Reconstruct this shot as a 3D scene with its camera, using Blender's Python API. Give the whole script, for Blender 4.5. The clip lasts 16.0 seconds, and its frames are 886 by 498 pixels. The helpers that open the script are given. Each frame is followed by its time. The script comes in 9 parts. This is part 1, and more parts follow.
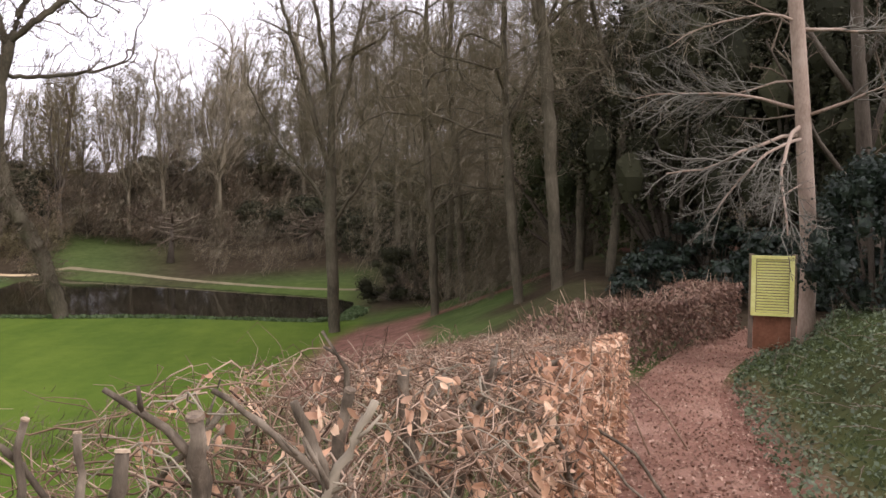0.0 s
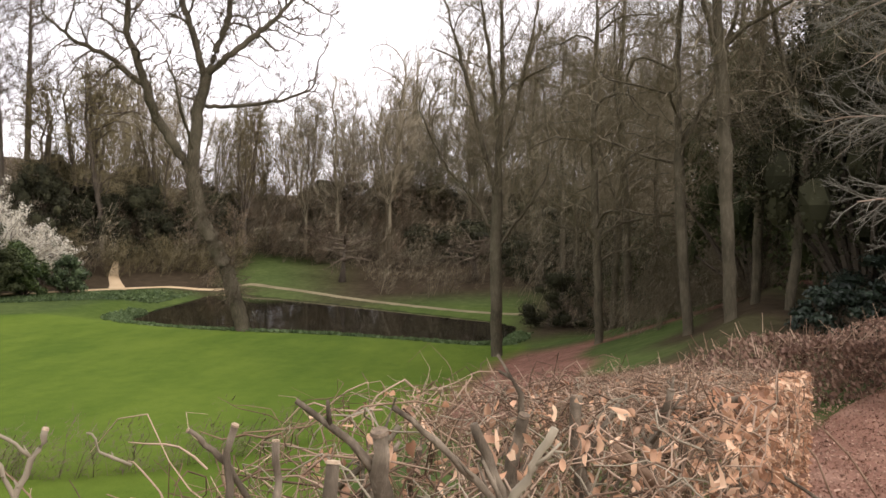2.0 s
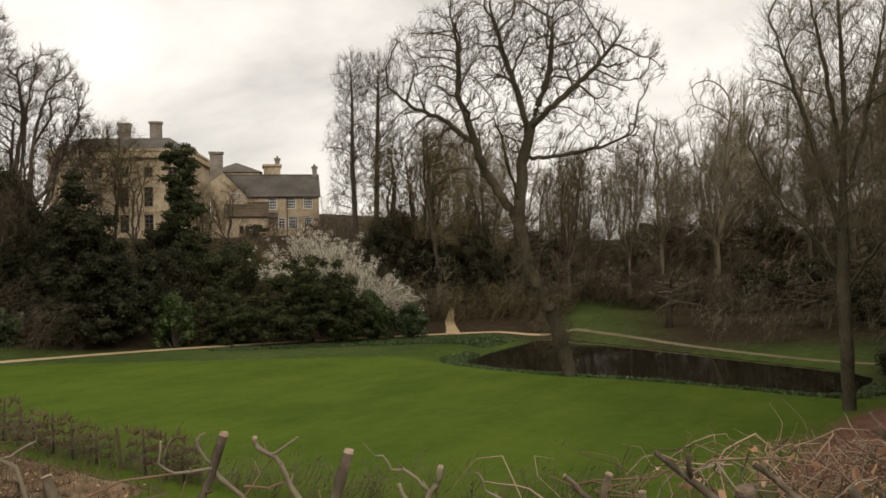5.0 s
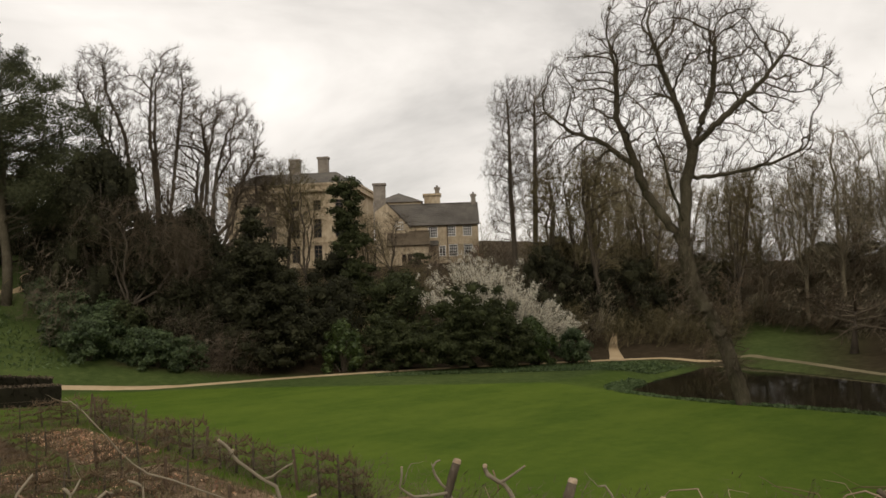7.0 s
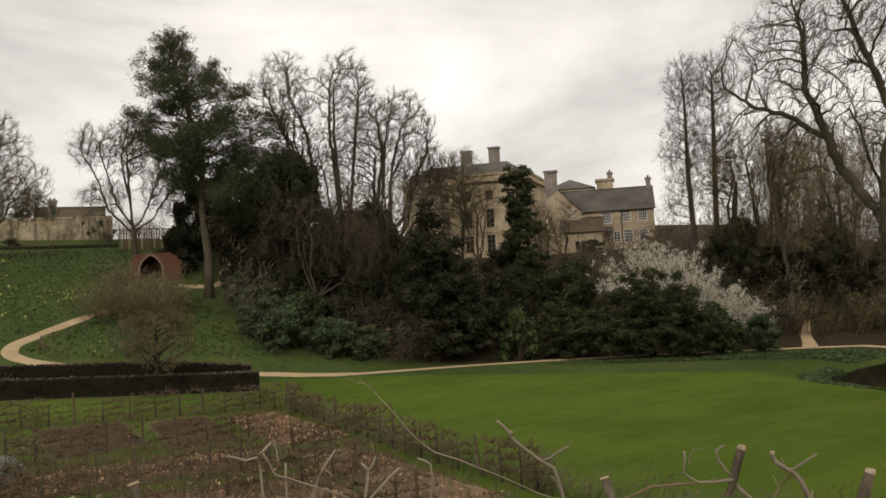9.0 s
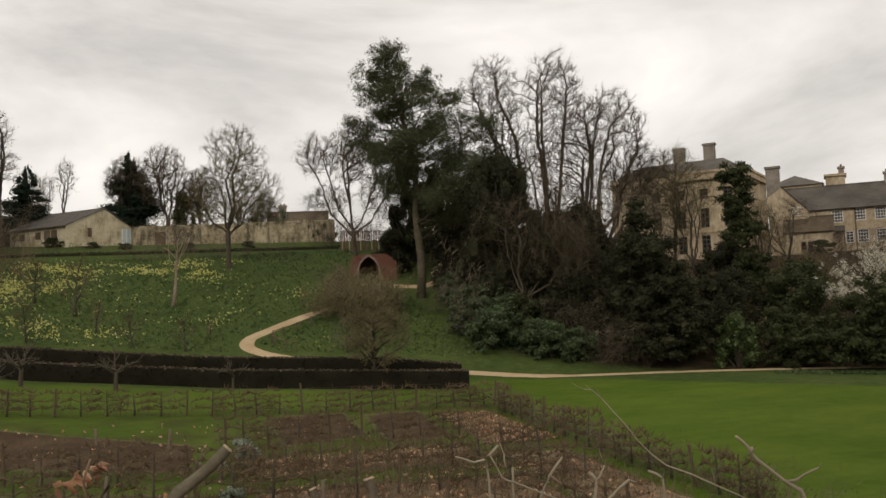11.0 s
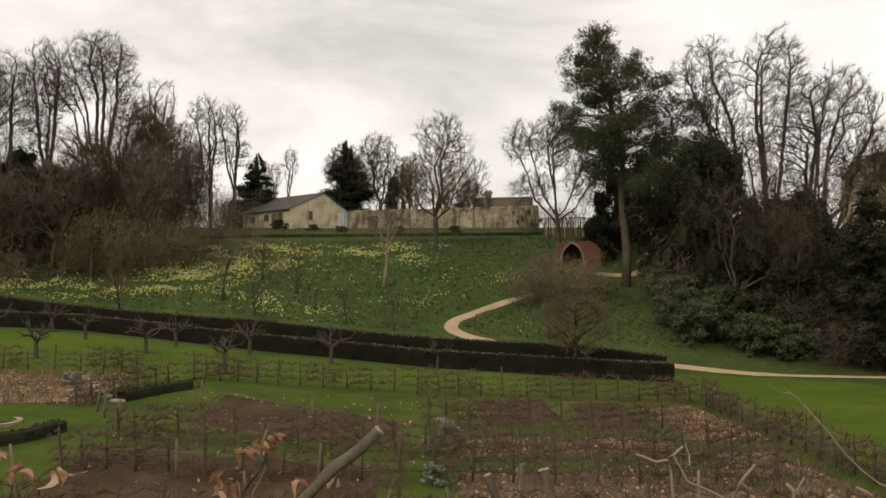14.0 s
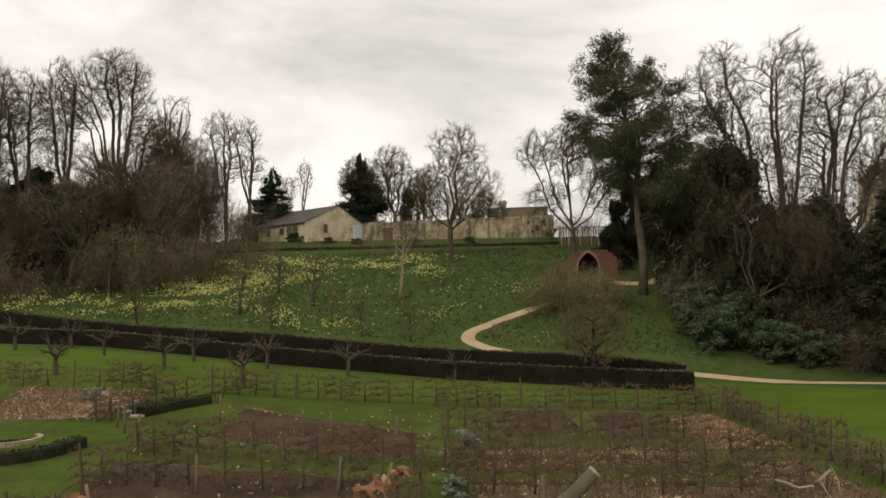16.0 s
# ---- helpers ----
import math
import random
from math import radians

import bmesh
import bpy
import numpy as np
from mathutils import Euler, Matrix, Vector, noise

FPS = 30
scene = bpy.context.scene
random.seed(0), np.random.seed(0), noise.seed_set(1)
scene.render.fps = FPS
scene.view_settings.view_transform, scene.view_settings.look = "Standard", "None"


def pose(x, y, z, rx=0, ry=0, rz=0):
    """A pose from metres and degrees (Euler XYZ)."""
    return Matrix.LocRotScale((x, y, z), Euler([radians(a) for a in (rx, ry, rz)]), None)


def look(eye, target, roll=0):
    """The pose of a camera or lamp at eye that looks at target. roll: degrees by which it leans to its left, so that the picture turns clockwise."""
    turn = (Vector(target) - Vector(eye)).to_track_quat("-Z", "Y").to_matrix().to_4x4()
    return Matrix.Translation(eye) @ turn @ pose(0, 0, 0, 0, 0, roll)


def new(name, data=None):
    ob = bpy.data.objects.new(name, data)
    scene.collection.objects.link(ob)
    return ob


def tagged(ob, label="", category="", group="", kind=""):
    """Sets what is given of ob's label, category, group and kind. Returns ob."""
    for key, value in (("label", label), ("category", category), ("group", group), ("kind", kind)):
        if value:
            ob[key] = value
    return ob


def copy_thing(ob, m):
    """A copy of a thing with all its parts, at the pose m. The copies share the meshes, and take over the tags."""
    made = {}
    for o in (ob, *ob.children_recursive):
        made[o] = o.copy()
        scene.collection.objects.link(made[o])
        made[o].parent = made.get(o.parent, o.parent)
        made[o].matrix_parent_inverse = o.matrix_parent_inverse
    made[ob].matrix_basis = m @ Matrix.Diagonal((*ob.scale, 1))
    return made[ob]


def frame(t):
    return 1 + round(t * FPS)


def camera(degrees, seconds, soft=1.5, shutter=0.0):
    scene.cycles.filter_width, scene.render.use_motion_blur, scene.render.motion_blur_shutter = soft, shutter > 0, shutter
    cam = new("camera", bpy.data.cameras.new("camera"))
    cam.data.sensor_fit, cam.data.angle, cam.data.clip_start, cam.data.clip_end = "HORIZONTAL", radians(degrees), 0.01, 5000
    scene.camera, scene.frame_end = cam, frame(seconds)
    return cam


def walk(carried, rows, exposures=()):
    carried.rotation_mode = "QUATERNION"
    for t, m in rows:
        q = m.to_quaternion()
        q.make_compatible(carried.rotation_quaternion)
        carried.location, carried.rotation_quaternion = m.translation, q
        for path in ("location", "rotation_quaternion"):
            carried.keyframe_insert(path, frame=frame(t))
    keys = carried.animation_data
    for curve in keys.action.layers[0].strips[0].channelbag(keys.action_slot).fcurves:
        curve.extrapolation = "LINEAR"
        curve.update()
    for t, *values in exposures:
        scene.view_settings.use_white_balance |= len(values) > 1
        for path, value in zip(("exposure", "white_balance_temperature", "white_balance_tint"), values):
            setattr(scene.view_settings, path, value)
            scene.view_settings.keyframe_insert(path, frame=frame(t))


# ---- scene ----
cam = camera(56.1, 16.0, soft=1.55)
PATH = [
    (0.0, -0.000, 0.000, 1.620, 85.90, 0.20, -0.01),
    (0.5, -0.004, 0.003, 1.617, 85.08, -0.66, 1.60),
    (1.0, -0.008, 0.000, 1.619, 85.82, -0.79, 3.98),
    (1.5, -0.020, 0.001, 1.618, 87.29, -0.70, 8.06),
    (2.0, -0.031, 0.001, 1.619, 87.58, -0.57, 11.30),
    (2.5, -0.042, -0.002, 1.621, 88.28, -0.32, 15.06),
    (3.0, -0.054, -0.008, 1.621, 88.00, -0.13, 18.86),
    (3.5, -0.065, -0.017, 1.625, 88.77, 0.13, 22.38),
    (4.0, -0.068, -0.025, 1.629, 89.32, 0.40, 25.82),
    (4.5, -0.067, -0.030, 1.629, 89.52, 1.02, 29.29),
    (5.0, -0.062, -0.044, 1.630, 90.80, 1.22, 33.26),
    (7.5, -0.099, -0.146, 1.646, 92.74, 2.10, 47.40),
    (8.0, -0.119, -0.169, 1.646, 92.47, 2.08, 51.07),
    (8.5, -0.141, -0.191, 1.647, 92.27, 2.42, 53.63),
    (9.0, -0.152, -0.212, 1.645, 92.60, 3.03, 56.09),
    (9.5, -0.159, -0.226, 1.645, 92.59, 3.32, 59.25),
    (10.0, -0.168, -0.228, 1.645, 92.63, 2.90, 62.92),
    (12.5, -0.180, -0.208, 1.654, 93.68, 1.70, 78.98),
    (13.0, -0.190, -0.206, 1.651, 92.98, 1.29, 80.90),
    (13.5, -0.217, -0.202, 1.645, 92.52, 0.90, 83.08),
    (14.0, -0.189, -0.195, 1.648, 92.75, 0.37, 84.22),
    (14.5, -0.177, -0.192, 1.650, 93.28, 0.43, 85.00),
    (15.0, -0.219, -0.208, 1.644, 93.34, 0.51, 85.38),
    (15.5, -0.251, -0.238, 1.649, 93.39, 0.81, 85.06),
    (16.0, -0.294, -0.267, 1.644, 93.53, 1.18, 85.27),
]
EXPOSURE = [
    (0.0, 0.93, 6200, 23), (0.8, 0.93, 6050, 21), (1.5, 0.98, 6100, 19), (2.0, 0.92, 6500, 18), (2.5, 0.55, 6600, 18), (3.5, 0.2, 6900, 15), (4.0, -0.08, 7000, 14), (4.5, -0.08, 7000, 14),
    (5.0, -0.14, 7100, 11), (7.5, -0.25, 7000, 11), (10.0, -0.22, 7000, 11), (12.5, -0.5, 6950, 11), (13.5, -0.28, 7000, 11), (14.5, -0.17, 7050, 11), (16.0, -0.19, 7050, 11),
]
walk(cam, [(t, pose(x, y, z, rx, ry, rz)) for t, x, y, z, rx, ry, rz in PATH], EXPOSURE)

# ---- light: an overcast afternoon, the bright part of the cloud behind the pond ----
SUN_ELEVATION, SUN_BEARING = 38.0, 236.0          # degrees; bearing left of north
world = bpy.data.worlds.new("overcast_sky")
scene.world = world
world.use_nodes = True


def node(tree, kind, **values):
    n = tree.nodes.new(kind)
    for key, value in values.items():
        if key in n.inputs:
            n.inputs[key].default_value = value
    return n


def build_sky():
    t = world.node_tree
    t.nodes.clear()
    out = t.nodes.new("ShaderNodeOutputWorld")
    back = t.nodes.new("ShaderNodeBackground")
    sky = t.nodes.new("ShaderNodeTexSky")
    sky.sky_type = "NISHITA"
    sky.sun_disc = False
    sky.sun_elevation = radians(SUN_ELEVATION)
    sky.sun_rotation = radians(-SUN_BEARING)
    dim = node(t, "ShaderNodeMix")
    dim.data_type = "RGBA"
    dim.blend_type = "MULTIPLY"
    dim.inputs[0].default_value = 1.0
    dim.inputs[7].default_value = (0.1, 0.1, 0.1, 1)
    t.links.new(sky.outputs[0], dim.inputs[6])
    co = t.nodes.new("ShaderNodeTexCoord")
    mp = t.nodes.new("ShaderNodeMapping")
    mp.inputs["Scale"].default_value = (1.2, 1.2, 3.2)
    mp.inputs["Rotation"].default_value = (0.1, 0.05, 0.6)
    t.links.new(co.outputs["Generated"], mp.inputs[0])
    big = node(t, "ShaderNodeTexNoise", Scale=1.5, Detail=7.0, Roughness=0.56, Distortion=0.35)
    t.links.new(mp.outputs[0], big.inputs["Vector"])
    ramp_node = t.nodes.new("ShaderNodeValToRGB")
    e = ramp_node.color_ramp.elements
    e[0].position, e[0].color = 0.33, (0.64, 0.635, 0.63, 1)
    e[1].position, e[1].color = 0.63, (1.34, 1.325, 1.31, 1)
    m = ramp_node.color_ramp.elements.new(0.5)
    m.color = (1.06, 1.045, 1.03, 1)
    t.links.new(big.outputs[0], ramp_node.inputs[0])
    mix = node(t, "ShaderNodeMix")
    mix.data_type = "RGBA"
    mix.inputs[0].default_value = 0.93
    t.links.new(dim.outputs[2], mix.inputs[6])
    t.links.new(ramp_node.outputs[0], mix.inputs[7])
    t.links.new(mix.outputs[2], back.inputs[0])
    back.inputs[1].default_value = 1.0
    t.links.new(back.outputs[0], out.inputs[0])


build_sky()
sun_data = bpy.data.lights.new("sun", "SUN")
sun_data.energy, sun_data.angle, sun_data.color = 1.1, radians(20), (1.0, 0.96, 0.9)
sun = new("sun", sun_data)
sun_az = radians(SUN_BEARING)
sun_dir = Vector((-math.sin(sun_az) * math.cos(radians(SUN_ELEVATION)), math.cos(sun_az) * math.cos(radians(SUN_ELEVATION)), math.sin(radians(SUN_ELEVATION))))
sun.matrix_world = look(sun_dir * 100, (0, 0, 0))
tagged(sun, "soft sun behind thin cloud", "sun", kind="structure")

# ---- materials ----
def material(name, build, rough=0.9, spec=0.3):
    m = bpy.data.materials.new(name)
    m.use_nodes = True
    t = m.node_tree
    b = t.nodes["Principled BSDF"]
    b.inputs["Roughness"].default_value = rough
    b.inputs["Specular IOR Level"].default_value = spec
    build(t, b)
    return m


def noise_of(t, scale, detail=4.0, rough=0.55, kind="Object", stretch=None, distort=0.0):
    co = t.nodes.new("ShaderNodeTexCoord")
    src = co.outputs[kind]
    if stretch:
        mp = t.nodes.new("ShaderNodeMapping")
        mp.inputs["Scale"].default_value = stretch
        t.links.new(src, mp.inputs[0])
        src = mp.outputs[0]
    n = node(t, "ShaderNodeTexNoise", Scale=scale, Detail=detail, Roughness=rough, Distortion=distort)
    t.links.new(src, n.inputs["Vector"])
    return n.outputs[0]


def ramp_of(t, src, stops):
    r = t.nodes.new("ShaderNodeValToRGB")
    e = r.color_ramp.elements
    while len(e) < len(stops):
        e.new(0.5)
    for el, (p, c) in zip(e, stops):
        el.position, el.color = p, (*c, 1)
    t.links.new(src, r.inputs[0])
    return r.outputs[0]


def mixed(t, fac, a, b, mode="MIX"):
    m = t.nodes.new("ShaderNodeMix")
    m.data_type = "RGBA"
    m.blend_type = mode
    for slot, v in ((0, fac), (6, a), (7, b)):
        if isinstance(v, (int, float)):
            m.inputs[slot].default_value = v
        elif isinstance(v, tuple):
            m.inputs[slot].default_value = (*v, 1)
        else:
            t.links.new(v, m.inputs[slot])
    return m.outputs[2]


def bumped(t, b, src, strength=0.4, distance=0.02):
    n = node(t, "ShaderNodeBump", Strength=strength, Distance=distance)
    t.links.new(src, n.inputs["Height"])
    t.links.new(n.outputs[0], b.inputs["Normal"])


def two_scale(name, dark, mid, light, big=0.4, fine=9.0, rough=0.9, spec=0.25, bump=0.4, dist=0.02, island=0.0, stretch=None):
    """A surface whose colour varies at a coarse and a fine scale, and from piece to piece."""
    def build(t, b):
        c1 = ramp_of(t, noise_of(t, big, 5), [(0.3, dark), (0.5, mid), (0.72, light)])
        f = noise_of(t, fine, 6, 0.65, stretch=stretch)
        c2 = ramp_of(t, f, [(0.3, dark), (0.55, mid), (0.8, light)])
        c = mixed(t, 0.5, c1, c2)
        if island:
            g = t.nodes.new("ShaderNodeNewGeometry")
            c3 = ramp_of(t, g.outputs["Random Per Island"], [(0.0, dark), (0.5, mid), (1.0, light)])
            c = mixed(t, island, c, c3)
        t.links.new(c, b.inputs["Base Color"])
        if bump:
            bumped(t, b, f, bump, dist)
    return material(name, build, rough, spec)


def leaf_mat(name, dark, mid, light, rough=0.55, spec=0.35, through_light=0.25):
    def build(t, b):
        g = t.nodes.new("ShaderNodeNewGeometry")
        c1 = ramp_of(t, g.outputs["Random Per Island"], [(0.0, dark), (0.55, mid), (1.0, light)])
        c2 = ramp_of(t, noise_of(t, 0.7, 3), [(0.3, dark), (0.7, light)])
        c = mixed(t, 0.3, c1, c2)
        t.links.new(c, b.inputs["Base Color"])
        if through_light:
            out = t.nodes["Material Output"]
            tr = t.nodes.new("ShaderNodeBsdfTranslucent")
            t.links.new(c, tr.inputs[0])
            mx = t.nodes.new("ShaderNodeMixShader")
            mx.inputs[0].default_value = through_light
            t.links.new(b.outputs[0], mx.inputs[1])
            t.links.new(tr.outputs[0], mx.inputs[2])
            t.links.new(mx.outputs[0], out.inputs[0])
    return material(name, build, rough, spec)


BARK = two_scale("bark_grey_brown", (0.045, 0.036, 0.028), (0.10, 0.082, 0.062), (0.19, 0.165, 0.13), 0.5, 14, stretch=(3, 3, 0.5), bump=0.8, dist=0.03, spec=0.06)
BARK_MOSS = two_scale("bark_mossy", (0.036, 0.031, 0.021), (0.105, 0.09, 0.061), (0.215, 0.187, 0.133), 0.8, 7, stretch=(2.5, 2.5, 0.6), bump=1.0, dist=0.05, spec=0.06)
ESPALIER = two_scale("espalier_bark", (0.055, 0.039, 0.024), (0.14, 0.098, 0.06), (0.26, 0.19, 0.125), 0.6, 6, bump=0.3, dist=0.01, island=0.4, spec=0.06)
BARK_PALE = two_scale("bark_pale", (0.17, 0.12, 0.085), (0.32, 0.24, 0.18), (0.46, 0.38, 0.30), 2.0, 18, stretch=(2, 2, 0.7), bump=0.5, dist=0.008)
TWIG = two_scale("twigs_brown", (0.058, 0.045, 0.032), (0.13, 0.102, 0.072), (0.225, 0.182, 0.132), 0.3, 3, bump=0, island=0.4, spec=0.06)
TWIG_RED = two_scale("twigs_russet", (0.08, 0.056, 0.035), (0.165, 0.116, 0.074), (0.26, 0.188, 0.124), 0.3, 3, bump=0, island=0.4, spec=0.06)
TWIG_OLIVE = two_scale("twigs_olive", (0.08, 0.066, 0.034), (0.172, 0.142, 0.076), (0.275, 0.235, 0.135), 0.3, 3, bump=0, island=0.4, spec=0.06)
# Twig colours raised to offset the light lost inside the dense wood.
WOOD_TWIG = two_scale("brightened_wood_twigs", (0.10, 0.085, 0.055), (0.22, 0.185, 0.125), (0.36, 0.315, 0.225), 0.3, 3, bump=0, island=0.4, spec=0.06)
WOOD_RUSSET = two_scale("brightened_russet_twigs", (0.10, 0.074, 0.048), (0.21, 0.158, 0.105), (0.33, 0.26, 0.18), 0.3, 3, bump=0, island=0.4, spec=0.06)
TWIG_PALE = two_scale("twigs_lichen_pale", (0.12, 0.10, 0.068), (0.26, 0.22, 0.155), (0.44, 0.385, 0.28), 0.8, 12, bump=0.2, dist=0.004, island=0.3)
BARK_NEAR = two_scale("smooth_twig_bark", (0.06, 0.05, 0.034), (0.13, 0.11, 0.075), (0.24, 0.205, 0.15), 40, 220, bump=0.5, dist=0.002, spec=0.15)
LICHEN = two_scale("lichened_twigs", (0.06, 0.055, 0.042), (0.145, 0.135, 0.108), (0.30, 0.285, 0.235), 1.5, 18, bump=0.2, dist=0.003, spec=0.08, island=0.4)
CUT_WOOD = two_scale("cut_wood", (0.16, 0.11, 0.07), (0.40, 0.30, 0.20), (0.64, 0.52, 0.38), 40, 160, bump=0.2, dist=0.002)
OLD_CUT = two_scale("weathered_cut_wood", (0.06, 0.045, 0.03), (0.16, 0.12, 0.082), (0.34, 0.26, 0.18), 40, 160, bump=0.4, dist=0.002)
STEM = two_scale("hedge_stem_grey", (0.035, 0.028, 0.02), (0.13, 0.104, 0.074), (0.40, 0.33, 0.245), 14, 70, stretch=(1, 1, 0.35), bump=0.9, dist=0.005, spec=0.08)
HEDGE_TWIG = two_scale("hedge_twig_red_brown", (0.032, 0.02, 0.015), (0.18, 0.115, 0.074), (0.54, 0.40, 0.29), 4, 40, bump=0.2, dist=0.002, island=0.7, spec=0.08)
EVERGREEN = leaf_mat("leaf_dark_evergreen", (0.02, 0.0235, 0.011), (0.046, 0.055, 0.023), (0.095, 0.108, 0.043), rough=0.75, spec=0.15)
YEW = leaf_mat("leaf_yew", (0.018, 0.0185, 0.0115), (0.038, 0.039, 0.021), (0.072, 0.072, 0.037), rough=0.8, spec=0.12)
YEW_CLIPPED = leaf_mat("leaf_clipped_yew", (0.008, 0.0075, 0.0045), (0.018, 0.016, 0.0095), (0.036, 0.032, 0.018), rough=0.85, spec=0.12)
# Brown sheared twigs, paler than the sides with sky light put in.
SHEARED_LIT = leaf_mat("sheared_yew_twigs_lit", (0.05, 0.038, 0.026), (0.13, 0.098, 0.066), (0.24, 0.19, 0.135), rough=0.85, spec=0.1)
SEDGE = leaf_mat("pale_bank_grass", (0.05, 0.085, 0.028), (0.10, 0.15, 0.055), (0.17, 0.225, 0.10), rough=0.8)
LAUREL = leaf_mat("leaf_laurel", (0.02, 0.033, 0.014), (0.055, 0.085, 0.035), (0.15, 0.195, 0.085), rough=0.5, spec=0.3)
LAUREL_LIGHT = leaf_mat("leaf_laurel_yellow_green", (0.02, 0.036, 0.01), (0.055, 0.085, 0.022), (0.13, 0.17, 0.05), rough=0.5, spec=0.35)
HOLLY = leaf_mat("leaf_holly", (0.007, 0.013, 0.008), (0.016, 0.028, 0.016), (0.045, 0.065, 0.04), rough=0.45, spec=0.35)
PINE = leaf_mat("needles_pine", (0.0322, 0.038, 0.0176), (0.0667, 0.075, 0.0334), (0.1207, 0.128, 0.0563), rough=0.7)
FIR = leaf_mat("needles_fir", (0.0056, 0.0126, 0.0084), (0.014, 0.0252, 0.0154), (0.0308, 0.0476, 0.0252), rough=0.8, spec=0.15)
IVY = leaf_mat("leaf_ivy", (0.03, 0.045, 0.02), (0.08, 0.115, 0.048), (0.20, 0.24, 0.13), rough=0.45, spec=0.45)
BLOSSOM = leaf_mat("blossom_white", (0.50, 0.45, 0.34), (0.76, 0.71, 0.58), (0.88, 0.85, 0.75), rough=0.8, spec=0.1)
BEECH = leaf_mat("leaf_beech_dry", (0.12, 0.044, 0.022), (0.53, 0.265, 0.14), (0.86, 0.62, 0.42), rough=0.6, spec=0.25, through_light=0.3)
# Darker BEECH with the far hedge's shade in it; russet shrub shares it.
BEECH_SHADED = leaf_mat("leaf_beech_shaded", (0.07, 0.038, 0.028), (0.20, 0.115, 0.08), (0.38, 0.25, 0.18), rough=0.7, spec=0.2)
DAFF = leaf_mat("daffodil_yellow", (0.50, 0.47, 0.10), (0.70, 0.67, 0.22), (0.82, 0.80, 0.42), rough=0.7, spec=0.1)
DAFF_LEAF = leaf_mat("daffodil_leaves", (0.034, 0.062, 0.021), (0.08, 0.128, 0.044), (0.17, 0.225, 0.088))
SILVER = leaf_mat("leaf_silver", (0.10, 0.122, 0.085), (0.22, 0.255, 0.19), (0.42, 0.455, 0.37))
LIMESTONE = two_scale("limestone", (0.19, 0.14, 0.085), (0.48, 0.385, 0.26), (0.66, 0.56, 0.42), 0.55, 3.2, bump=0.5, dist=0.02, stretch=(1, 1, 0.45))


def wall_build(t, b):
    """Old render over stone: blotches, streaks running down and bare patches."""
    big, mid = noise_of(t, 0.5, 5, 0.6), noise_of(t, 2.6, 6, 0.7)
    run = noise_of(t, 1.5, 5, 0.6, stretch=(1, 1, 0.22))
    c = ramp_of(t, big, [(0.36, (0.15, 0.125, 0.085)), (0.5, (0.36, 0.30, 0.205)), (0.64, (0.62, 0.53, 0.38))])
    c = mixed(t, 0.45, c, ramp_of(t, mid, [(0.36, (0.07, 0.058, 0.04)), (0.5, (0.36, 0.29, 0.18)), (0.7, (0.62, 0.53, 0.37))]))
    c = mixed(t, ramp_of(t, run, [(0.49, (0, 0, 0)), (0.62, (0.8, 0.8, 0.8))]), c, (0.075, 0.065, 0.045))
    t.links.new(c, b.inputs["Base Color"])
    bumped(t, b, mid, 0.7, 0.04)


OLD_WALL = material("weathered_render", wall_build, 0.95, 0.15)


def cream_build(t, b):
    """Cream limewash: soft blotches, a few rusty runs, darker speckle."""
    big, mid = noise_of(t, 0.45, 5, 0.6), noise_of(t, 3.4, 6, 0.7)
    run = noise_of(t, 1.2, 5, 0.6, stretch=(1, 1, 0.3))
    c = ramp_of(t, big, [(0.34, (0.34, 0.27, 0.16)), (0.5, (0.60, 0.52, 0.36)), (0.66, (0.76, 0.69, 0.52))])
    c = mixed(t, 0.3, c, ramp_of(t, mid, [(0.34, (0.20, 0.155, 0.09)), (0.5, (0.56, 0.47, 0.32)), (0.7, (0.74, 0.66, 0.48))]))
    c = mixed(t, ramp_of(t, run, [(0.55, (0, 0, 0)), (0.68, (0.6, 0.6, 0.6))]), c, (0.20, 0.14, 0.075))
    t.links.new(c, b.inputs["Base Color"])
    bumped(t, b, mid, 0.6, 0.03)


CREAM_WALL = material("cream_limewash", cream_build, 0.95, 0.15)
SLATE = two_scale("stone_slates", (0.055, 0.049, 0.042), (0.112, 0.1, 0.085), (0.19, 0.168, 0.14), 0.5, 8, rough=0.7, bump=0.5, dist=0.02)
TILE_BROWN = two_scale("stone_tiles_brown", (0.055, 0.042, 0.027), (0.115, 0.088, 0.058), (0.19, 0.15, 0.10), 0.8, 8, bump=0.5, dist=0.02)
BRICK = two_scale("red_brick", (0.10, 0.042, 0.03), (0.20, 0.085, 0.06), (0.32, 0.17, 0.12), 0.8, 7, bump=0.5, dist=0.01)
MORTAR = two_scale("lime_mortar", (0.12, 0.07, 0.05), (0.20, 0.125, 0.095), (0.30, 0.21, 0.165), 1, 12)
WHITE_PAINT = two_scale("white_paint", (0.62, 0.61, 0.57), (0.76, 0.75, 0.71), (0.82, 0.81, 0.78), 0.6, 8, rough=0.5, bump=0.1, dist=0.003)
BLUE_DOOR = two_scale("pale_blue_paint", (0.38, 0.46, 0.47), (0.48, 0.57, 0.58), (0.58, 0.66, 0.66), 0.6, 8, rough=0.6)
GREY_DOOR = two_scale("old_door_wood", (0.06, 0.04, 0.03), (0.13, 0.09, 0.06), (0.2, 0.15, 0.1), 0.6, 8)
YELLOW_BOARD = two_scale("yellow_board", (0.529, 0.506, 0.138), (0.69, 0.667, 0.23), (0.828, 0.805, 0.414), 2.0, 30, rough=0.45, bump=0.1, dist=0.002)
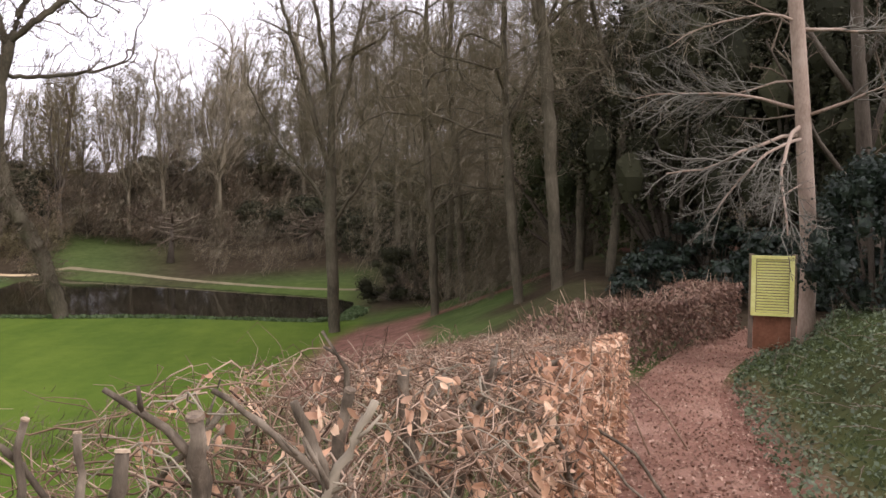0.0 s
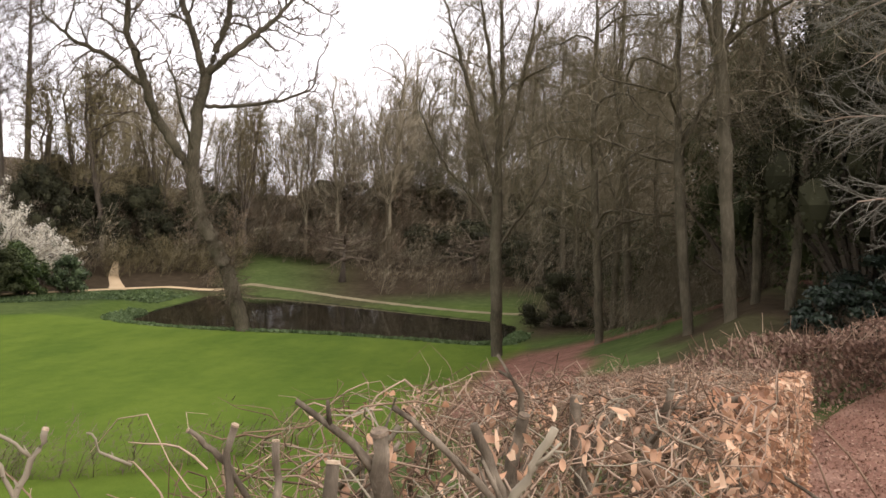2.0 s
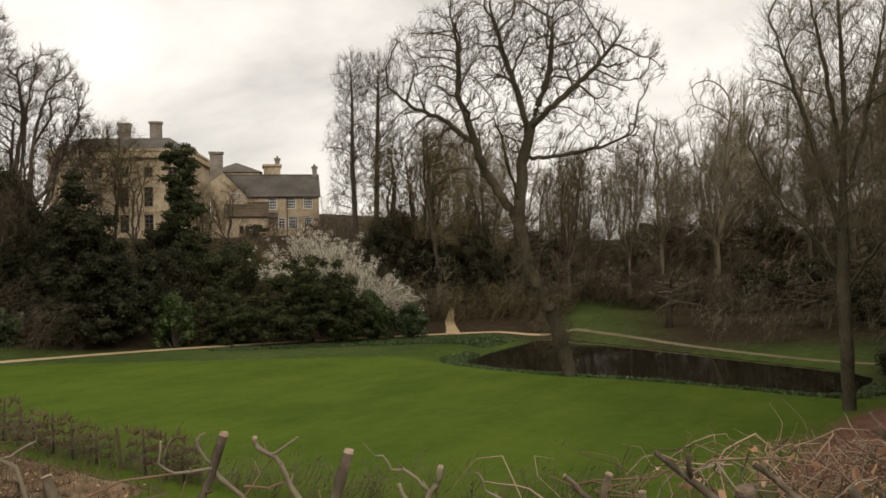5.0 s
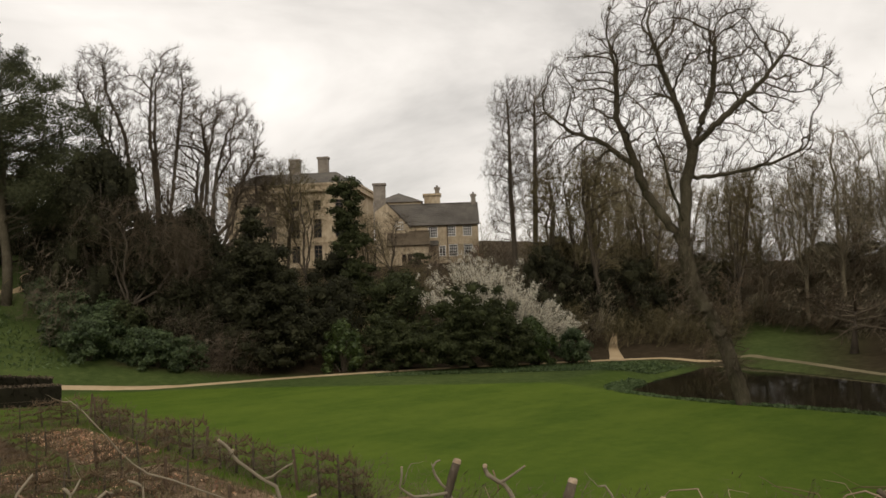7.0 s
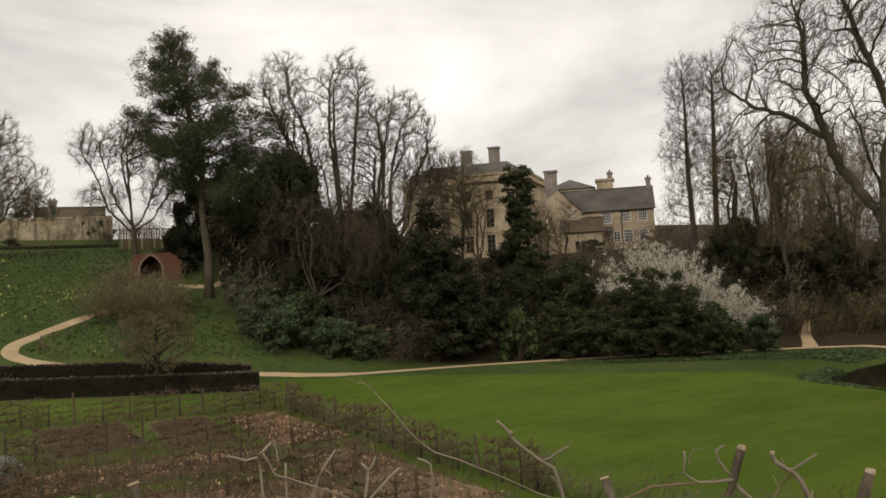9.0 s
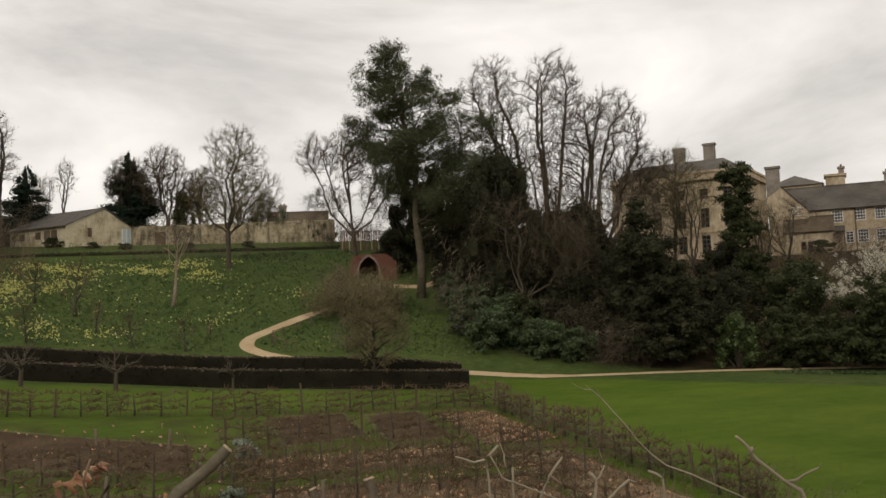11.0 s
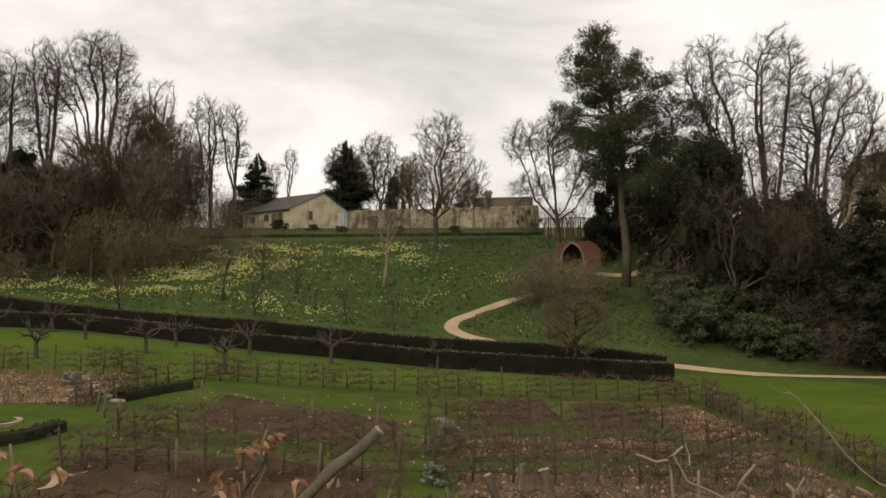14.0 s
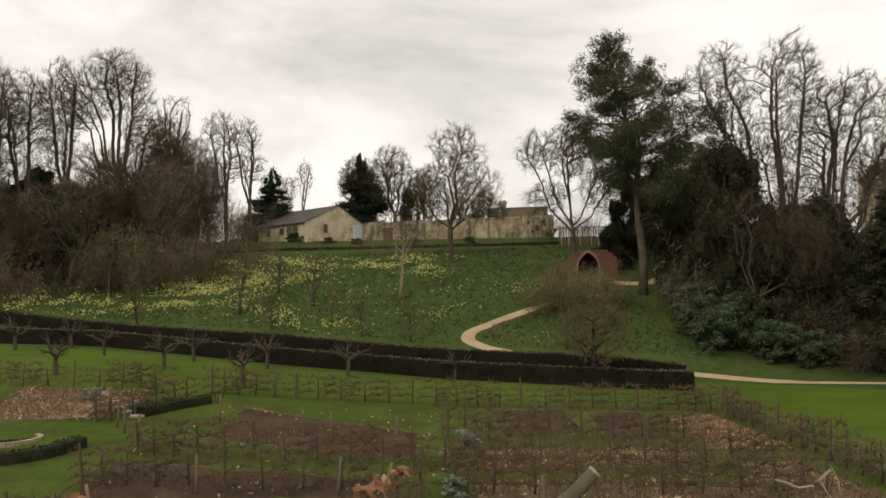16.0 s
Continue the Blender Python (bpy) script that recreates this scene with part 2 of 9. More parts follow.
POST_WOOD = two_scale("weathered_post", (0.08, 0.06, 0.045), (0.17, 0.13, 0.095), (0.28, 0.23, 0.17), 1.5, 20, stretch=(3, 3, 0.4))
BROWN_PANEL = two_scale("rusty_brown_panel", (0.10, 0.04, 0.02), (0.20, 0.085, 0.045), (0.30, 0.15, 0.09), 3, 25)
GRAVEL = two_scale("buff_gravel", (0.33, 0.235, 0.13), (0.46, 0.345, 0.21), (0.56, 0.44, 0.29), 0.5, 25, bump=0.3, dist=0.01, spec=0.06)
GRAVEL_DULL = two_scale("trodden_gravel", (0.117, 0.100, 0.058), (0.195, 0.164, 0.097), (0.281, 0.240, 0.148), 0.5, 25, bump=0.3, dist=0.01, spec=0.06)
BARK_CHIP = two_scale("bark_chippings", (0.10, 0.05, 0.035), (0.25, 0.135, 0.095), (0.42, 0.27, 0.20), 1.4, 38, bump=0.9, dist=0.02, spec=0.06)
CHIPS = leaf_mat("loose_bark_chips", (0.08, 0.04, 0.028), (0.25, 0.13, 0.09), (0.50, 0.34, 0.25), rough=0.9, spec=0.15, through_light=0)
SOIL = two_scale("dug_soil", (0.033, 0.021, 0.012), (0.078, 0.052, 0.031), (0.15, 0.104, 0.066), 0.5, 7, bump=1.0, dist=0.06, spec=0.06)
MULCH_BED = two_scale("straw_mulch_bed", (0.075, 0.047, 0.029), (0.195, 0.13, 0.082), (0.46, 0.345, 0.23), 0.8, 8, bump=0.8, dist=0.04, spec=0.06)
STRAW = two_scale("worn_turf_edge", (0.055, 0.06, 0.025), (0.11, 0.10, 0.05), (0.20, 0.165, 0.095), 0.9, 9, spec=0.05)
MULCH_PALE = two_scale("pale_straw_mulch", (0.07, 0.043, 0.028), (0.185, 0.122, 0.08), (0.44, 0.33, 0.235), 1.1, 6, bump=0.8, dist=0.04, spec=0.05)
ARCH_STONE = two_scale("pinkish_arch_stone", (0.16, 0.10, 0.08), (0.28, 0.19, 0.155), (0.40, 0.30, 0.25), 1.0, 9)
CHIMNEY_STONE = two_scale("weathered_chimney_stone", (0.14, 0.12, 0.10), (0.26, 0.225, 0.185), (0.40, 0.355, 0.30), 0.8, 5, bump=0.4, dist=0.02)
STONE_EDGE = two_scale("pale_edging_stone", (0.22, 0.18, 0.13), (0.36, 0.31, 0.24), (0.52, 0.46, 0.37), 1.0, 10)


def glass_build(t, b):
    b.inputs["Base Color"].default_value = (0.02, 0.022, 0.024, 1)
    b.inputs["Specular IOR Level"].default_value = 0.6


GLASS = material("window_glass", glass_build, 0.08, 0.6)


def water_build(t, b):
    b.inputs["Base Color"].default_value = (0.012, 0.011, 0.007, 1)
    b.inputs["IOR"].default_value = 1.33
    bumped(t, b, noise_of(t, 1.6, 3, stretch=(1, 1, 1)), 0.16, 0.03)


WATER = material("pond_water", water_build, 0.03, 0.5)


def ground_build(t, b):
    """Woodland litter, rough grass and mown lawn, by the zones stored on the mesh."""
    zone = t.nodes.new("ShaderNodeVertexColor")
    zone.layer_name = "zone"
    sep = t.nodes.new("ShaderNodeSeparateColor")
    t.links.new(zone.outputs[0], sep.inputs[0])
    n1, n2, n3 = noise_of(t, 0.16, 5), noise_of(t, 1.7, 6, 0.65), noise_of(t, 24, 4, 0.6)
    rough_grass = mixed(t, 0.5, ramp_of(t, n1, [(0.3, (0.04, 0.062, 0.018)), (0.7, (0.09, 0.117, 0.034))]),
                        ramp_of(t, n2, [(0.3, (0.025, 0.04, 0.012)), (0.55, (0.063, 0.09, 0.027)), (0.8, (0.13, 0.148, 0.05))]))
    n4 = noise_of(t, 0.55, 5, 0.6, stretch=(1, 0.35, 1))
    lawn = mixed(t, 0.5, ramp_of(t, n1, [(0.35, (0.046, 0.073, 0.011)), (0.62, (0.104, 0.133, 0.020))]),
                 ramp_of(t, n4, [(0.36, (0.038, 0.069, 0.009)), (0.64, (0.116, 0.151, 0.023))]))
    lawn = mixed(t, 0.3, lawn, ramp_of(t, n2, [(0.32, (0.042, 0.086, 0.009)), (0.7, (0.115, 0.163, 0.023))]))
    lawn = mixed(t, 0.25, lawn, ramp_of(t, n3, [(0.3, (0.036, 0.078, 0.009)), (0.7, (0.125, 0.195, 0.03))]))
    litter = mixed(t, 0.5, ramp_of(t, n2, [(0.3, (0.024, 0.02, 0.012)), (0.55, (0.06, 0.047, 0.028)), (0.8, (0.115, 0.08, 0.05))]),
                   ramp_of(t, n3, [(0.3, (0.016, 0.012, 0.008)), (0.7, (0.065, 0.045, 0.028))]))
    chips = ramp_of(t, mixed(t, 0.5, n2, n3), [(0.3, (0.07, 0.036, 0.026)), (0.5, (0.175, 0.09, 0.064)), (0.7, (0.31, 0.18, 0.135))])
    c = mixed(t, sep.outputs[0], rough_grass, lawn)
    c = mixed(t, sep.outputs[1], c, litter)
    c = mixed(t, sep.outputs[2], c, chips)
    t.links.new(c, b.inputs["Base Color"])
    bumped(t, b, n3, 0.5, 0.03)


GROUND = material("valley_ground", ground_build, 0.95, 0.03)

# ---- builders ----


def mesh_of(name, verts, faces, mat, smooth=True):
    me = bpy.data.meshes.new(name)
    me.from_pydata(verts, [], faces)
    if mat:
        me.materials.append(mat)
    if smooth:
        me.polygons.foreach_set("use_smooth", [True] * len(me.polygons))
    me.update()
    return me


def mesh_np(name, verts, quads, mat, smooth=False):
    """A mesh of quads from arrays."""
    me = bpy.data.meshes.new(name)
    n = len(quads)
    me.vertices.add(len(verts))
    me.vertices.foreach_set("co", np.asarray(verts, dtype=np.float32).ravel())
    me.loops.add(n * 4)
    me.loops.foreach_set("vertex_index", np.asarray(quads, dtype=np.int32).ravel())
    me.polygons.add(n)
    me.polygons.foreach_set("loop_start", np.arange(0, n * 4, 4, dtype=np.int32))
    me.polygons.foreach_set("loop_total", np.full(n, 4, dtype=np.int32))
    if smooth:
        me.polygons.foreach_set("use_smooth", np.ones(n, dtype=bool))
    if mat:
        me.materials.append(mat)
    me.update(calc_edges=True)
    return me


def child(name, me, parent, label=""):
    ob = new(name, me)
    ob.parent = parent
    if label:
        ob["label"] = label
    return ob


class Geo:
    """Collects tubes, boxes and plates into one mesh."""

    def __init__(self):
        self.v, self.f = [], []

    def tube(self, pts, radii, sides=6, cap=True):
        start = len(self.v)
        n = len(pts)
        for i, p in enumerate(pts):
            a = pts[max(0, i - 1)]
            b = pts[min(n - 1, i + 1)]
            dx, dy, dz = b[0] - a[0], b[1] - a[1], b[2] - a[2]
            l = math.sqrt(dx * dx + dy * dy + dz * dz) or 1e-9
            dx, dy, dz = dx / l, dy / l, dz / l
            if abs(dz) < 0.9:
                h = math.hypot(dx, dy)
                ux, uy, uz = -dy / h, dx / h, 0.0
            else:
                h = math.hypot(dx, dz) or 1e-9
                ux, uy, uz = dz / h, 0.0, -dx / h
            wx, wy, wz = dy * uz - dz * uy, dz * ux - dx * uz, dx * uy - dy * ux
            r = radii[i]
            for k in range(sides):
                t = 2 * math.pi * k / sides
                c, s = math.cos(t) * r, math.sin(t) * r
                self.v.append((p[0] + ux * c + wx * s, p[1] + uy * c + wy * s, p[2] + uz * c + wz * s))
        for i in range(n - 1):
            a = start + i * sides
            for k in range(sides):
                k2 = (k + 1) % sides
                self.f.append((a + k, a + k2, a + sides + k2, a + sides + k))
        if cap and sides > 3:
            self.f.append(tuple(start + k for k in reversed(range(sides))))
            self.f.append(tuple(start + (n - 1) * sides + k for k in range(sides)))

    def spike(self, p, d, l, r):
        """A twig's end: three sides running to a point."""
        a = d.orthogonal()
        a.normalize()
        b = d.cross(a)
        s = len(self.v)
        self.v += [tuple(p + a * r), tuple(p - a * (r * 0.5) + b * (r * 0.87)), tuple(p - a * (r * 0.5) - b * (r * 0.87)), tuple(p + d * l)]
        self.f += [(s, s + 1, s + 3), (s + 1, s + 2, s + 3), (s + 2, s, s + 3)]

    def blade(self, p, d, l, r):
        """The last fine twig: a sliver with three sides."""
        a = Vector((d.y - 0.3 * d.z, 0.4 * d.z - d.x, 0.3 * d.x - 0.4 * d.y))
        a.normalize()
        s = len(self.v)
        self.v += [tuple(p + a * r), tuple(p - a * r), tuple(p + d * l)]
        self.f.append((s, s + 1, s + 2))

    def ribbon(self, pts, radii):
        """A run of thin twig, two sides wide."""
        s = len(self.v)
        n = len(pts)
        for i, p in enumerate(pts):
            d = pts[min(n - 1, i + 1)] - pts[max(0, i - 1)]
            a = Vector((d.y - 0.3 * d.z, 0.4 * d.z - d.x, 0.3 * d.x - 0.4 * d.y))
            a.normalize()
            self.v += [tuple(p + a * radii[i]), tuple(p - a * radii[i])]
        self.f += [(s + 2 * i, s + 2 * i + 1, s + 2 * i + 3, s + 2 * i + 2) for i in range(n - 1)]

    def box(self, x0, x1, y0, y1, z0, z1, m=None):
        s = len(self.v)
        for x, y, z in ((x0, y0, z0), (x1, y0, z0), (x1, y1, z0), (x0, y1, z0), (x0, y0, z1), (x1, y0, z1), (x1, y1, z1), (x0, y1, z1)):
            self.v.append(tuple(m @ Vector((x, y, z))) if m else (x, y, z))
        self.f += [(s + a, s + b, s + c, s + d) for a, b, c, d in ((3, 2, 1, 0), (4, 5, 6, 7), (0, 1, 5, 4), (1, 2, 6, 5), (2, 3, 7, 6), (3, 0, 4, 7))]

    def prism(self, outline, y0, y1):
        """An outline in x, z pushed from y0 to y1."""
        s, n = len(self.v), len(outline)
        self.v += [(x, y0, z) for x, z in outline] + [(x, y1, z) for x, z in outline]
        self.f.append(tuple(s + i for i in range(n)))
        self.f.append(tuple(s + n + i for i in reversed(range(n))))
        for i in range(n):
            j = (i + 1) % n
            self.f.append((s + j, s + i, s + n + i, s + n + j))

    def mesh(self, name, mat, smooth=True):
        return mesh_of(name, self.v, self.f, mat, smooth)


def part(name, geo, mat, parent, label="", smooth=False):
    return child(name, geo.mesh(name, mat, smooth), parent, label)


def base(name, x, y, z, turn, label, category, group="", kind=""):
    e = new(name)
    e.empty_display_size = 0.3
    e.matrix_world = pose(x, y, z, 0, 0, turn)
    return tagged(e, label, category, group, kind)


# ---- the lie of the land ----
def ramp(v, a, b):
    """0 below a, 1 above b, smooth between."""
    t = min(1.0, max(0.0, (v - a) / (b - a)))
    return t * t * (3 - 2 * t)


def path_x(y):
    """Centre line of the bark path that the viewer stands on."""
    return 0.3 + 0.25 * y + 0.075 * max(0.0, y - 9.5) ** 2


def path_z(y):
    return -0.9 * ramp(y, -1.0, 10.5)


# the valley's far side by bearing (degrees left of north): foot distance and height, crest distance and height
BEARING = (-180, -60, -20, 0, 12, 22, 32, 42, 55, 65, 75, 85, 97, 108, 125, 150, 180)
FOOT_D = (60, 40, 45, 50, 60, 70, 72, 68, 64, 60, 56, 58, 62, 72, 80, 70, 60)
FOOT_Z = (2, 1, -2.5, -4.7, -4.5, -4.5, -4.5, -4.5, -4.4, -4.3, -4.0, -3.6, -2.6, -1.2, -.5, 1, 2)
CREST_D = (150, 120, 150, 150, 150, 140, 130, 104, 104, 104, 106, 107, 108, 112, 120, 140, 150)
CREST_Z = (14, 12, 9, 6.5, 5, 4, 5, 4.9, 5.1, 7.4, 8.75, 9.0, 9.0, 9.2, 9.5, 12, 14)


def pond_edge(x, y):
    """Below 0 inside the pond."""
    near = 42.0 - 0.12 * (x + 6) + 0.4 * math.sin(x * 0.35)
    d1 = near - y
    d2 = y - (52.3 - 0.52 * (x + 8.6))
    d3 = -30.4 - x + 0.12 * (55 - y)
    d4 = x + 5.4
    k = 1.2
    return math.log(sum(math.exp(min(60, d / k)) for d in (d1, d2, d3, d4))) * k


def height(x, y):
    d = math.hypot(x, y)
    az = math.degrees(math.atan2(-x, y))
    fd, fz, cd, cz = (float(np.interp(az, BEARING, v)) for v in (FOOT_D, FOOT_Z, CREST_D, CREST_Z))
    # valley floor with its far slope
    floor = -4.75 + (fz + 4.75) * ramp(d, 18, fd)
    t = min(1.0, max(0.0, (d - fd) / (cd - fd)))
    far = floor + (cz - fz) * (0.75 * t + 0.25 * t * t * (3 - 2 * t))
    if d > cd:
        far += 0.02 * (min(d, 400) - cd) + 0.75 * ramp(az, 66, 74) * ramp(d, cd, cd + 4)
    if d > 400:
        far += (20 + 55 * ramp(az, 31, 38)) * ramp(d, 400, 1500)
    # the near hillside, falling from the path to the floor
    u = (0.3 + 0.25 * y - x) / 1.03
    zp = path_z(y)
    uc = (path_x(y) - x) / 1.03
    if u > 2.3:
        side = zp - 0.36 * (u - 2.3) - 0.25 * ramp(u, 2.3, 4.0)
    else:
        side = zp
    if uc < -0.75:
        w = -0.75 - uc
        side = zp + 0.75 * ramp(w, 0, 1.7) + 0.16 * max(0, w - .5)
    k = 0.5
    near_part = ramp(70 - d, 0, 30)
    s2 = side - (1 - near_part) * 60
    m = max(far, s2)
    z = m + k * math.log(math.exp((far - m) / k) + math.exp((s2 - m) / k)) if u > 3 else max(far, s2)
    if d > 60:
        z += 0.5 * math.sin(x * 0.11 + 1) * math.sin(y * 0.13) * ramp(d, 75, 100) * ramp(60 - az, 0, 25)
    e = pond_edge(x, y)
    if e < 4:
        bank = -5.1 + 0.14
        z = z + (bank - z) * ramp(4 - e, 0, 3.6)
        z -= 0.9 * ramp(-e, -0.55, 1.2)
    return z


# ---- ground: one sheet to the horizon ----
def axis(lo, hi, step, far):
    mid = list(np.arange(lo, hi + 1e-6, step))
    out, d = [], step * 1.25
    a = lo
    while a > -far:
        a -= d
        d *= 1.22
        out.append(a)
    left = out[::-1]
    out, d, a = [], step * 1.25, mid[-1]
    while a < far:
        a += d
        d *= 1.22
        out.append(a)
    return np.array(left + mid + out)


GX, GY = axis(-132, 16, 1.0, 3500), axis(-42, 96, 1.0, 3500)
# finer lines round the viewer
GX = np.unique(np.concatenate([GX, np.arange(-4, 8, 0.25)]).round(3))
GY = np.unique(np.concatenate([GY, np.arange(-2, 16, 0.25)]).round(3))
GZ = np.array([[height(x, y) for x in GX] for y in GY])


def gz(x, y):
    """Height of the ground sheet itself."""
    i = min(len(GX) - 2, max(0, int(np.searchsorted(GX, x)) - 1))
    j = min(len(GY) - 2, max(0, int(np.searchsorted(GY, y)) - 1))
    u, v = (x - GX[i]) / (GX[i + 1] - GX[i]), (y - GY[j]) / (GY[j + 1] - GY[j])
    return float((GZ[j, i] * (1 - u) + GZ[j, i + 1] * u) * (1 - v) + (GZ[j + 1, i] * (1 - u) + GZ[j + 1, i + 1] * u) * v)


def inside(poly, x, y):
    """Signed distance-like value: positive inside a convex outline given anticlockwise."""
    best = 1e9
    for (ax, ay), (bx, by) in zip(poly, poly[1:] + poly[:1]):
        l = math.hypot(bx - ax, by - ay)
        best = min(best, ((bx - ax) * (y - ay) - (by - ay) * (x - ax)) / l)
    return best


def zones(x, y):
    """How much mown lawn, woodland litter and bark chips lie at a place."""
    d = math.hypot(x, y)
    u = (0.3 + 0.25 * y - x) / 1.03
    wob = 1.2 * noise.noise(Vector((x * 0.3, y * 0.3, 0)))
    lawn = ramp(inside([(-54, 19.2), (-5, 9), (-3.4, 37), (-4, 42), (-27, 44.5), (-33, 44), (-43, 36), (-50, 30), (-54.5, 24)], x, y), -0.3, 0.5)
    garden = ramp(inside([(-68, -40), (-16, -20), (-16, 14), (-27.5, 16.5), (-40, 17.3), (-50, 18.5)], x, y), -0.3, 0.4) * ramp(u, 9, 12)
    lawn = max(lawn, (0.8 + 0.2 * ramp(-x, 43.5, 46.5)) * garden)
    lawn = max(lawn, (0.5 if y < 46 - 0.45 * (x + 20) else 0.2) * ramp(4.5 - abs(pond_edge(x, y)), 0, 1.5) * ramp(-y + 60, 0, 6) * (0 if x > 0 else 1))
    az = math.degrees(math.atan2(-x, y))
    wood = ramp(d + wob * 2, 66, 72) * ramp(62 - az, 0, 6) * (1 if az > -100 else 0)
    wood *= 1 - 0.92 * ramp(inside([(-33, 66), (-20, 60), (-22, 76), (-36, 80)], x, y), -1, 2)
    wood = max(wood, ramp(-x * 0.3 + y + wob, 41, 47) * ramp(x, -7, -3) * ramp(y, 30, 36))
    wood = max(wood, ramp(24 - az, 0, 8) * ramp(d, 56, 64))
    wood = max(wood, ramp(x - 0.21 * y + wob, -4.5, -2.5) * ramp(y, 11, 15) * (1 - 0.22 * ramp(noise.noise(Vector((x * 0.22, y * 0.22, 4))), 0.05, 0.3)))
    shrub = ramp(inside([(-52.5, 36), (-38, 58.6), (-44, 70), (-70, 60), (-72, 34), (-60, 26)], x, y), -0.5, 1.5)
    wood = max(wood, shrub, ramp(d, 110, 116) * ramp(62 - az, 0, 4), ramp(d + wob * 3, 84, 92) * ramp(az, 103, 107))
    wood = max(wood, garden * ramp(-x, 46.5, 44.5 - 1e-3) * (0.12 + 0.4 * ramp(noise.noise(Vector((x * 0.5, y * 0.5, 8))), -0.05, 0.4)) if x > -46.5 else 0.0)
    wood = max(wood, 0.75 * ramp(-u, 0.9, 1.5) * (0.6 + 0.4 * wob))
    chip = ramp(2.5 - abs(x - (-2.6 - 0.06 * (y - 24) + 0.012 * (y - 26) ** 2)) + 0.8 * wob, 0, 0.9) * ramp(y, 15, 18) * ramp(38 - y, 0, 4)
    chip = max(chip, ramp(1.4 - abs(y - 33.8 - 0.1 * x + 0.3 * wob), 0, 0.8) * ramp(x, -3.2, -1) * ramp(16 - x, 0, 4))
    chip = max(chip, ramp(u, -1.3, -0.8) * ramp(1.25 - u, 0, 0.3) * ramp(11.5 - y, 0, 1.5))
    return lawn, min(1.0, max(0.0, wood)), chip


def build_ground():
    nx, ny = len(GX), len(GY)
    xx, yy = np.meshgrid(GX, GY)
    v = np.stack([xx.ravel(), yy.ravel(), GZ.ravel()], 1)
    i = np.arange(ny - 1)[:, None] * nx + np.arange(nx - 1)[None, :]
    q = np.stack([i, i + 1, i + nx + 1, i + nx], -1).reshape(-1, 4)
    me = mesh_np("ground", v, q, GROUND, True)
    col = me.color_attributes.new("zone", "FLOAT_COLOR", "POINT")
    vals = np.ones((len(v), 4), dtype=np.float32)
    for k in range(len(v)):
        vals[k, :3] = zones(v[k, 0], v[k, 1])
    col.data.foreach_set("color", vals.ravel())
    return tagged(new("ground", me), "grassy valley ground with mown lawn and leaf litter", "ground", kind="structure")


build_ground()


def smooth_line(pts, step=0.6):
    """A rounded line through a few bends (Catmull-Rom)."""
    out = []
    p = [pts[0]] + list(pts) + [pts[-1]]
    for i in range(1, len(p) - 2):
        a, b, c, d = (Vector((*q[:2], 0)) for q in p[i - 1:i + 3])
        n = max(2, int((c - b).length / step))
        for k in range(n):
            t = k / n
            out.append(0.5 * ((2 * b) + (c - a) * t + (2 * a - 5 * b + 4 * c - d) * t * t + (3 * b - a - 3 * c + d) * t ** 3))
    out.append(Vector((*pts[-1][:2], 0)))
    return out


def strip(name, pts, width, mat, label, category, lift=0.03, wobble=0.12, thick=0.0):
    """A path laid on the ground, with a slightly uneven edge and a low crown."""
    line = smooth_line(pts)
    v, f = [], []
    n = 5
    for i, p in enumerate(line):
        a, b = line[max(0, i - 1)], line[min(len(line) - 1, i + 1)]
        t = (b - a).normalized()
        side = Vector((-t.y, t.x, 0))
        for k in range(n):
            s = k / (n - 1) * 2 - 1
            wide = width if not isinstance(width, tuple) else width[0] + (width[1] - width[0]) * i / (len(line) - 1)
            w = wide / 2 * (1 + wobble * noise.noise(Vector((p.x * 0.8, p.y * 0.8, 3 + s * 2))))
            q = p + side * (s * w)
            drop = -0.12 if abs(s) == 1 else 0
            v.append((q.x, q.y, gz(q.x, q.y) + lift + drop))
    for i in range(len(line) - 1):
        for k in range(n - 1):
            a = i * n + k
            f.append((a + 1, a, a + n, a + n + 1))
    ob = new(name, mesh_of(name, v, f, mat))
    return tagged(ob, label, category, kind="structure")


strip("gravel_path", [(-57.5, 17.2), (-56.3, 21.6), (-53.6, 29), (-51.4, 36.5), (-48.0, 43.8), (-43.5, 51), (-37.7, 58.4), (-33.5, 62.6), (-30.9, 65.5)], (1.3, 0.9),
      GRAVEL, "buff gravel path round the lawn and pond", "path", lift=0.06)
strip("pond_path", [(-31.2, 65.3), (-29.8, 65.9), (-25.2, 63.6), (-17.4, 58.6), (-9.2, 54.2), (-4, 52.4)], (0.7, 0.45), GRAVEL_DULL, "trodden path along the far side of the pond", "path", lift=0.05)
strip("gravel_path_spur", [(-37.0, 57.6), (-39.0, 60.6), (-41.2, 63.6), (-43.0, 66.6), (-44.3, 68.9)], (1.9, 0.55), GRAVEL, "short gravel path climbing between shrubs", "path", lift=0.05)
strip("gravel_path_curl", [(-57.5, 17.2), (-60.2, 13.2), (-63.0, 9.6), (-66.0, 7.4), (-68.6, 7.6), (-70.8, 9.8), (-73.4, 12.9), (-76, 17.2), (-79.2, 20.6), (-81.6, 22.5)], 1.5,
      GRAVEL, "buff gravel path curling up the grassy bank", "path", lift=0.06)
strip("gravel_path_arch", [(-82.0, 20.6), (-80.6, 22.8), (-79.9, 26.2), (-81.6, 28.5), (-84.5, 29.3), (-86.5, 31), (-90, 31.5)], 1.5, GRAVEL, "gravel path leading past the brick arch", "path", lift=0.07)
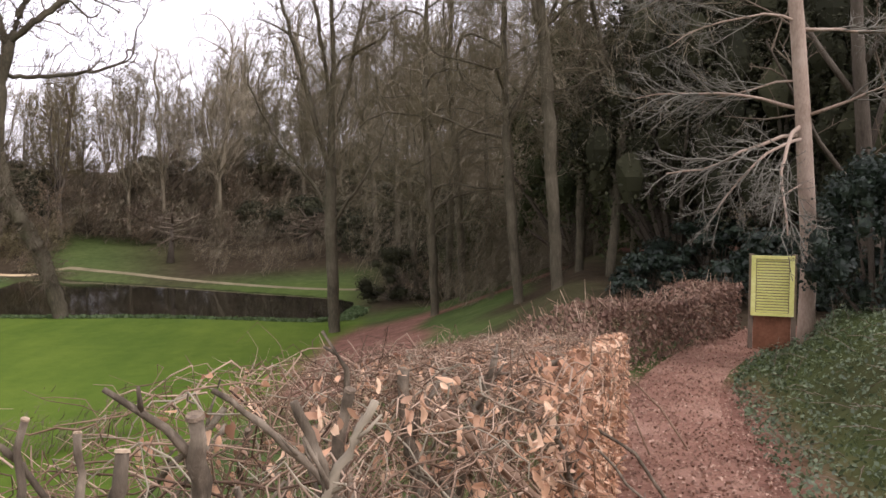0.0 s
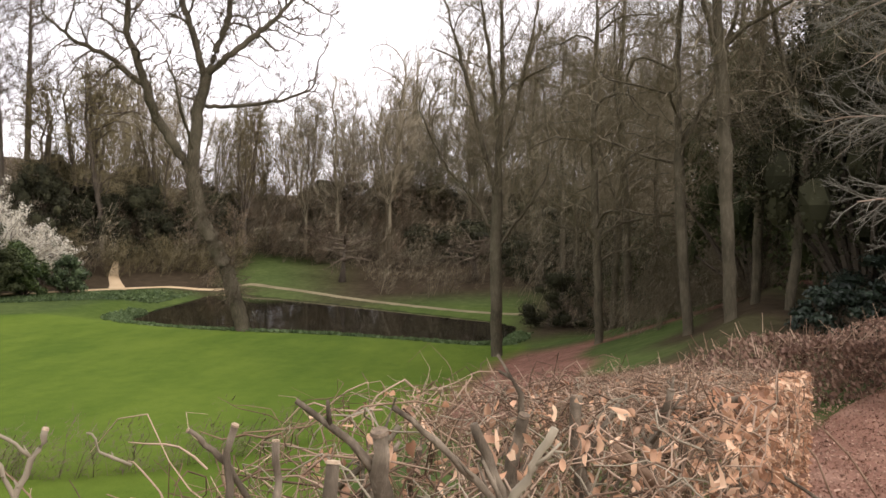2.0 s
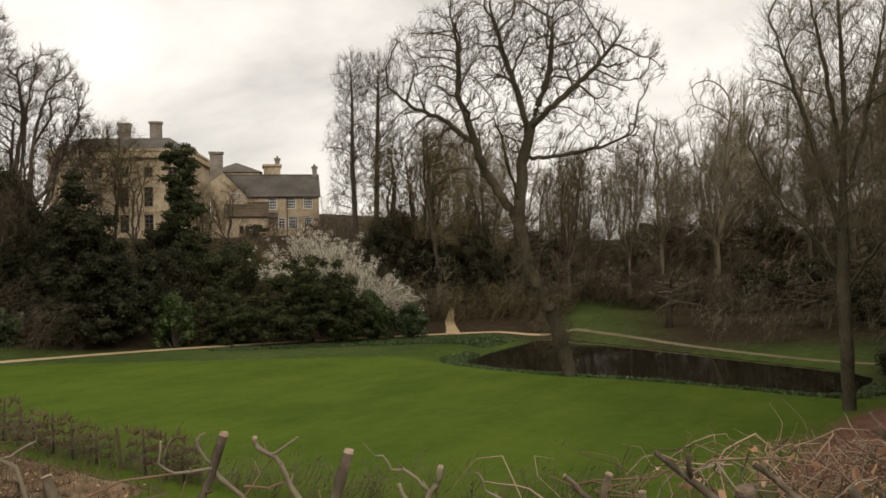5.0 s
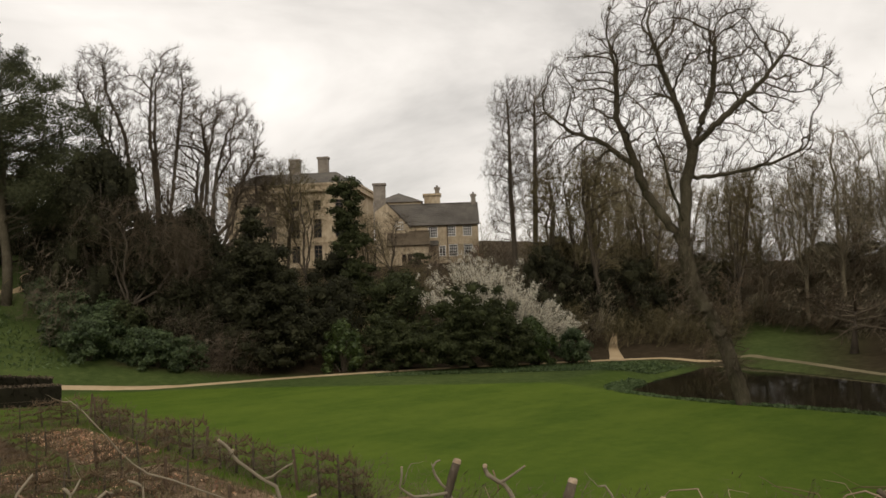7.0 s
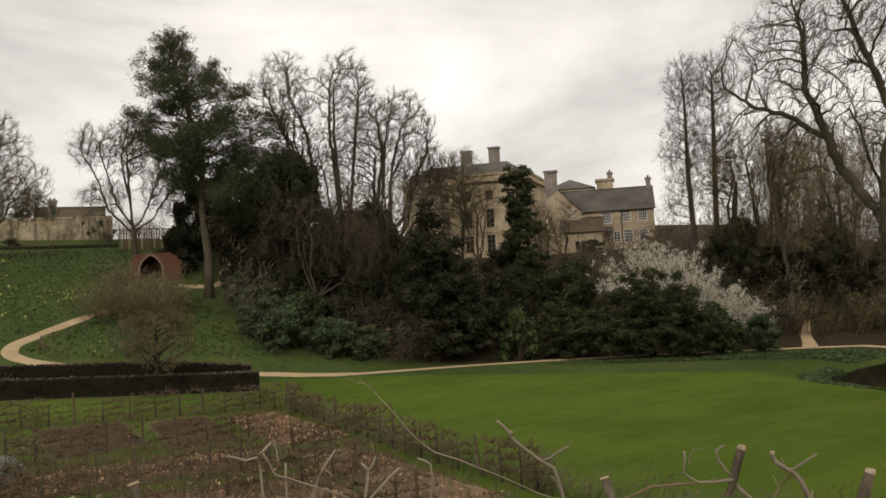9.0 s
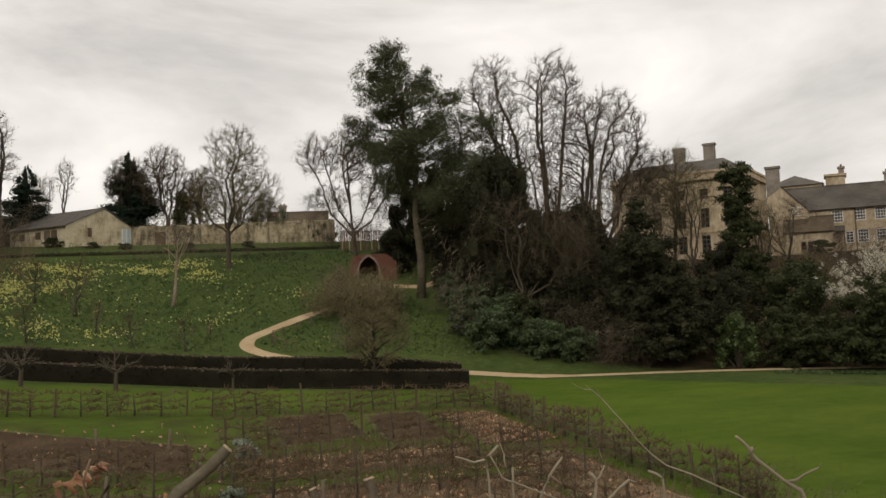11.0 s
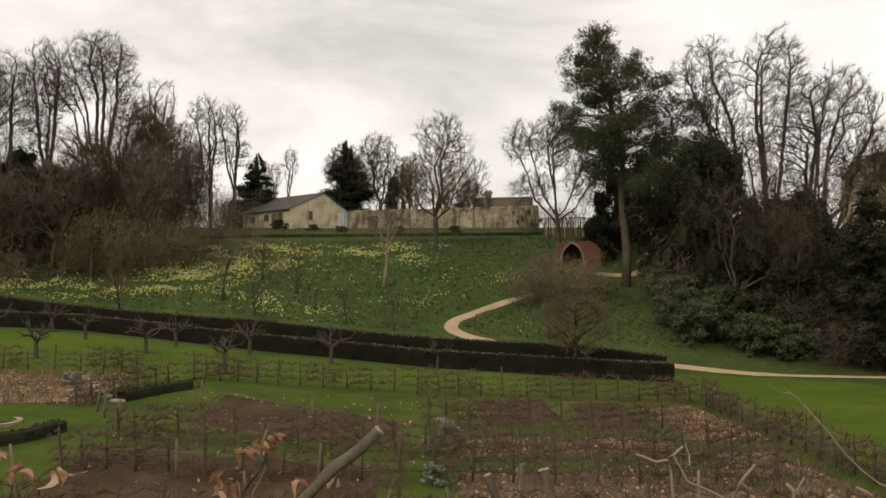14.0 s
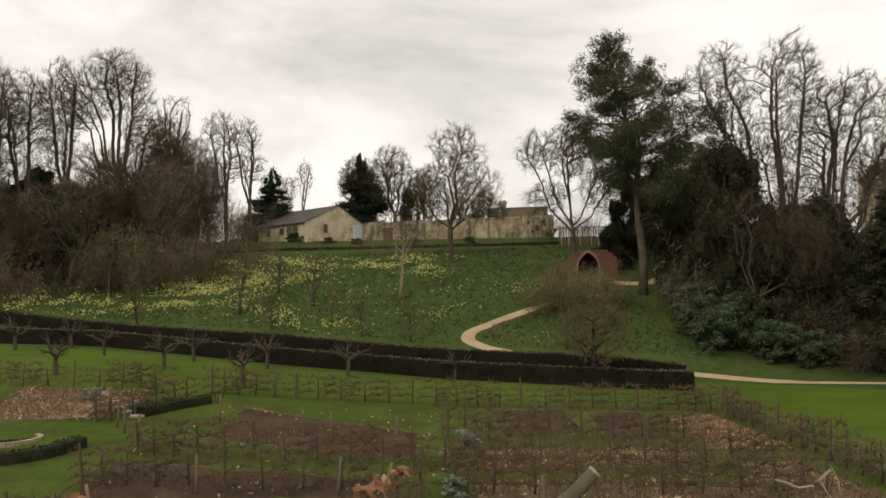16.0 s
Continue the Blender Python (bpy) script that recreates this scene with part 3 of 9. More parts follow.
strip("bark_path", [(path_x(y), y) for y in (-9, -6, -3, 0, 3, 6, 9, 11, 13, 15)], 1.55, BARK_CHIP, "red-brown bark chip path beside the beech hedge", "path", lift=0.035, wobble=0.1)


def build_pond():
    v, f = [], []
    xs, ys = np.arange(-37, 2.1, 1.0), np.arange(38, 70.1, 1.0)
    for y in ys:
        for x in xs:
            v.append((x, y, -5.1))
    n = len(xs)
    for j in range(len(ys) - 1):
        for i in range(n - 1):
            if min(pond_edge(xs[i + a], ys[j + b]) for a in (0, 1) for b in (0, 1)) < 0.9:
                k = j * n + i
                f.append((k, k + 1, k + n + 1, k + n))
    tagged(new("pond", mesh_of("pond", v, f, WATER)), "still dark pond reflecting the trees", "water", kind="structure")


build_pond()

# ---- trees ----
def turned(d, angle, spin, r):
    """Direction d tipped by an angle, about it by a spin."""
    d = d.normalized()
    side = d.orthogonal().normalized()
    side.rotate(Matrix.Rotation(spin, 3, d))
    return (d * math.cos(angle) + side * math.sin(angle)).normalized()


def grow(r, geo, fine, p, d, length, radius, level, spec):
    """One branch with its children; geo takes the thick wood, fine the twigs."""
    if level >= 3 and level == len(spec["count"]):
        d = (d + Vector((r.gauss(0, 0.2), r.gauss(0, 0.2), r.gauss(0.05, 0.2)))).normalized()
        (fine.spike if spec.get("near") else fine.blade)(p, d, length, radius)
        return
    steps = max(1 if level > 3 else 2, int(round(length / spec["seg"][min(level, len(spec["seg"]) - 1)])))
    steps = min(steps, (12, 9, 5, 2, 1)[min(level, 4)])
    sliver = level >= 3 and not spec.get("near")
    if sliver:
        steps = 1
    elif level == 2 and not spec.get("near"):
        steps = min(steps, 3)
    p0 = p.copy()
    pts, dirs = [p.copy()], [d.copy()]
    wander, up = spec["wander"][min(level, len(spec["wander"]) - 1)], spec["up"][min(level, len(spec["up"]) - 1)]
    for i in range(steps):
        d = (d + Vector((r.gauss(0, wander), r.gauss(0, wander), r.gauss(0, wander) + up))).normalized()
        p = p + d * (length / steps)
        pts.append(p.copy())
        dirs.append(d.copy())
    tip = spec["tip"][min(level, len(spec["tip"]) - 1)]
    radii = [radius * (1 - (1 - tip) * (i / steps) ** 0.9) for i in range(steps + 1)]
    if level == 0:
        radii[0] *= 1.45
        if steps > 3:
            radii[1] *= 1.08
    sides = (9, 6, 4, 3, 3)[min(level, 4)]
    if sliver:
        fine.blade(p0, dirs[-1], length * 1.1, radius)
    else:
        (geo if level <= spec.get("thick", 1) else fine).tube(pts, radii, 3 if level == 2 and not spec.get("near") else sides, cap=level < 2)
    counts = spec["count"]
    if level >= len(counts):
        return
    n = max(1, int(round(counts[level] * (1 if level == 0 else (0.6 + 0.8 * r.random())))))
    lo = spec["clear"] if level == 0 else spec.get("from", 0.25)
    spin = r.random() * 6.28
    for k in range(n):
        f = lo + (1 - lo) * ((k + 0.3 + 0.6 * r.random()) / n)
        f = min(0.985, f)
        i = min(steps - 1, int(f * steps))
        w = f * steps - i
        q = pts[i].lerp(pts[i + 1], w)
        spin += 2.4 + r.uniform(-0.5, 0.5)
        ang = radians(r.gauss(spec["angle"][min(level, len(spec["angle"]) - 1)], 9))
        cd = turned(dirs[i], ang, spin, r)
        ratio = spec["ratio"][min(level, len(spec["ratio"]) - 1)]
        cl = length * ratio * (1 - spec.get("taper", 0.55) * (f - lo) / (1 - lo + 1e-6)) * r.uniform(0.75, 1.2)
        cr = max(spec["thin"], min(radii[i] * 0.72, radius * spec["thick_ratio"][min(level, len(spec["thick_ratio"]) - 1)] * r.uniform(0.8, 1.15)))
        grow(r, geo, fine, q, cd, cl, cr, level + 1, spec)


BROAD = dict(seg=(1.6, 1.2, 0.9, 0.7, 0.5), wander=(0.05, 0.13, 0.2, 0.25, 0.3), up=(0.03, 0.05, 0.035, 0.03, 0.02), tip=(0.25, 0.25, 0.3, 0.5, 0.6), count=(12, 8, 7, 5), clear=0.32,
             angle=(48, 42, 45, 45), ratio=(0.48, 0.45, 0.42, 0.5), thick_ratio=(0.42, 0.42, 0.45, 0.6), thin=0.02, thick=1)


def bare_tree(name, seed, height_m, trunk_r, label, at, turn=0, spec=None, lean=(0, 0), bark=BARK, twig=TWIG, group="", category="tree"):
    s = dict(BROAD)
    s.update(spec or {})
    r = random.Random(seed)
    geo, fine = Geo(), Geo()
    trunk_len = height_m * s.get("trunk", 0.8)
    grow(r, geo, fine, Vector((0, 0, -0.35)), Vector((lean[0], lean[1], 1)).normalized(), trunk_len, trunk_r, 0, s)
    e = base(name, at[0], at[1], gz(*at), turn, label, category, group)
    part("trunk", geo, bark, e, smooth=True)
    part("crown", fine, twig, e, smooth=True)
    return e


def again(ob, x, y, turn, scale=1.0, stretch=1.0, sink=0.0):
    c = copy_thing(ob, pose(x, y, gz(x, y) - sink, 0, 0, turn))
    c.scale = (scale, scale, scale * stretch)
    return c


def leaf_cards(r, centres, radii, count, size, flat=0.35, shell=0.6, slim=0.3):
    """Folded leaf sprays scattered through overlapping clumps, denser towards their outsides."""
    centres, radii = np.array(centres, float), np.array(radii, float)
    if radii.ndim == 1:
        radii = np.repeat(radii[:, None], 3, 1)
    w = (radii[:, 0] * radii[:, 1] + radii[:, 0] * radii[:, 2])
    pick = r.choice(len(centres), count, p=w / w.sum())
    d = r.normal(size=(count, 3))
    d /= np.linalg.norm(d, axis=1)[:, None]
    rad = shell + (1 - shell) * r.random(count) ** 0.5
    rad *= 1 + 0.14 * r.normal(size=count)
    p = centres[pick] + d * radii[pick] * rad[:, None]
    n = d + r.normal(size=(count, 3)) * 0.75
    n[:, 2] += flat
    n /= np.linalg.norm(n, axis=1)[:, None]
    a = np.cross(n, r.normal(size=(count, 3)))
    a /= np.linalg.norm(a, axis=1)[:, None]
    b = np.cross(n, a)
    s = size * (0.6 + 0.8 * r.random(count))[:, None]
    v = np.stack([p - a * s * 0.5, p - b * s * slim + n * s * 0.08, p + a * s * 0.5, p + b * s * slim + n * s * 0.08], 1).reshape(-1, 3)
    q = np.arange(count * 4).reshape(-1, 4)
    return v, q


def clumps(seed, w, d, h, n, low=0.15, top=0.55):
    """Clump centres and radii that fill a bush of this width, depth and height."""
    r = np.random.default_rng(seed)
    c, s = [], []
    for _ in range(int(n * 2.0)):
        z = low + (1 - low) * r.random() ** 0.9
        spread = math.sqrt(max(0.05, 1 - (max(0, z - 0.35) / 0.68) ** 2))
        a = r.random() * 6.283
        k = spread * math.sqrt(r.random()) * 0.86
        rr = 0.72 * (0.13 + 0.12 * r.random())
        c.append((math.cos(a) * k * w / 2, math.sin(a) * k * d / 2, z * h * 0.86))
        s.append((rr * w * 0.8, rr * d * 0.8, rr * h * 0.85))
    return c, s


def bush(name, seed, at, size, mat, count, leaf, label, category="shrub", turn=0, n=26, low=0.1, stems=True, group="", shape=None, core=0.62):
    r = np.random.default_rng(seed)
    w, d, h = size
    c, s = shape if shape else clumps(seed, w, d, h, n, low)
    e = base(name, at[0], at[1], gz(*at), turn, label, category, group)
    v, q = leaf_cards(r, c, s, int(count * (2.0 if leaf >= 0.3 else 1.1)), leaf * (0.6 if leaf >= 0.3 else 0.85))
    tagged(child("foliage", mesh_np("foliage", v, q, mat), e), kind="stuff")
    # twiggy inside, which also keeps the light out
    g, bark, rr = Geo(), Geo(), random.Random(seed)
    for cc, ss in zip(c, s):
        m = max(ss)
        if stems and (len(c) < 40 or rr.random() < 0.35):
            bark.tube([(cc[0] * 0.1, cc[1] * 0.1, -0.2), (cc[0] * 0.55, cc[1] * 0.5, cc[2] * 0.5), tuple(cc)], [0.012 * h + 0.01, 0.008 * h, 0.004 * h], 4)
        k = len(g.v)
        for i in range(5):
            for j in range(6):
                ph, th = math.pi * (i + 0.5) / 5, 2 * math.pi * j / 6
                f = core * rr.uniform(0.8, 1.1)
                g.v.append((cc[0] + ss[0] * f * math.sin(ph) * math.cos(th), cc[1] + ss[1] * f * math.sin(ph) * math.sin(th), cc[2] + ss[2] * f * math.cos(ph)))
        for i in range(4):
            for j in range(6):
                g.f.append((k + i * 6 + j, k + (i + 1) * 6 + j, k + (i + 1) * 6 + (j + 1) % 6, k + i * 6 + (j + 1) % 6))
        g.f.append(tuple(k + j for j in range(6)))
        g.f.append(tuple(k + 24 + j for j in reversed(range(6))))
    tagged(part("inner_growth", g, mat, e), kind="stuff")
    if stems:
        tagged(part("branching_stem", bark, BARK, e), kind="stuff")
    return e


def hull_clumps(seed, hulls, n, size):
    """Clumps scattered through a few ellipsoids (x, y, z and three half sizes), to build up a given outline."""
    r = np.random.default_rng(seed)
    h = np.array(hulls, float)
    w = h[:, 3] * h[:, 4] * h[:, 5]
    c, s = [], []
    for k in r.choice(len(h), n, p=w / w.sum()):
        d = r.normal(size=3)
        d *= r.random() ** 0.45 / np.linalg.norm(d)
        c.append(tuple(h[k, :3] + d * h[k, 3:]))
        q = size * r.uniform(0.6, 1.2)
        s.append((q, q, q * r.uniform(0.5, 0.85)))
    return c, s


def conifer_shape(seed, w, h, tiers, low=0.08):
    r = np.random.default_rng(seed)
    c, s = [], []
    for i in range(tiers):
        z = low + (1 - low) * i / (tiers - 1)
        rad = w / 2 * (1 - z) ** 0.8 + 0.05 * w
        for k in range(max(1, int(7 * (1 - z) + 1.5))):
            a = r.random() * 6.283
            rr = rad * (0.45 + 0.35 * r.random())
            c.append((math.cos(a) * rr, math.sin(a) * rr, z * h))
            s.append((rad * 0.5, rad * 0.5, h / tiers * (0.9 + 0.5 * r.random())))
        c.append((0, 0, z * h))
        s.append((rad * 0.45, rad * 0.45, h / tiers * 1.3))
    return c, s


# bare trees that fill a crown: boles, stems and the wood between
def colonise(seed, lines, hulls, count, step, reach, kill, jitter=0.35, lift=0.0):
    """Wood that grows from the given stems towards points scattered through the crown's hulls; gives nodes and their parents."""
    r = np.random.default_rng(seed)
    pos, par = [], []
    for line in lines:
        pts = [np.array(q, float) for q in line]
        if pos:
            link = int(np.argmin(((np.array(pos) - pts[0]) ** 2).sum(1)))
        else:
            pos.append(pts[0])
            par.append(-1)
            link = 0
        for a, b in zip(pts, pts[1:]):
            n = max(1, int(round(np.linalg.norm(b - a) / step)))
            for k in range(1, n + 1):
                pos.append(a + (b - a) * k / n + r.normal(size=3) * (0.04 if line is lines[0] else 0.1) * step)
                par.append(link)
                link = len(pos) - 1
    hulls = np.array(hulls, float)
    w = hulls[:, 3] * hulls[:, 4] * hulls[:, 5]
    node = np.zeros((len(pos) + 4 * count + 6000, 3))
    node[:len(pos)] = pos
    n = len(pos)
    ways = np.zeros_like(node)
    for i in range(1, n):
        ways[i] = node[i] - node[par[i]]
    ways[:n] /= np.linalg.norm(ways[:n], axis=1)[:, None] + 1e-9
    heart = np.array([np.average(hulls[:, 0], weights=w) * 0.6, 0, hulls[:, 2].min() - hulls[np.argmin(hulls[:, 2]), 5] * 1.1])
    kids = np.zeros(len(node), int)
    # a few far goals first draw out the boughs, then many near ones the small wood
    for goals, out, gone, wild in ((max(24, count // 10), reach * 2.2, kill * 2.2, jitter * 0.7), (count, reach * 1.2, kill, jitter)):
        pick = r.choice(len(hulls), goals, p=w / w.sum())
        d = r.normal(size=(goals, 3))
        d /= np.linalg.norm(d, axis=1)[:, None]
        goal = hulls[pick, :3] + d * hulls[pick, 3:] * (0.92 * r.random(goals) ** 0.45)[:, None]
        near, dist = np.zeros(goals, int), np.full(goals, 1e9)
        for i in range(0, n, 200):
            q = np.linalg.norm(goal[:, None] - node[None, i:min(n, i + 200)], axis=2)
            b = q.argmin(1)
            q = q[np.arange(goals), b]
            m = q < dist
            near[m], dist[m] = i + b[m], q[m]
        alive = dist > gone
        for _ in range(120):
            m = alive & (dist < out) & (kids[near] < 3)
            if not m.any() or n > len(node) - 3000:
                break
            to = goal[m] - node[near[m]]
            to /= np.linalg.norm(to, axis=1)[:, None]
            u, inv = np.unique(near[m], return_inverse=True)
            way = np.zeros((len(u), 3))
            np.add.at(way, inv, to)
            way /= np.linalg.norm(way, axis=1)[:, None] + 1e-9
            away = node[u] - heart
            away /= np.linalg.norm(away, axis=1)[:, None] + 1e-9
            way += r.normal(size=way.shape) * wild + 0.55 * ways[u] + 0.4 * away
            way[:, 2] += lift
            way /= np.linalg.norm(way, axis=1)[:, None] + 1e-9
            fresh = node[u] + way * step
            kids[u] += 1
            node[n:n + len(u)] = fresh
            ways[n:n + len(u)] = way
            par += [int(k) for k in u]
            at = np.nonzero(alive)[0]
            q = np.linalg.norm(goal[at][:, None] - fresh[None], axis=2)
            b = q.argmin(1)
            q = q[np.arange(len(at)), b]
            m = q < dist[at]
            near[at[m]], dist[at[m]] = n + b[m], q[m]
            alive &= dist > gone
            n += len(u)
    return node[:n], par


def clothe(r, node, par, r0, thin, twigs, twig_len, heart, droop=0.12):
    """Turns grown nodes into tapering limbs and fine twigs."""
    n = len(par)
    kids = [[] for _ in range(n)]
    for i, p in enumerate(par):
        if p >= 0:
            kids[p].append(i)
    ends = [0] * n
    for i in range(n - 1, -1, -1):
        ends[i] = max(1, ends[i])
        if par[i] >= 0:
            ends[par[i]] += ends[i]
    tip = thin * 1.5
    power = math.log(max(2, ends[0])) / math.log(r0 / tip)
    rad = [tip * e ** (1 / power) for e in ends]
    geo, fine = Geo(), Geo()
    vec = [Vector(p) for p in node]
    starts = [(0, None)]
    while starts:
        i, frm = starts.pop()
        pts, rr = ([vec[frm]], [rad[i]]) if frm is not None else ([], [])
        while True:
            pts.append(vec[i])
            rr.append(rad[i])
            if not kids[i]:
                break
            k = sorted(kids[i], key=lambda c: -rad[c])
            starts += [(c, i) for c in k[1:]]
            i = k[0]
        if len(pts) < 2:
            continue
        if frm is None:
            rr[0] *= 1.5
        big = rr[0]
        if big > thin * 4.5:
            geo.tube(pts, rr, 8 if big > 0.14 else 5, cap=False)
        elif big > thin * 2.4:
            fine.tube(pts, rr, 3, cap=False)
        else:
            fine.ribbon(pts, rr)
        for a in range(1, len(pts)):
            if rr[a] > thin * 7:
                continue
            d = (pts[a] - pts[a - 1]).normalized()
            out = pts[a] - heart
            out.normalize()
            for _ in range(twigs if rr[a] < thin * 3 or r.random() < 0.4 else 1):
                w = (turned(d, radians(r.uniform(10, 70)), r.random() * 6.28, r) + out * 0.45 + Vector((0, 0, r.gauss(0.12, droop)))).normalized()
                l = twig_len * r.uniform(0.5, 1.3)
                q = pts[a].lerp(pts[a - 1], r.random())
                fine.blade(q, w, l, thin * 0.95)
                for k in range(4):
                    f = 0.15 + 0.2 * k + 0.1 * r.random()
                    z = (turned(w, radians(r.uniform(22, 50)), r.random() * 6.28, r) + out * 0.2).normalized()
                    fine.blade(q + w * l * f, z, l * r.uniform(0.35, 0.7) * (1.15 - 0.6 * f), thin * 0.62)
    return geo, fine


def crown_tree(name, seed, label, at, turn, fork, r0, hulls, stems=5, lines=None, count=1500, step=0.5, reach=5.0, thin=0.013, twigs=2, twig_len=0.7, jitter=0.35, lift=0.05, bark=BARK, twig=TWIG, group="", lean=0.0):
    """A bare broadleaf: a bole, a few sinuous stems into the crown's hulls, and wood that fills them."""
    r = random.Random(seed)
    if lines is None:
        lines = [[(0, 0, -0.5), (lean * 0.3, 0, fork * 0.5), (lean, 0, fork)]]
        for k in range(stems):
            h = hulls[k % len(hulls)]
            a = r.random() * 6.283
            q = Vector((h[0] + 0.45 * h[3] * math.cos(a), h[1] + 0.45 * h[4] * math.sin(a), h[2] + h[5] * r.uniform(-0.1, 0.45)))
            p = Vector((lean, 0, fork * r.uniform(0.8, 1.0)))
            m1 = p.lerp(q, 0.33) + Vector(((q.x - p.x) * 0.16, (q.y - p.y) * 0.16, -0.03 * (q.z - p.z)))
            m2 = p.lerp(q, 0.68) + Vector((r.gauss(0, 0.35), r.gauss(0, 0.35), 0.02 * (q.z - p.z)))
            lines.append([tuple(p), tuple(m1), tuple(m2), tuple(q)])
    node, par = colonise(seed, lines, hulls, int(count * 0.95), step * 0.9, reach, step * 0.95, jitter * 0.8, lift)
    heart = Vector((0.6 * hulls[0][0], 0, min(h[2] - h[5] for h in hulls)))
    geo, fine = clothe(r, node, par, r0, thin, twigs + 1, twig_len * 1.35, heart)
    e = base(name, at[0], at[1], gz(*at), turn, label, "tree", group)
    part("trunk", geo, bark, e, smooth=True)
    part("crown", fine, twig, e, smooth=True)
    return e


def build_oak():
    bole = [(0.2, 0, -0.5), (0.05, 0, 0.6), (-0.3, 0, 1.8), (-0.64, 0, 3.2), (-1.4, 0, 4.8), (-2.1, 0.05, 6.2), (-2.45, 0.1, 8.0), (-2.5, 0.1, 9.3)]
    lines = [bole,
             [(-2.45, 0.1, 8.4), (-3.5, 0.3, 10.2), (-4.4, 0.5, 11.6), (-5.0, 0.4, 13.6), (-5.8, 0.2, 16.0), (-5.7, 0, 18.6), (-6.2, 0, 21.0)],
             [(-5.0, 0.5, 13.2), (-6.6, 0.2, 14.6), (-8.2, -0.3, 15.2), (-9.8, -0.8, 16.5)],
             [(-4.0, 0.4, 11.0), (-5.6, 1.2, 11.9), (-7.2, 1.6, 11.7), (-8.4, 2.0, 12.2)],
             [(-2.5, 0.1, 9.0), (-2.2, -0.1, 11.8), (-1.8, -0.2, 13.6), (-2.5, -0.4, 16.2), (-3.2, -0.5, 18.3), (-3.8, -0.4, 20.8)],
             [(-1.8, -0.2, 13.6), (-1.3, 0.4, 15.2), (-0.6, 0.7, 17.2), (-0.3, 0.8, 20.5)],
             [(-1.8, -0.2, 13.8), (0.1, -0.8, 15.4), (1.8, -1.0, 16.8), (3.2, -1.2, 18.4)],
             [(-1.9, 0.1, 12.2), (0.4, 0.8, 12.4), (2.4, 1.2, 12.9), (4.0, 1.4, 13.6)],
             [(-2.4, 0.1, 10.6), (-0.8, -0.7, 10.8), (0.6, -1.0, 10.4), (1.7, -1.2, 9.8)],
             [(-2.3, 0.1, 11.0), (-1.8, 2.0, 13.5), (-2.4, 3.0, 16.5)],
             [(-2.4, 0.1, 9.6), (-3.0, -2.0, 12.0), (-3.6, -3.0, 15.0)]]
    hulls = [(-6.6, 0, 17.0, 4.3, 3.9, 3.8), (-7.4, 0, 13.8, 2.9, 2.6, 1.8), (-3.6, 0, 19.2, 4.0, 3.8, 3.9), (-0.2, 0, 17.8, 4.4, 4.0, 4.4), (2.3, 0, 13.6, 3.0, 2.6, 2.0), (-3.0, 0, 13.4, 3.6, 3.4, 1.9), (3.3, 0, 17.2, 2.9, 2.6, 2.5)]
    node, par = colonise(12, lines, hulls, 4600, 0.31, 3.2, 0.34, 0.36, 0.0)
    r = random.Random(12)
    geo, fine = clothe(r, node, par, 0.4, 0.0105, 2, 0.6, Vector((-2.5, 0, 9.5)))
    # sprouts and ivy stems round the bole
    for k in range(420):
        i = r.randint(2, 6)
        q = Vector(bole[i]).lerp(Vector(bole[i + 1]), r.random())
        d = turned(Vector((0, 0, 1)), radians(r.uniform(40, 125)), r.random() * 6.28, r)
        w = q + d * r.uniform(0.6, 1.7)
        fine.tube([q, w], [0.016, 0.01], 3, cap=False)
        for _ in range(5):
            fine.blade(q.lerp(w, r.random()), (d + Vector((r.gauss(0, 0.7), r.gauss(0, 0.7), r.gauss(-0.1, 0.7)))).normalized(), r.uniform(0.4, 1.2), 0.011)
    e = base("oak_tree", -19.8, 42.4, gz(-19.8, 42.4), 25, "large bare oak leaning over the edge of the pond", "tree")
    part("trunk", geo, BARK_MOSS, e, "mossy forked trunk and limbs", smooth=True)
    part("crown", fine, TWIG, e, smooth=True)


build_oak()
crown_tree("pond_tree", 5, "tall slender bare tree at the corner of the pond", (-4.7, 35.6), 7.6, 7.0, 0.25,
           [(-0.6, 0, 15.5, 2.5, 2.1, 3.4), (0.1, 0, 11.0, 2.4, 2.0, 3.2), (-1.8, 0, 13.0, 2.1, 1.8, 2.6), (1.5, 0, 13.4, 1.9, 1.6, 2.8), (-1.4, 0, 8.0, 2.4, 1.8, 1.7), (1.0, 0, 7.2, 1.8, 1.5, 1.6)], count=1500, step=0.36, reach=3.2, thin=0.0075, twigs=2, twig_len=0.8, jitter=0.2, lift=0.3, bark=BARK_MOSS, twig=WOOD_TWIG,
           lines=[[(0, 0, -0.5), (-0.05, 0, 2.4), (-0.1, 0, 5.0), (-0.05, 0, 8.0), (0.1, 0, 11.5), (0.0, 0, 15.0), (-0.1, 0, 18.0)],
                  [(-0.08, 0, 5.2), (-1.3, 0.2, 7.0), (-2.6, 0.3, 8.6), (-3.5, 0.2, 10.6)], [(-0.05, 0, 6.6), (-0.8, -0.3, 9.4), (-1.6, -0.5, 12.5), (-2.5, -0.6, 15.5)], [(-0.05, 0, 8.0), (0.7, 0.4, 10.6), (1.3, 0.6, 13.6), (1.8, 0.6, 16.4)],
                  [(0, 0, 9.4), (-0.4, 0.6, 12.4), (-0.9, 0.8, 15.4), (-1.2, 0.8, 18.4)], [(-0.1, 0, 4.6), (0.9, -0.4, 6.0), (1.9, -0.6, 7.6), (2.6, -0.6, 9.6)], [(-0.1, 0, 4.3), (-1.3, -0.4, 5.1), (-2.4, -0.8, 5.7)]])

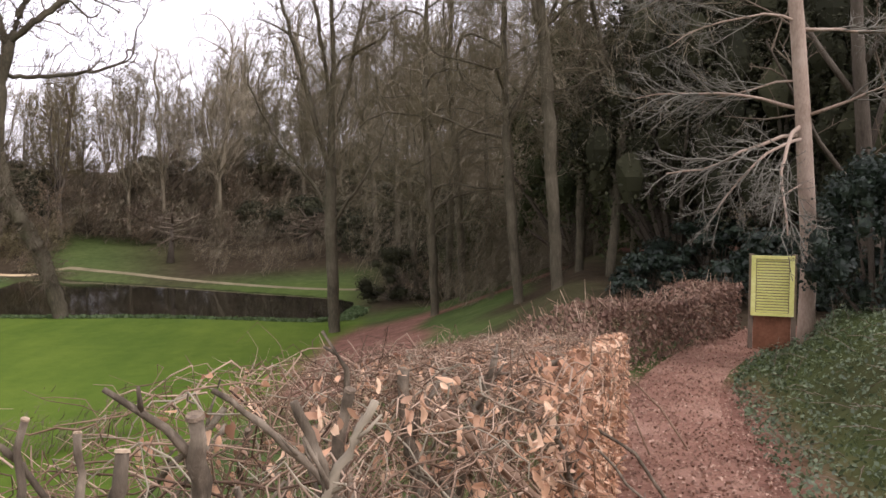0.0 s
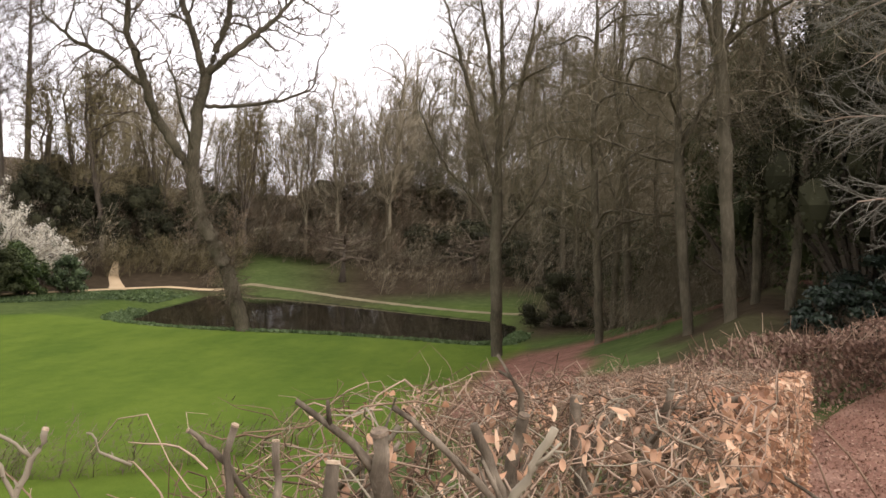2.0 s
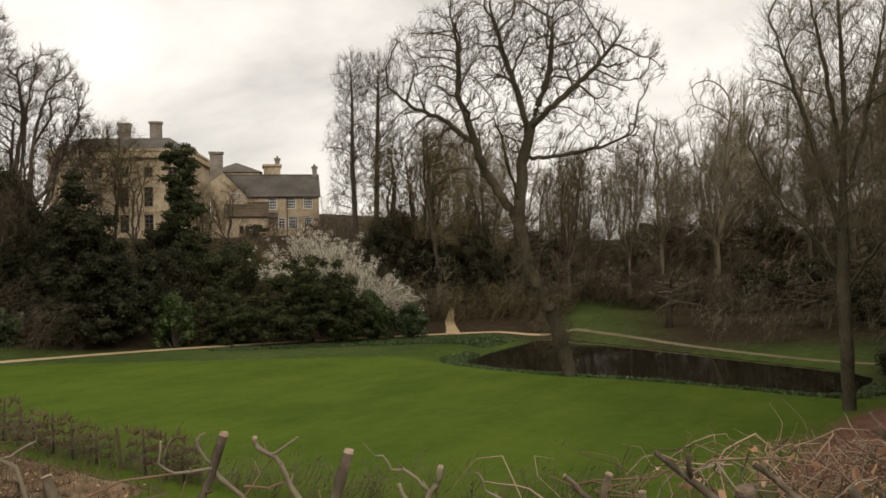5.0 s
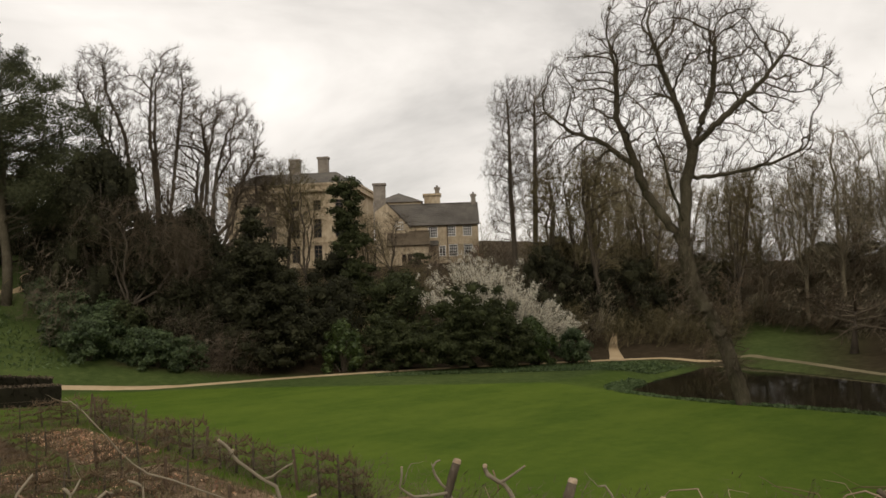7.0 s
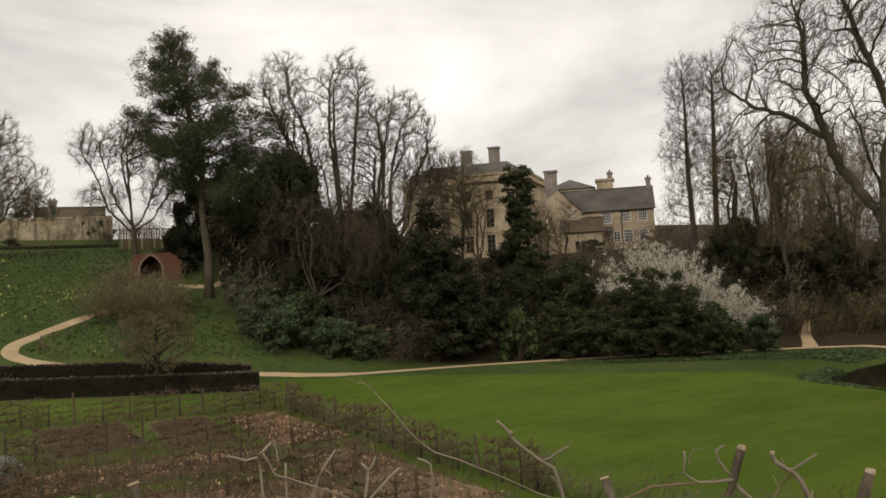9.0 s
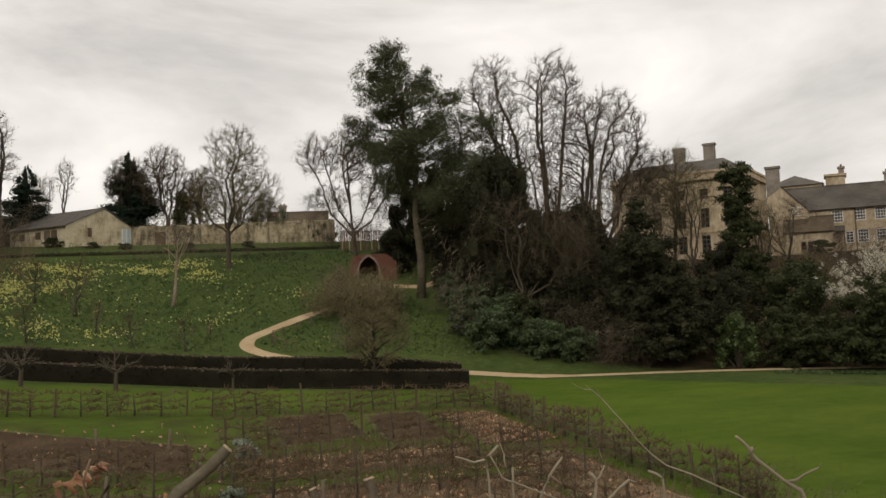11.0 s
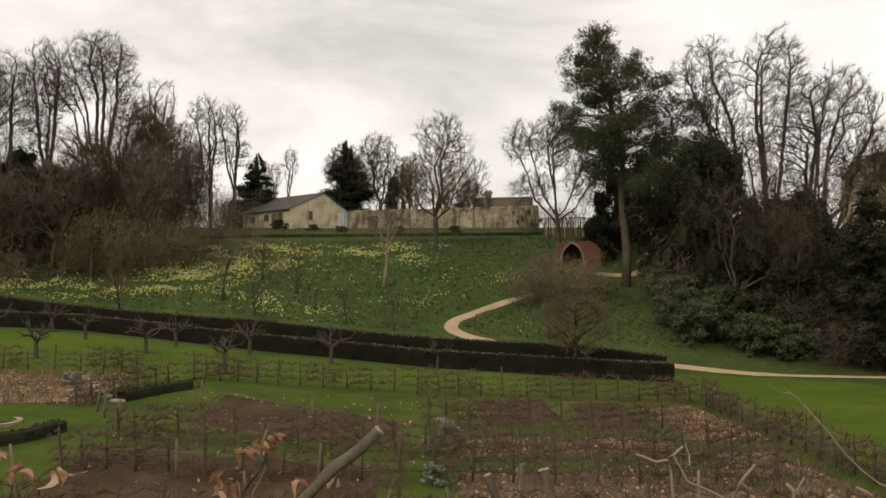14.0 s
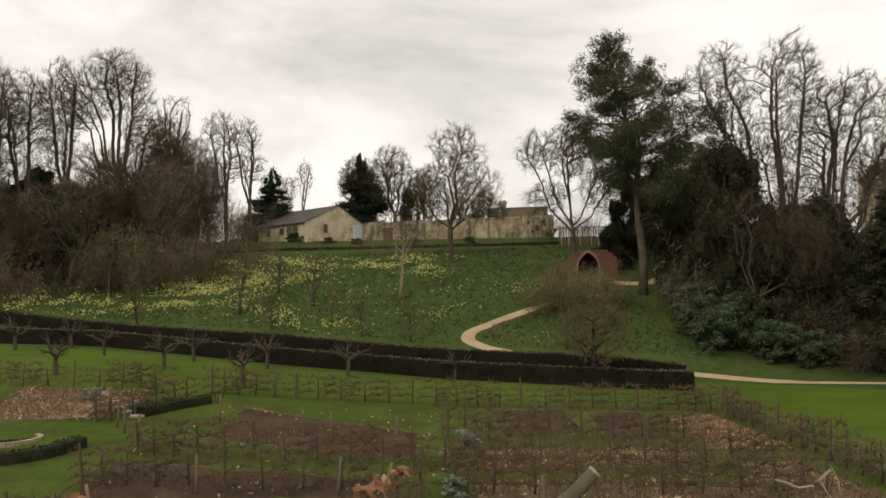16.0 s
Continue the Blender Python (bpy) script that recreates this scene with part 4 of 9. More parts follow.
# a few kinds of woodland tree, then their repeats
DENSE = dict(count=(13, 7, 6, 13), clear=0.2, thin=0.017)
w1 = crown_tree("woodland_tree", 21, "bare woodland tree with a fine twiggy crown", (-35.8, 112), 0, 5.0, 0.17, [(0, 0, 14.0, 2.9, 2.9, 5.2), (-1.0, 0.6, 9.5, 3.2, 3.2, 4.0), (0.6, -0.5, 6.0, 2.6, 2.6, 2.6)], 5, count=560, step=0.6, thin=0.018, twigs=2, twig_len=1.05, jitter=0.25, lift=0.15, bark=WOOD_TWIG, twig=WOOD_TWIG, group="far woods")
w2 = crown_tree("woodland_tree", 22, "bare woodland tree with a fine twiggy crown", (-27, 110), 0, 4.4, 0.17, [(-1.2, 0, 12.0, 3.1, 3.1, 4.4), (1.6, 0.5, 10.2, 3.2, 3.2, 4.2), (0, -1, 14.2, 2.2, 2.2, 3.0), (-0.6, 0.4, 6.4, 2.8, 2.8, 2.8)], 6, count=600, step=0.6, thin=0.018, twigs=2, twig_len=1.05, jitter=0.3, lift=0.1, bark=WOOD_TWIG, twig=WOOD_TWIG, group="far woods")
w3 = bare_tree("scrubby_tree", 23, 9, 0.16, "dense scrubby tree with russet twigs", (-30, 92), 0, dict(DENSE, clear=0.08, ratio=(0.55, 0.5, 0.5, 0.8), angle=(50, 45, 45, 45), trunk=0.75), twig=WOOD_RUSSET, group="thicket")
w4 = bare_tree("scrubby_tree", 24, 8, 0.14, "dense scrubby tree with olive-brown twigs", (-22, 90), 0, dict(DENSE, clear=0.06, ratio=(0.6, 0.5, 0.5, 0.8), angle=(55, 45, 45, 45), trunk=0.7), twig=WOOD_TWIG, group="thicket")


def bearing(az, d):
    a = radians(az)
    return -math.sin(a) * d, math.cos(a) * d


def plant_woods():
    r = random.Random(3)
    # skyline trees on the crest behind the pond
    for k, az in enumerate(np.linspace(-14, 34, 22)):
        for row in ((0, 2) if k % 2 else (0, 1)):
            x, y = bearing(az + r.uniform(-1, 1), 92 + 15 * row + r.uniform(-8, 8))
            again((w1, w2)[(k + row) % 2], x, y, r.uniform(0, 360), r.uniform(0.8, 1.15), r.uniform(0.85, 1.1))


plant_woods()
for k, az in enumerate((-3, 1, 4.5, 7, 9.5, 12, 15)):
    again((w1, w2)[k % 2], *bearing(az, 82 + 5 * (k % 3)), 51 * k, 1.15 + 0.05 * (k % 3))


def brush(name, seed, places, mat, label, twigs=200, thick=0.02, fan=0.75):
    """Leafless brushwood: places gives x, y and height of every clump; all of it one uncountable mass."""
    r = random.Random(seed)
    g = Geo()
    for x, y, h in places:
        z = gz(x, y) - 0.1
        bend = 0.12 * h
        stems = []
        for _ in range(r.randint(2, 4)):
            a, lean = r.random() * 6.283, r.uniform(0.1, 0.6)
            top = Vector((x + math.cos(a) * lean * h, y + math.sin(a) * lean * h, z + h * r.uniform(0.6, 0.95)))
            foot = Vector((x + r.gauss(0, 0.2), y + r.gauss(0, 0.2), z))
            stems.append((foot, top))
            g.ribbon([foot, foot.lerp(top, 0.35) + Vector((r.gauss(0, 0.6) * bend, r.gauss(0, 0.6) * bend, 0)), foot.lerp(top, 0.7) + Vector((r.gauss(0, 0.6) * bend, r.gauss(0, 0.6) * bend, 0)), top], [thick * 1.0, thick * 0.8, thick * 0.6, thick * 0.3])
        for _ in range(twigs):
            a, b = r.choice(stems)
            t = 0.1 + 0.9 * r.random() ** 0.8
            p = a.lerp(b, t)
            d = Vector((r.gauss(0, fan), r.gauss(0, fan), r.uniform(-0.3, 0.75))).normalized()
            l = min(2.2, h * r.uniform(0.12, 0.34))
            if r.random() < 0.6:
                p = p + d * l * r.uniform(0.3, 0.9)
                d = (d + Vector((r.gauss(0, 0.6), r.gauss(0, 0.6), r.gauss(0.2, 0.5)))).normalized()
                l *= 0.6
            g.blade(p, d, l, thick * r.uniform(0.6, 1.1))
    return tagged(new(name, g.mesh(name, mat)), label, "brushwood", kind="stuff")


def scatter(seed, n, az0, az1, d0, d1, h0, h1, far_h=None):
    r = random.Random(seed)
    out = []
    for _ in range(n):
        d = math.sqrt(r.uniform(d0 * d0, d1 * d1))
        az = r.uniform(az0, az1) + r.gauss(0, 0.05 * (az1 - az0))
        d += r.gauss(0, 0.06 * (d1 - d0))
        h = r.uniform(h0, h1)
        if far_h:
            h *= 1 + (far_h - 1) * (d - d0) / (d1 - d0)
        h *= 0.8 + 0.5 * noise.noise(Vector((az * 0.35, d * 0.06, seed)))
        out.append((*bearing(az, d), h))
    return out


def rising(places):
    """Lower growth at the wood's edge, taller within."""
    out = []
    for x, y, h in places:
        d = math.hypot(x, y) + 4 * noise.noise(Vector((x * 0.25, y * 0.25, 1)))
        if d > 29:
            out.append((x, y, h * min(1.0, 0.16 + max(0.0, d - 31) / 16)))
    return out


def clear_of_grass(places):
    """Leaves the little green bank beyond the pond open."""
    return [p for p in places if inside([(-34, 67), (-19, 60), (-20.5, 71), (-35, 77)], p[0], p[1]) < 0]


brush("brushwood_russet", 5, clear_of_grass(scatter(5, 240, -14, 37, 77, 118, 4, 9, 1.4)), WOOD_RUSSET, "russet leafless thicket on the slope beyond the pond", twigs=400, thick=0.021, fan=1.0)
brush("brushwood_olive", 6, clear_of_grass(scatter(6, 230, -16, 36, 74, 108, 3, 7.5, 1.4)), WOOD_TWIG, "olive leafless thicket on the slope beyond the pond", twigs=400, thick=0.021, fan=1.0)
brush("brushwood_brown", 7, clear_of_grass(scatter(7, 240, -16, 38, 88, 130, 6, 12, 1.2)), WOOD_TWIG, "brown leafless thicket under the far trees", twigs=400, thick=0.021, fan=1.0)
brush("house_bank_brushwood", 8, scatter(8, 260, 38.5, 62, 70, 98, 2.4, 4.6), TWIG_OLIVE, "brown scrub on the bank below the house", twigs=150)
brush("hill_brushwood", 20, scatter(20, 150, 35, 47, 92, 130, 2.5, 5.0), TWIG, "leafless scrub on the hill beside the house", twigs=170, thick=0.02, fan=1.0)
brush("slope_brushwood", 9, scatter(9, 45, 60, 71, 70, 98, 4, 9), TWIG, "tall leafless scrub among the evergreens", twigs=300, thick=0.026)
brush("slope_front_brushwood", 19, scatter(19, 45, 57, 61.5, 63, 72, 2.5, 6.0), TWIG, "brown leafless scrub at the foot of the slope", twigs=260, thick=0.014, fan=1.0)
brush("slope_brushwood_olive", 10, scatter(10, 25, 55, 70, 66, 90, 2, 4), TWIG_OLIVE, "olive scrub among the evergreens")
brush("western_brushwood", 11, scatter(11, 120, 101, 118, 88, 114, 4.5, 10), TWIG_OLIVE, "tall leafless scrub on the western rise", twigs=400, thick=0.021, fan=1.0)
brush("western_brushwood_edge", 29, scatter(29, 46, 97.6, 104, 106, 116, 5, 10.5), TWIG, "brown leafless scrub beside the barn", twigs=300, thick=0.02, fan=1.0)
brush("western_brushwood_russet", 12, scatter(12, 60, 98, 116, 86, 100, 3, 7), TWIG_RED, "russet scrub on the western rise")
brush("wood_brushwood", 13, rising(scatter(13, 120, -26, 0, 31, 58, 4, 10)), WOOD_TWIG, "leafless undergrowth filling the wood", thick=0.011, twigs=430, fan=1.0)
brush("wood_brushwood_olive", 14, rising(scatter(14, 60, -13, -1, 30, 48, 5, 12)), WOOD_TWIG, "olive leafless undergrowth filling the wood", thick=0.010, twigs=430, fan=1.0)
brush("pond_side_scrub", 18, clear_of_grass([p for p in scatter(18, 380, -12, 30, 60, 90, 1.6, 4.4) if p[1] > 55.5 - 0.55 * (p[0] + 8)]), WOOD_TWIG, "low olive scrub between the pond path and the thicket", twigs=170, thick=0.016, fan=1.0)
brush("spur_brushwood", 28, scatter(28, 60, 31, 39, 82, 92, 4, 8), TWIG, "leafless scrub between the tall trees", twigs=230, thick=0.017, fan=1.0)
brush("path_side_scrub", 24, scatter(24, 130, 25, 37, 75, 84, 2, 4.6), TWIG_OLIVE, "leafless scrub above the gravel path", twigs=190, thick=0.016, fan=1.0)
brush("pond_end_brushwood", 15, scatter(15, 70, -4, 7, 54, 80, 4, 9), WOOD_TWIG, "leafless scrub at the pond's far end", thick=0.014)

# tall trees by the house and above the spur
crown_tree("tall_tree", 31, "tall narrow bare tree beside the house", (-55.8, 68.1), 39.3, 8.0, 0.27, [(-0.1, 0, 20.6, 2.2, 2.1, 3.6), (-0.4, 0, 14.0, 2.6, 2.3, 5.4), (-0.7, 0, 9.2, 1.8, 1.7, 3.2)], count=1500, step=0.45, reach=3.5, thin=0.012, twigs=3, twig_len=0.7, jitter=0.25, lift=0.1, group="tall trees",
           lines=[[(0, 0, -0.5), (0.1, 0, 6), (-0.1, 0.1, 12), (0, 0, 18), (-0.1, 0, 22.5)]])
crown_tree("tall_tree", 32, "tall narrow bare tree beside the house", (-54.0, 69.5), 37.8, 8.0, 0.27, [(0.5, 0, 21.0, 2.4, 2.2, 3.8), (0.6, 0, 14.5, 2.8, 2.4, 5.4)], count=1400, step=0.45, reach=3.5, thin=0.012, twigs=3, twig_len=0.7, jitter=0.25, lift=0.1, group="tall trees",
           lines=[[(0, 0, -0.5), (0.0, 0, 6), (0.2, 0.1, 12), (0.4, 0, 18), (0.5, 0, 23)]])
mid = crown_tree("spreading_tree", 33, "bare tree with spreading branches above the pond path", (-47.9, 69.0), 34.8, 4.5, 0.3, [(0.1, 0, 12.6, 3.8, 3.4, 5.4), (1.6, 0, 16.0, 2.6, 2.4, 2.9), (-0.5, 0, 8.0, 3.4, 3.2, 2.6)], 6, count=1500, step=0.5, thin=0.013, twigs=2, twig_len=0.8, twig=TWIG_OLIVE)
again(mid, -36, 78, 80, 0.85)
again(mid, -42.5, 73, 200, 0.7)
again(mid, -50.6, 67.0, 130, 0.85)
again(mid, -45.4, 68.2, 290, 0.95)
again(w3, -38.5, 72, 45, 0.75)
again(w3, -34.5, 72.5, 145, 0.8)
again(w4, -46.5, 74, 245, 0.8)

# dark wood behind the bark path
WOOD_HULLS = [(0, 0, 12.0, 3.2, 3.2, 4.0), (-0.6, 0.3, 7.6, 3.8, 3.8, 3.2), (0.5, -0.4, 4.8, 3.6, 3.6, 2.0)]
g1 = crown_tree("wood_edge_tree", 41, "bare tree at the wood's edge with drooping twigs", (-0.3, 33.0), 0, 9.0, 0.17, WOOD_HULLS, count=560, step=0.48, reach=4.0, thin=0.0085, twigs=2, twig_len=0.95, jitter=0.4, lift=-0.06, bark=BARK_MOSS, twig=WOOD_TWIG, group="wood edge", lines=[[(0, 0, -0.4), (-0.2, 0, 4.0), (-0.4, 0.1, 8.5), (-0.3, 0, 12.5), (-0.5, 0, 15.5)]])
g2 = crown_tree("wood_edge_tree", 42, "bare tree at the wood's edge with drooping twigs", (2.3, 24.9), 0, 8.0, 0.15, [(0.2, 0, 10.6, 2.9, 2.9, 3.6), (-0.4, 0.2, 6.4, 3.6, 3.6, 2.8)], count=560, step=0.48, reach=4.0, thin=0.008, twigs=2, twig_len=0.95, jitter=0.4, lift=-0.06, bark=BARK_MOSS, twig=WOOD_TWIG, group="wood edge", lines=[[(0, 0, -0.4), (-0.35, 0, 4.0), (-0.5, 0.1, 8.0), (-0.2, 0, 13.5)], [(-0.4, 0, 5.0), (0.8, 0.4, 8.0), (1.6, 0.6, 11.5)]])
g3 = crown_tree("wood_edge_tree", 43, "bare tree at the wood's edge with drooping twigs", (3.2, 23.0), 0, 9.0, 0.17, [(-0.4, 0, 13.5, 3.1, 3.1, 3.8), (0, 0, 9.0, 3.6, 3.6, 3.0)], count=560, step=0.48, reach=4.0, thin=0.0085, twigs=2, twig_len=0.95, jitter=0.4, lift=-0.03, bark=BARK_MOSS, twig=WOOD_TWIG, group="wood edge", lines=[[(0, 0, -0.4), (-0.3, 0, 5.0), (-0.7, 0.1, 10.0), (-0.5, 0, 16.0)], [(-0.5, 0, 7.0), (-1.4, -0.5, 10.0), (-1.8, -0.8, 13.5)]])
for ob, x, y, turn, k in ((g3, 0.9, 36.5, 40, 1.0), (g1, 4.3, 26.2, 100, 0.85), (g2, 4.8, 23.9, 190, 0.95), (g3, 6.9, 29.8, 260, 0.9), (g1, 2.5, 44, 310, 1.0), (g2, -1.5, 48, 30, 1.1), (g3, 6, 40, 70, 1.1),
                          (g1, 11, 34, 150, 1.0), (g2, 9, 47, 220, 1.2), (g3, -3, 57, 300, 1.1), (g1, 3.5, 58, 10, 1.2), (g2, 14, 42, 85, 1.2), (g3, 12, 26, 15, 1.0), (g1, 13, 19, 60, 0.8), (g2, 0.2, 41, 120, 1.15), (g1, 4.5, 49, 200, 1.15), (g3, -5, 64, 20, 1.2), (g2, 8.5, 33.5, 280, 1.0)):
    again(ob, x, y, turn, k)

# ---- the beech hedge beside the path ----
def hedge_x(y):
    """Path-side face of the hedge."""
    return -0.23 + 0.25 * y


def hedge_top(y):
    return 0.96 + 0.1 * ramp(y, 1.0, 2.2) - 0.158 * max(0.0, y - 2.4)


def dry_leaves(r, p, out, size, crumple=1.0):
    """Curled, hanging beech leaves: p places, out the way each hangs outwards."""
    n = len(p)
    down = np.stack([0.5 * r.normal(size=n), 0.5 * r.normal(size=n), -0.75 + 0.45 * r.normal(size=n)], 1) + 0.45 * out
    down /= np.linalg.norm(down, axis=1)[:, None]
    side = np.cross(down, out + 0.6 * r.normal(size=(n, 3)))
    side /= np.linalg.norm(side, axis=1)[:, None] + 1e-9
    nor = np.cross(side, down)
    s = (size * (0.65 + 0.6 * r.random(n)))[:, None]
    curl = (r.normal(size=n) * 0.3 * crumple)[:, None]
    fold = ((0.1 + 0.45 * r.random(n)) * crumple * np.where(r.random(n) < 0.3, -1, 1))[:, None]
    rows = []
    for t, w in ((0.0, 0.04), (0.2, 0.22), (0.48, 0.3), (0.78, 0.22), (1.0, 0.02)):
        mid = p + down * s * t + nor * s * (curl * (t * t * 2 - t) + 0.025 * crumple * r.normal(size=n)[:, None])
        for k in (-1, 0, 1):
            wave = 0.035 * crumple * r.normal(size=n)[:, None] * abs(k)
            rows.append(mid + side * s * w * k * (1 - 0.25 * abs(fold)) + nor * s * (w * fold * abs(k) + wave))
    v = np.stack(rows, 1).reshape(-1, 3)
    f = []
    for i in range(4):
        for k in range(2):
            a = i * 3 + k
            f.append((a, a + 1, a + 4, a + 3))
    q = (np.arange(n)[:, None, None] * 15 + np.array(f)[None]).reshape(-1, 4)
    return v, q


def stick(parent, tip, foot, radius, sprouts=1, cut=True, seed=0, name="cut_stem", mat=STEM):
    """A pruned stem with a pale cut end, a kink or two and the stubs of side shoots."""
    r = random.Random(seed * 7 + 1)
    a, b = Vector(tip), Vector(foot)
    low = b + (b - a).normalized() * 0.25
    low.z = min(low.z, b.z - 0.3)
    pts = []
    n = 9
    radius *= 0.68
    bend = Vector((r.gauss(0, 0.5), r.gauss(0, 0.5), r.gauss(0, 0.25)))
    for i in range(n + 1):
        t = i / n
        p = a.lerp(b, t)
        k = (b - a).length
        pts.append(p + bend * (k * 0.07 * math.sin(t * math.pi)) + Vector((r.gauss(0, 0.5), r.gauss(0, 0.5), r.gauss(0, 0.25))) * (k * (0.022 if radius > 0.003 else 0.038) if 0 < i else 0))
    pts += [b.lerp(low, 0.5), low]
    g = Geo()
    radii = [radius * (0.9 + 0.4 * i / len(pts)) * r.uniform(0.86, 1.1) for i in range(len(pts))]
    for i in (3, 6):
        radii[i] *= r.uniform(1.1, 1.35)
    g.tube(pts, radii, 8)
    for k in range(sprouts):
        i = r.randint(1, 8)
        d = (pts[i] - pts[i + 1]).normalized()
        d = turned(d, radians(r.uniform(30, 65)), r.random() * 6.28, r)
        l = radius * r.uniform(5, 11)
        q = pts[i] + d * l * 0.5 + Vector((0, 0, 0.15 * l))
        w = q + (d + Vector((r.gauss(0, 0.45), r.gauss(0, 0.45), 0.3))).normalized() * l * r.uniform(0.5, 1.3)
        g.tube([pts[i], q, w], [radius * 0.6, radius * 0.46, radius * 0.3], 6)
        if r.random() < 0.6:
            d2 = turned(w - q, radians(50), r.random() * 6.28, r)
            g.tube([q.lerp(w, 0.4), q.lerp(w, 0.4) + d2 * l * 0.4], [radius * 0.34, radius * 0.2], 5)
    ob = part(name, g, mat, parent, smooth=True)
    if cut:
        e = Geo()
        d = (pts[0] - pts[1]).normalized()
        e.tube([pts[0] - d * radius * 0.15, pts[0] + d * radius * 0.22], [radius * 1.02, radius * 0.9], 9)
        part("cut_end", e, CUT_WOOD if radius < 0.0068 else OLD_CUT, ob, "sawn end of the stem")
    return ob


def branched_twig(parent, line, r0, r1, cut, mat):
    """A knobbly twig through a few bends, foot first, with small spurs and maybe a pale cut tip."""
    r = random.Random(int(abs(line[0][0] * 9100 + line[-1][1] * 5300 + line[-1][2] * 700)))
    src = [Vector(q) for q in line]
    pts = [src[0]]
    for a, b in zip(src, src[1:]):
        n = max(2, int((b - a).length / 0.018))
        for i in range(1, n + 1):
            off = Vector((r.gauss(0, 1), r.gauss(0, 1), r.gauss(0, 1))) * (0.0011 if i < n else 0.0)
            pts.append(a.lerp(b, i / n) + off)
    m = len(pts) - 1
    radii = [(r0 + (r1 - r0) * i / m) * r.uniform(0.85, 1.18) for i in range(m + 1)]
    g = Geo()
    g.tube(pts, radii, 8)
    for _ in range(max(1, m // 4)):
        i = r.randint(1, m)
        d = turned(pts[i] - pts[i - 1], radians(r.uniform(35, 70)), r.random() * 6.28, r)
        l = r.uniform(0.004, 0.02)
        g.tube([pts[i], pts[i] + d * l * 0.6, pts[i] + d * l + Vector((0, 0, 0.1 * l))], [radii[i] * 0.6, radii[i] * 0.45, radii[i] * 0.2], 5)
    ob = part("side_twig", g, mat, parent, smooth=True)
    if cut:
        c = Geo()
        d = (pts[-1] - pts[-2]).normalized()
        q = radii[-1]
        c.tube([pts[-1] - d * q * 0.3, pts[-1] + d * q * 0.3, pts[-1] + d * q * 0.5 + Vector((0, 0, q * 0.15))], [q * 1.06, q * 0.98, q * 0.8], 8)
        part("cut_end", c, CUT_WOOD, ob, "pale cut end")


def hedge_twigs(r, n, y0, y1, geo, size, depth=1.2, low=0.25, over=0.07):
    for _ in range(n):
        y = r.uniform(y0, y1)
        top, ground = hedge_top(y), path_z(y)
        x = hedge_x(y) - depth * r.random()
        z = ground + (low + (1 - low) * r.random() ** 0.55) * (top - ground)
        d = Vector((r.gauss(0, 0.7), r.gauss(0, 0.7), r.gauss(0.45, 0.5))).normalized()
        l = size * r.uniform(0.5, 1.5)
        p = Vector((x, y, z))
        pts = [p]
        for k in range(5):
            d = (d + Vector((r.gauss(0, 0.36), r.gauss(0, 0.36), r.gauss(0.02, 0.32)))).normalized()
            q = pts[-1] + d * l / 5
            if q.z > top + over * 0.5:
                q.z = top + over * r.random()
                d.z *= -0.2
            q.x = min(q.x, hedge_x(q.y) + 0.05)
            pts.append(q)
        rad = r.choice((0.0011, 0.0015, 0.0021, 0.0032))
        geo.tube(pts, [rad, rad * 1.05, rad * 0.85, rad * 0.9, rad * 0.7, rad * 0.45], 4 if y < 3.2 else 3, cap=False)
        if y < 4.5 and r.random() < 0.6:
            b = turned(pts[3] - pts[2], radians(r.uniform(35, 70)), r.random() * 6.28, r) * l * r.uniform(0.15, 0.35)
            c = pts[2] + b * 0.6 + Vector((r.gauss(0, 0.02), r.gauss(0, 0.02), r.gauss(0, 0.02)))
            geo.tube([pts[2], c, c + b * 0.5], [rad * 0.6, rad * 0.5, rad * 0.3], 3, cap=False)


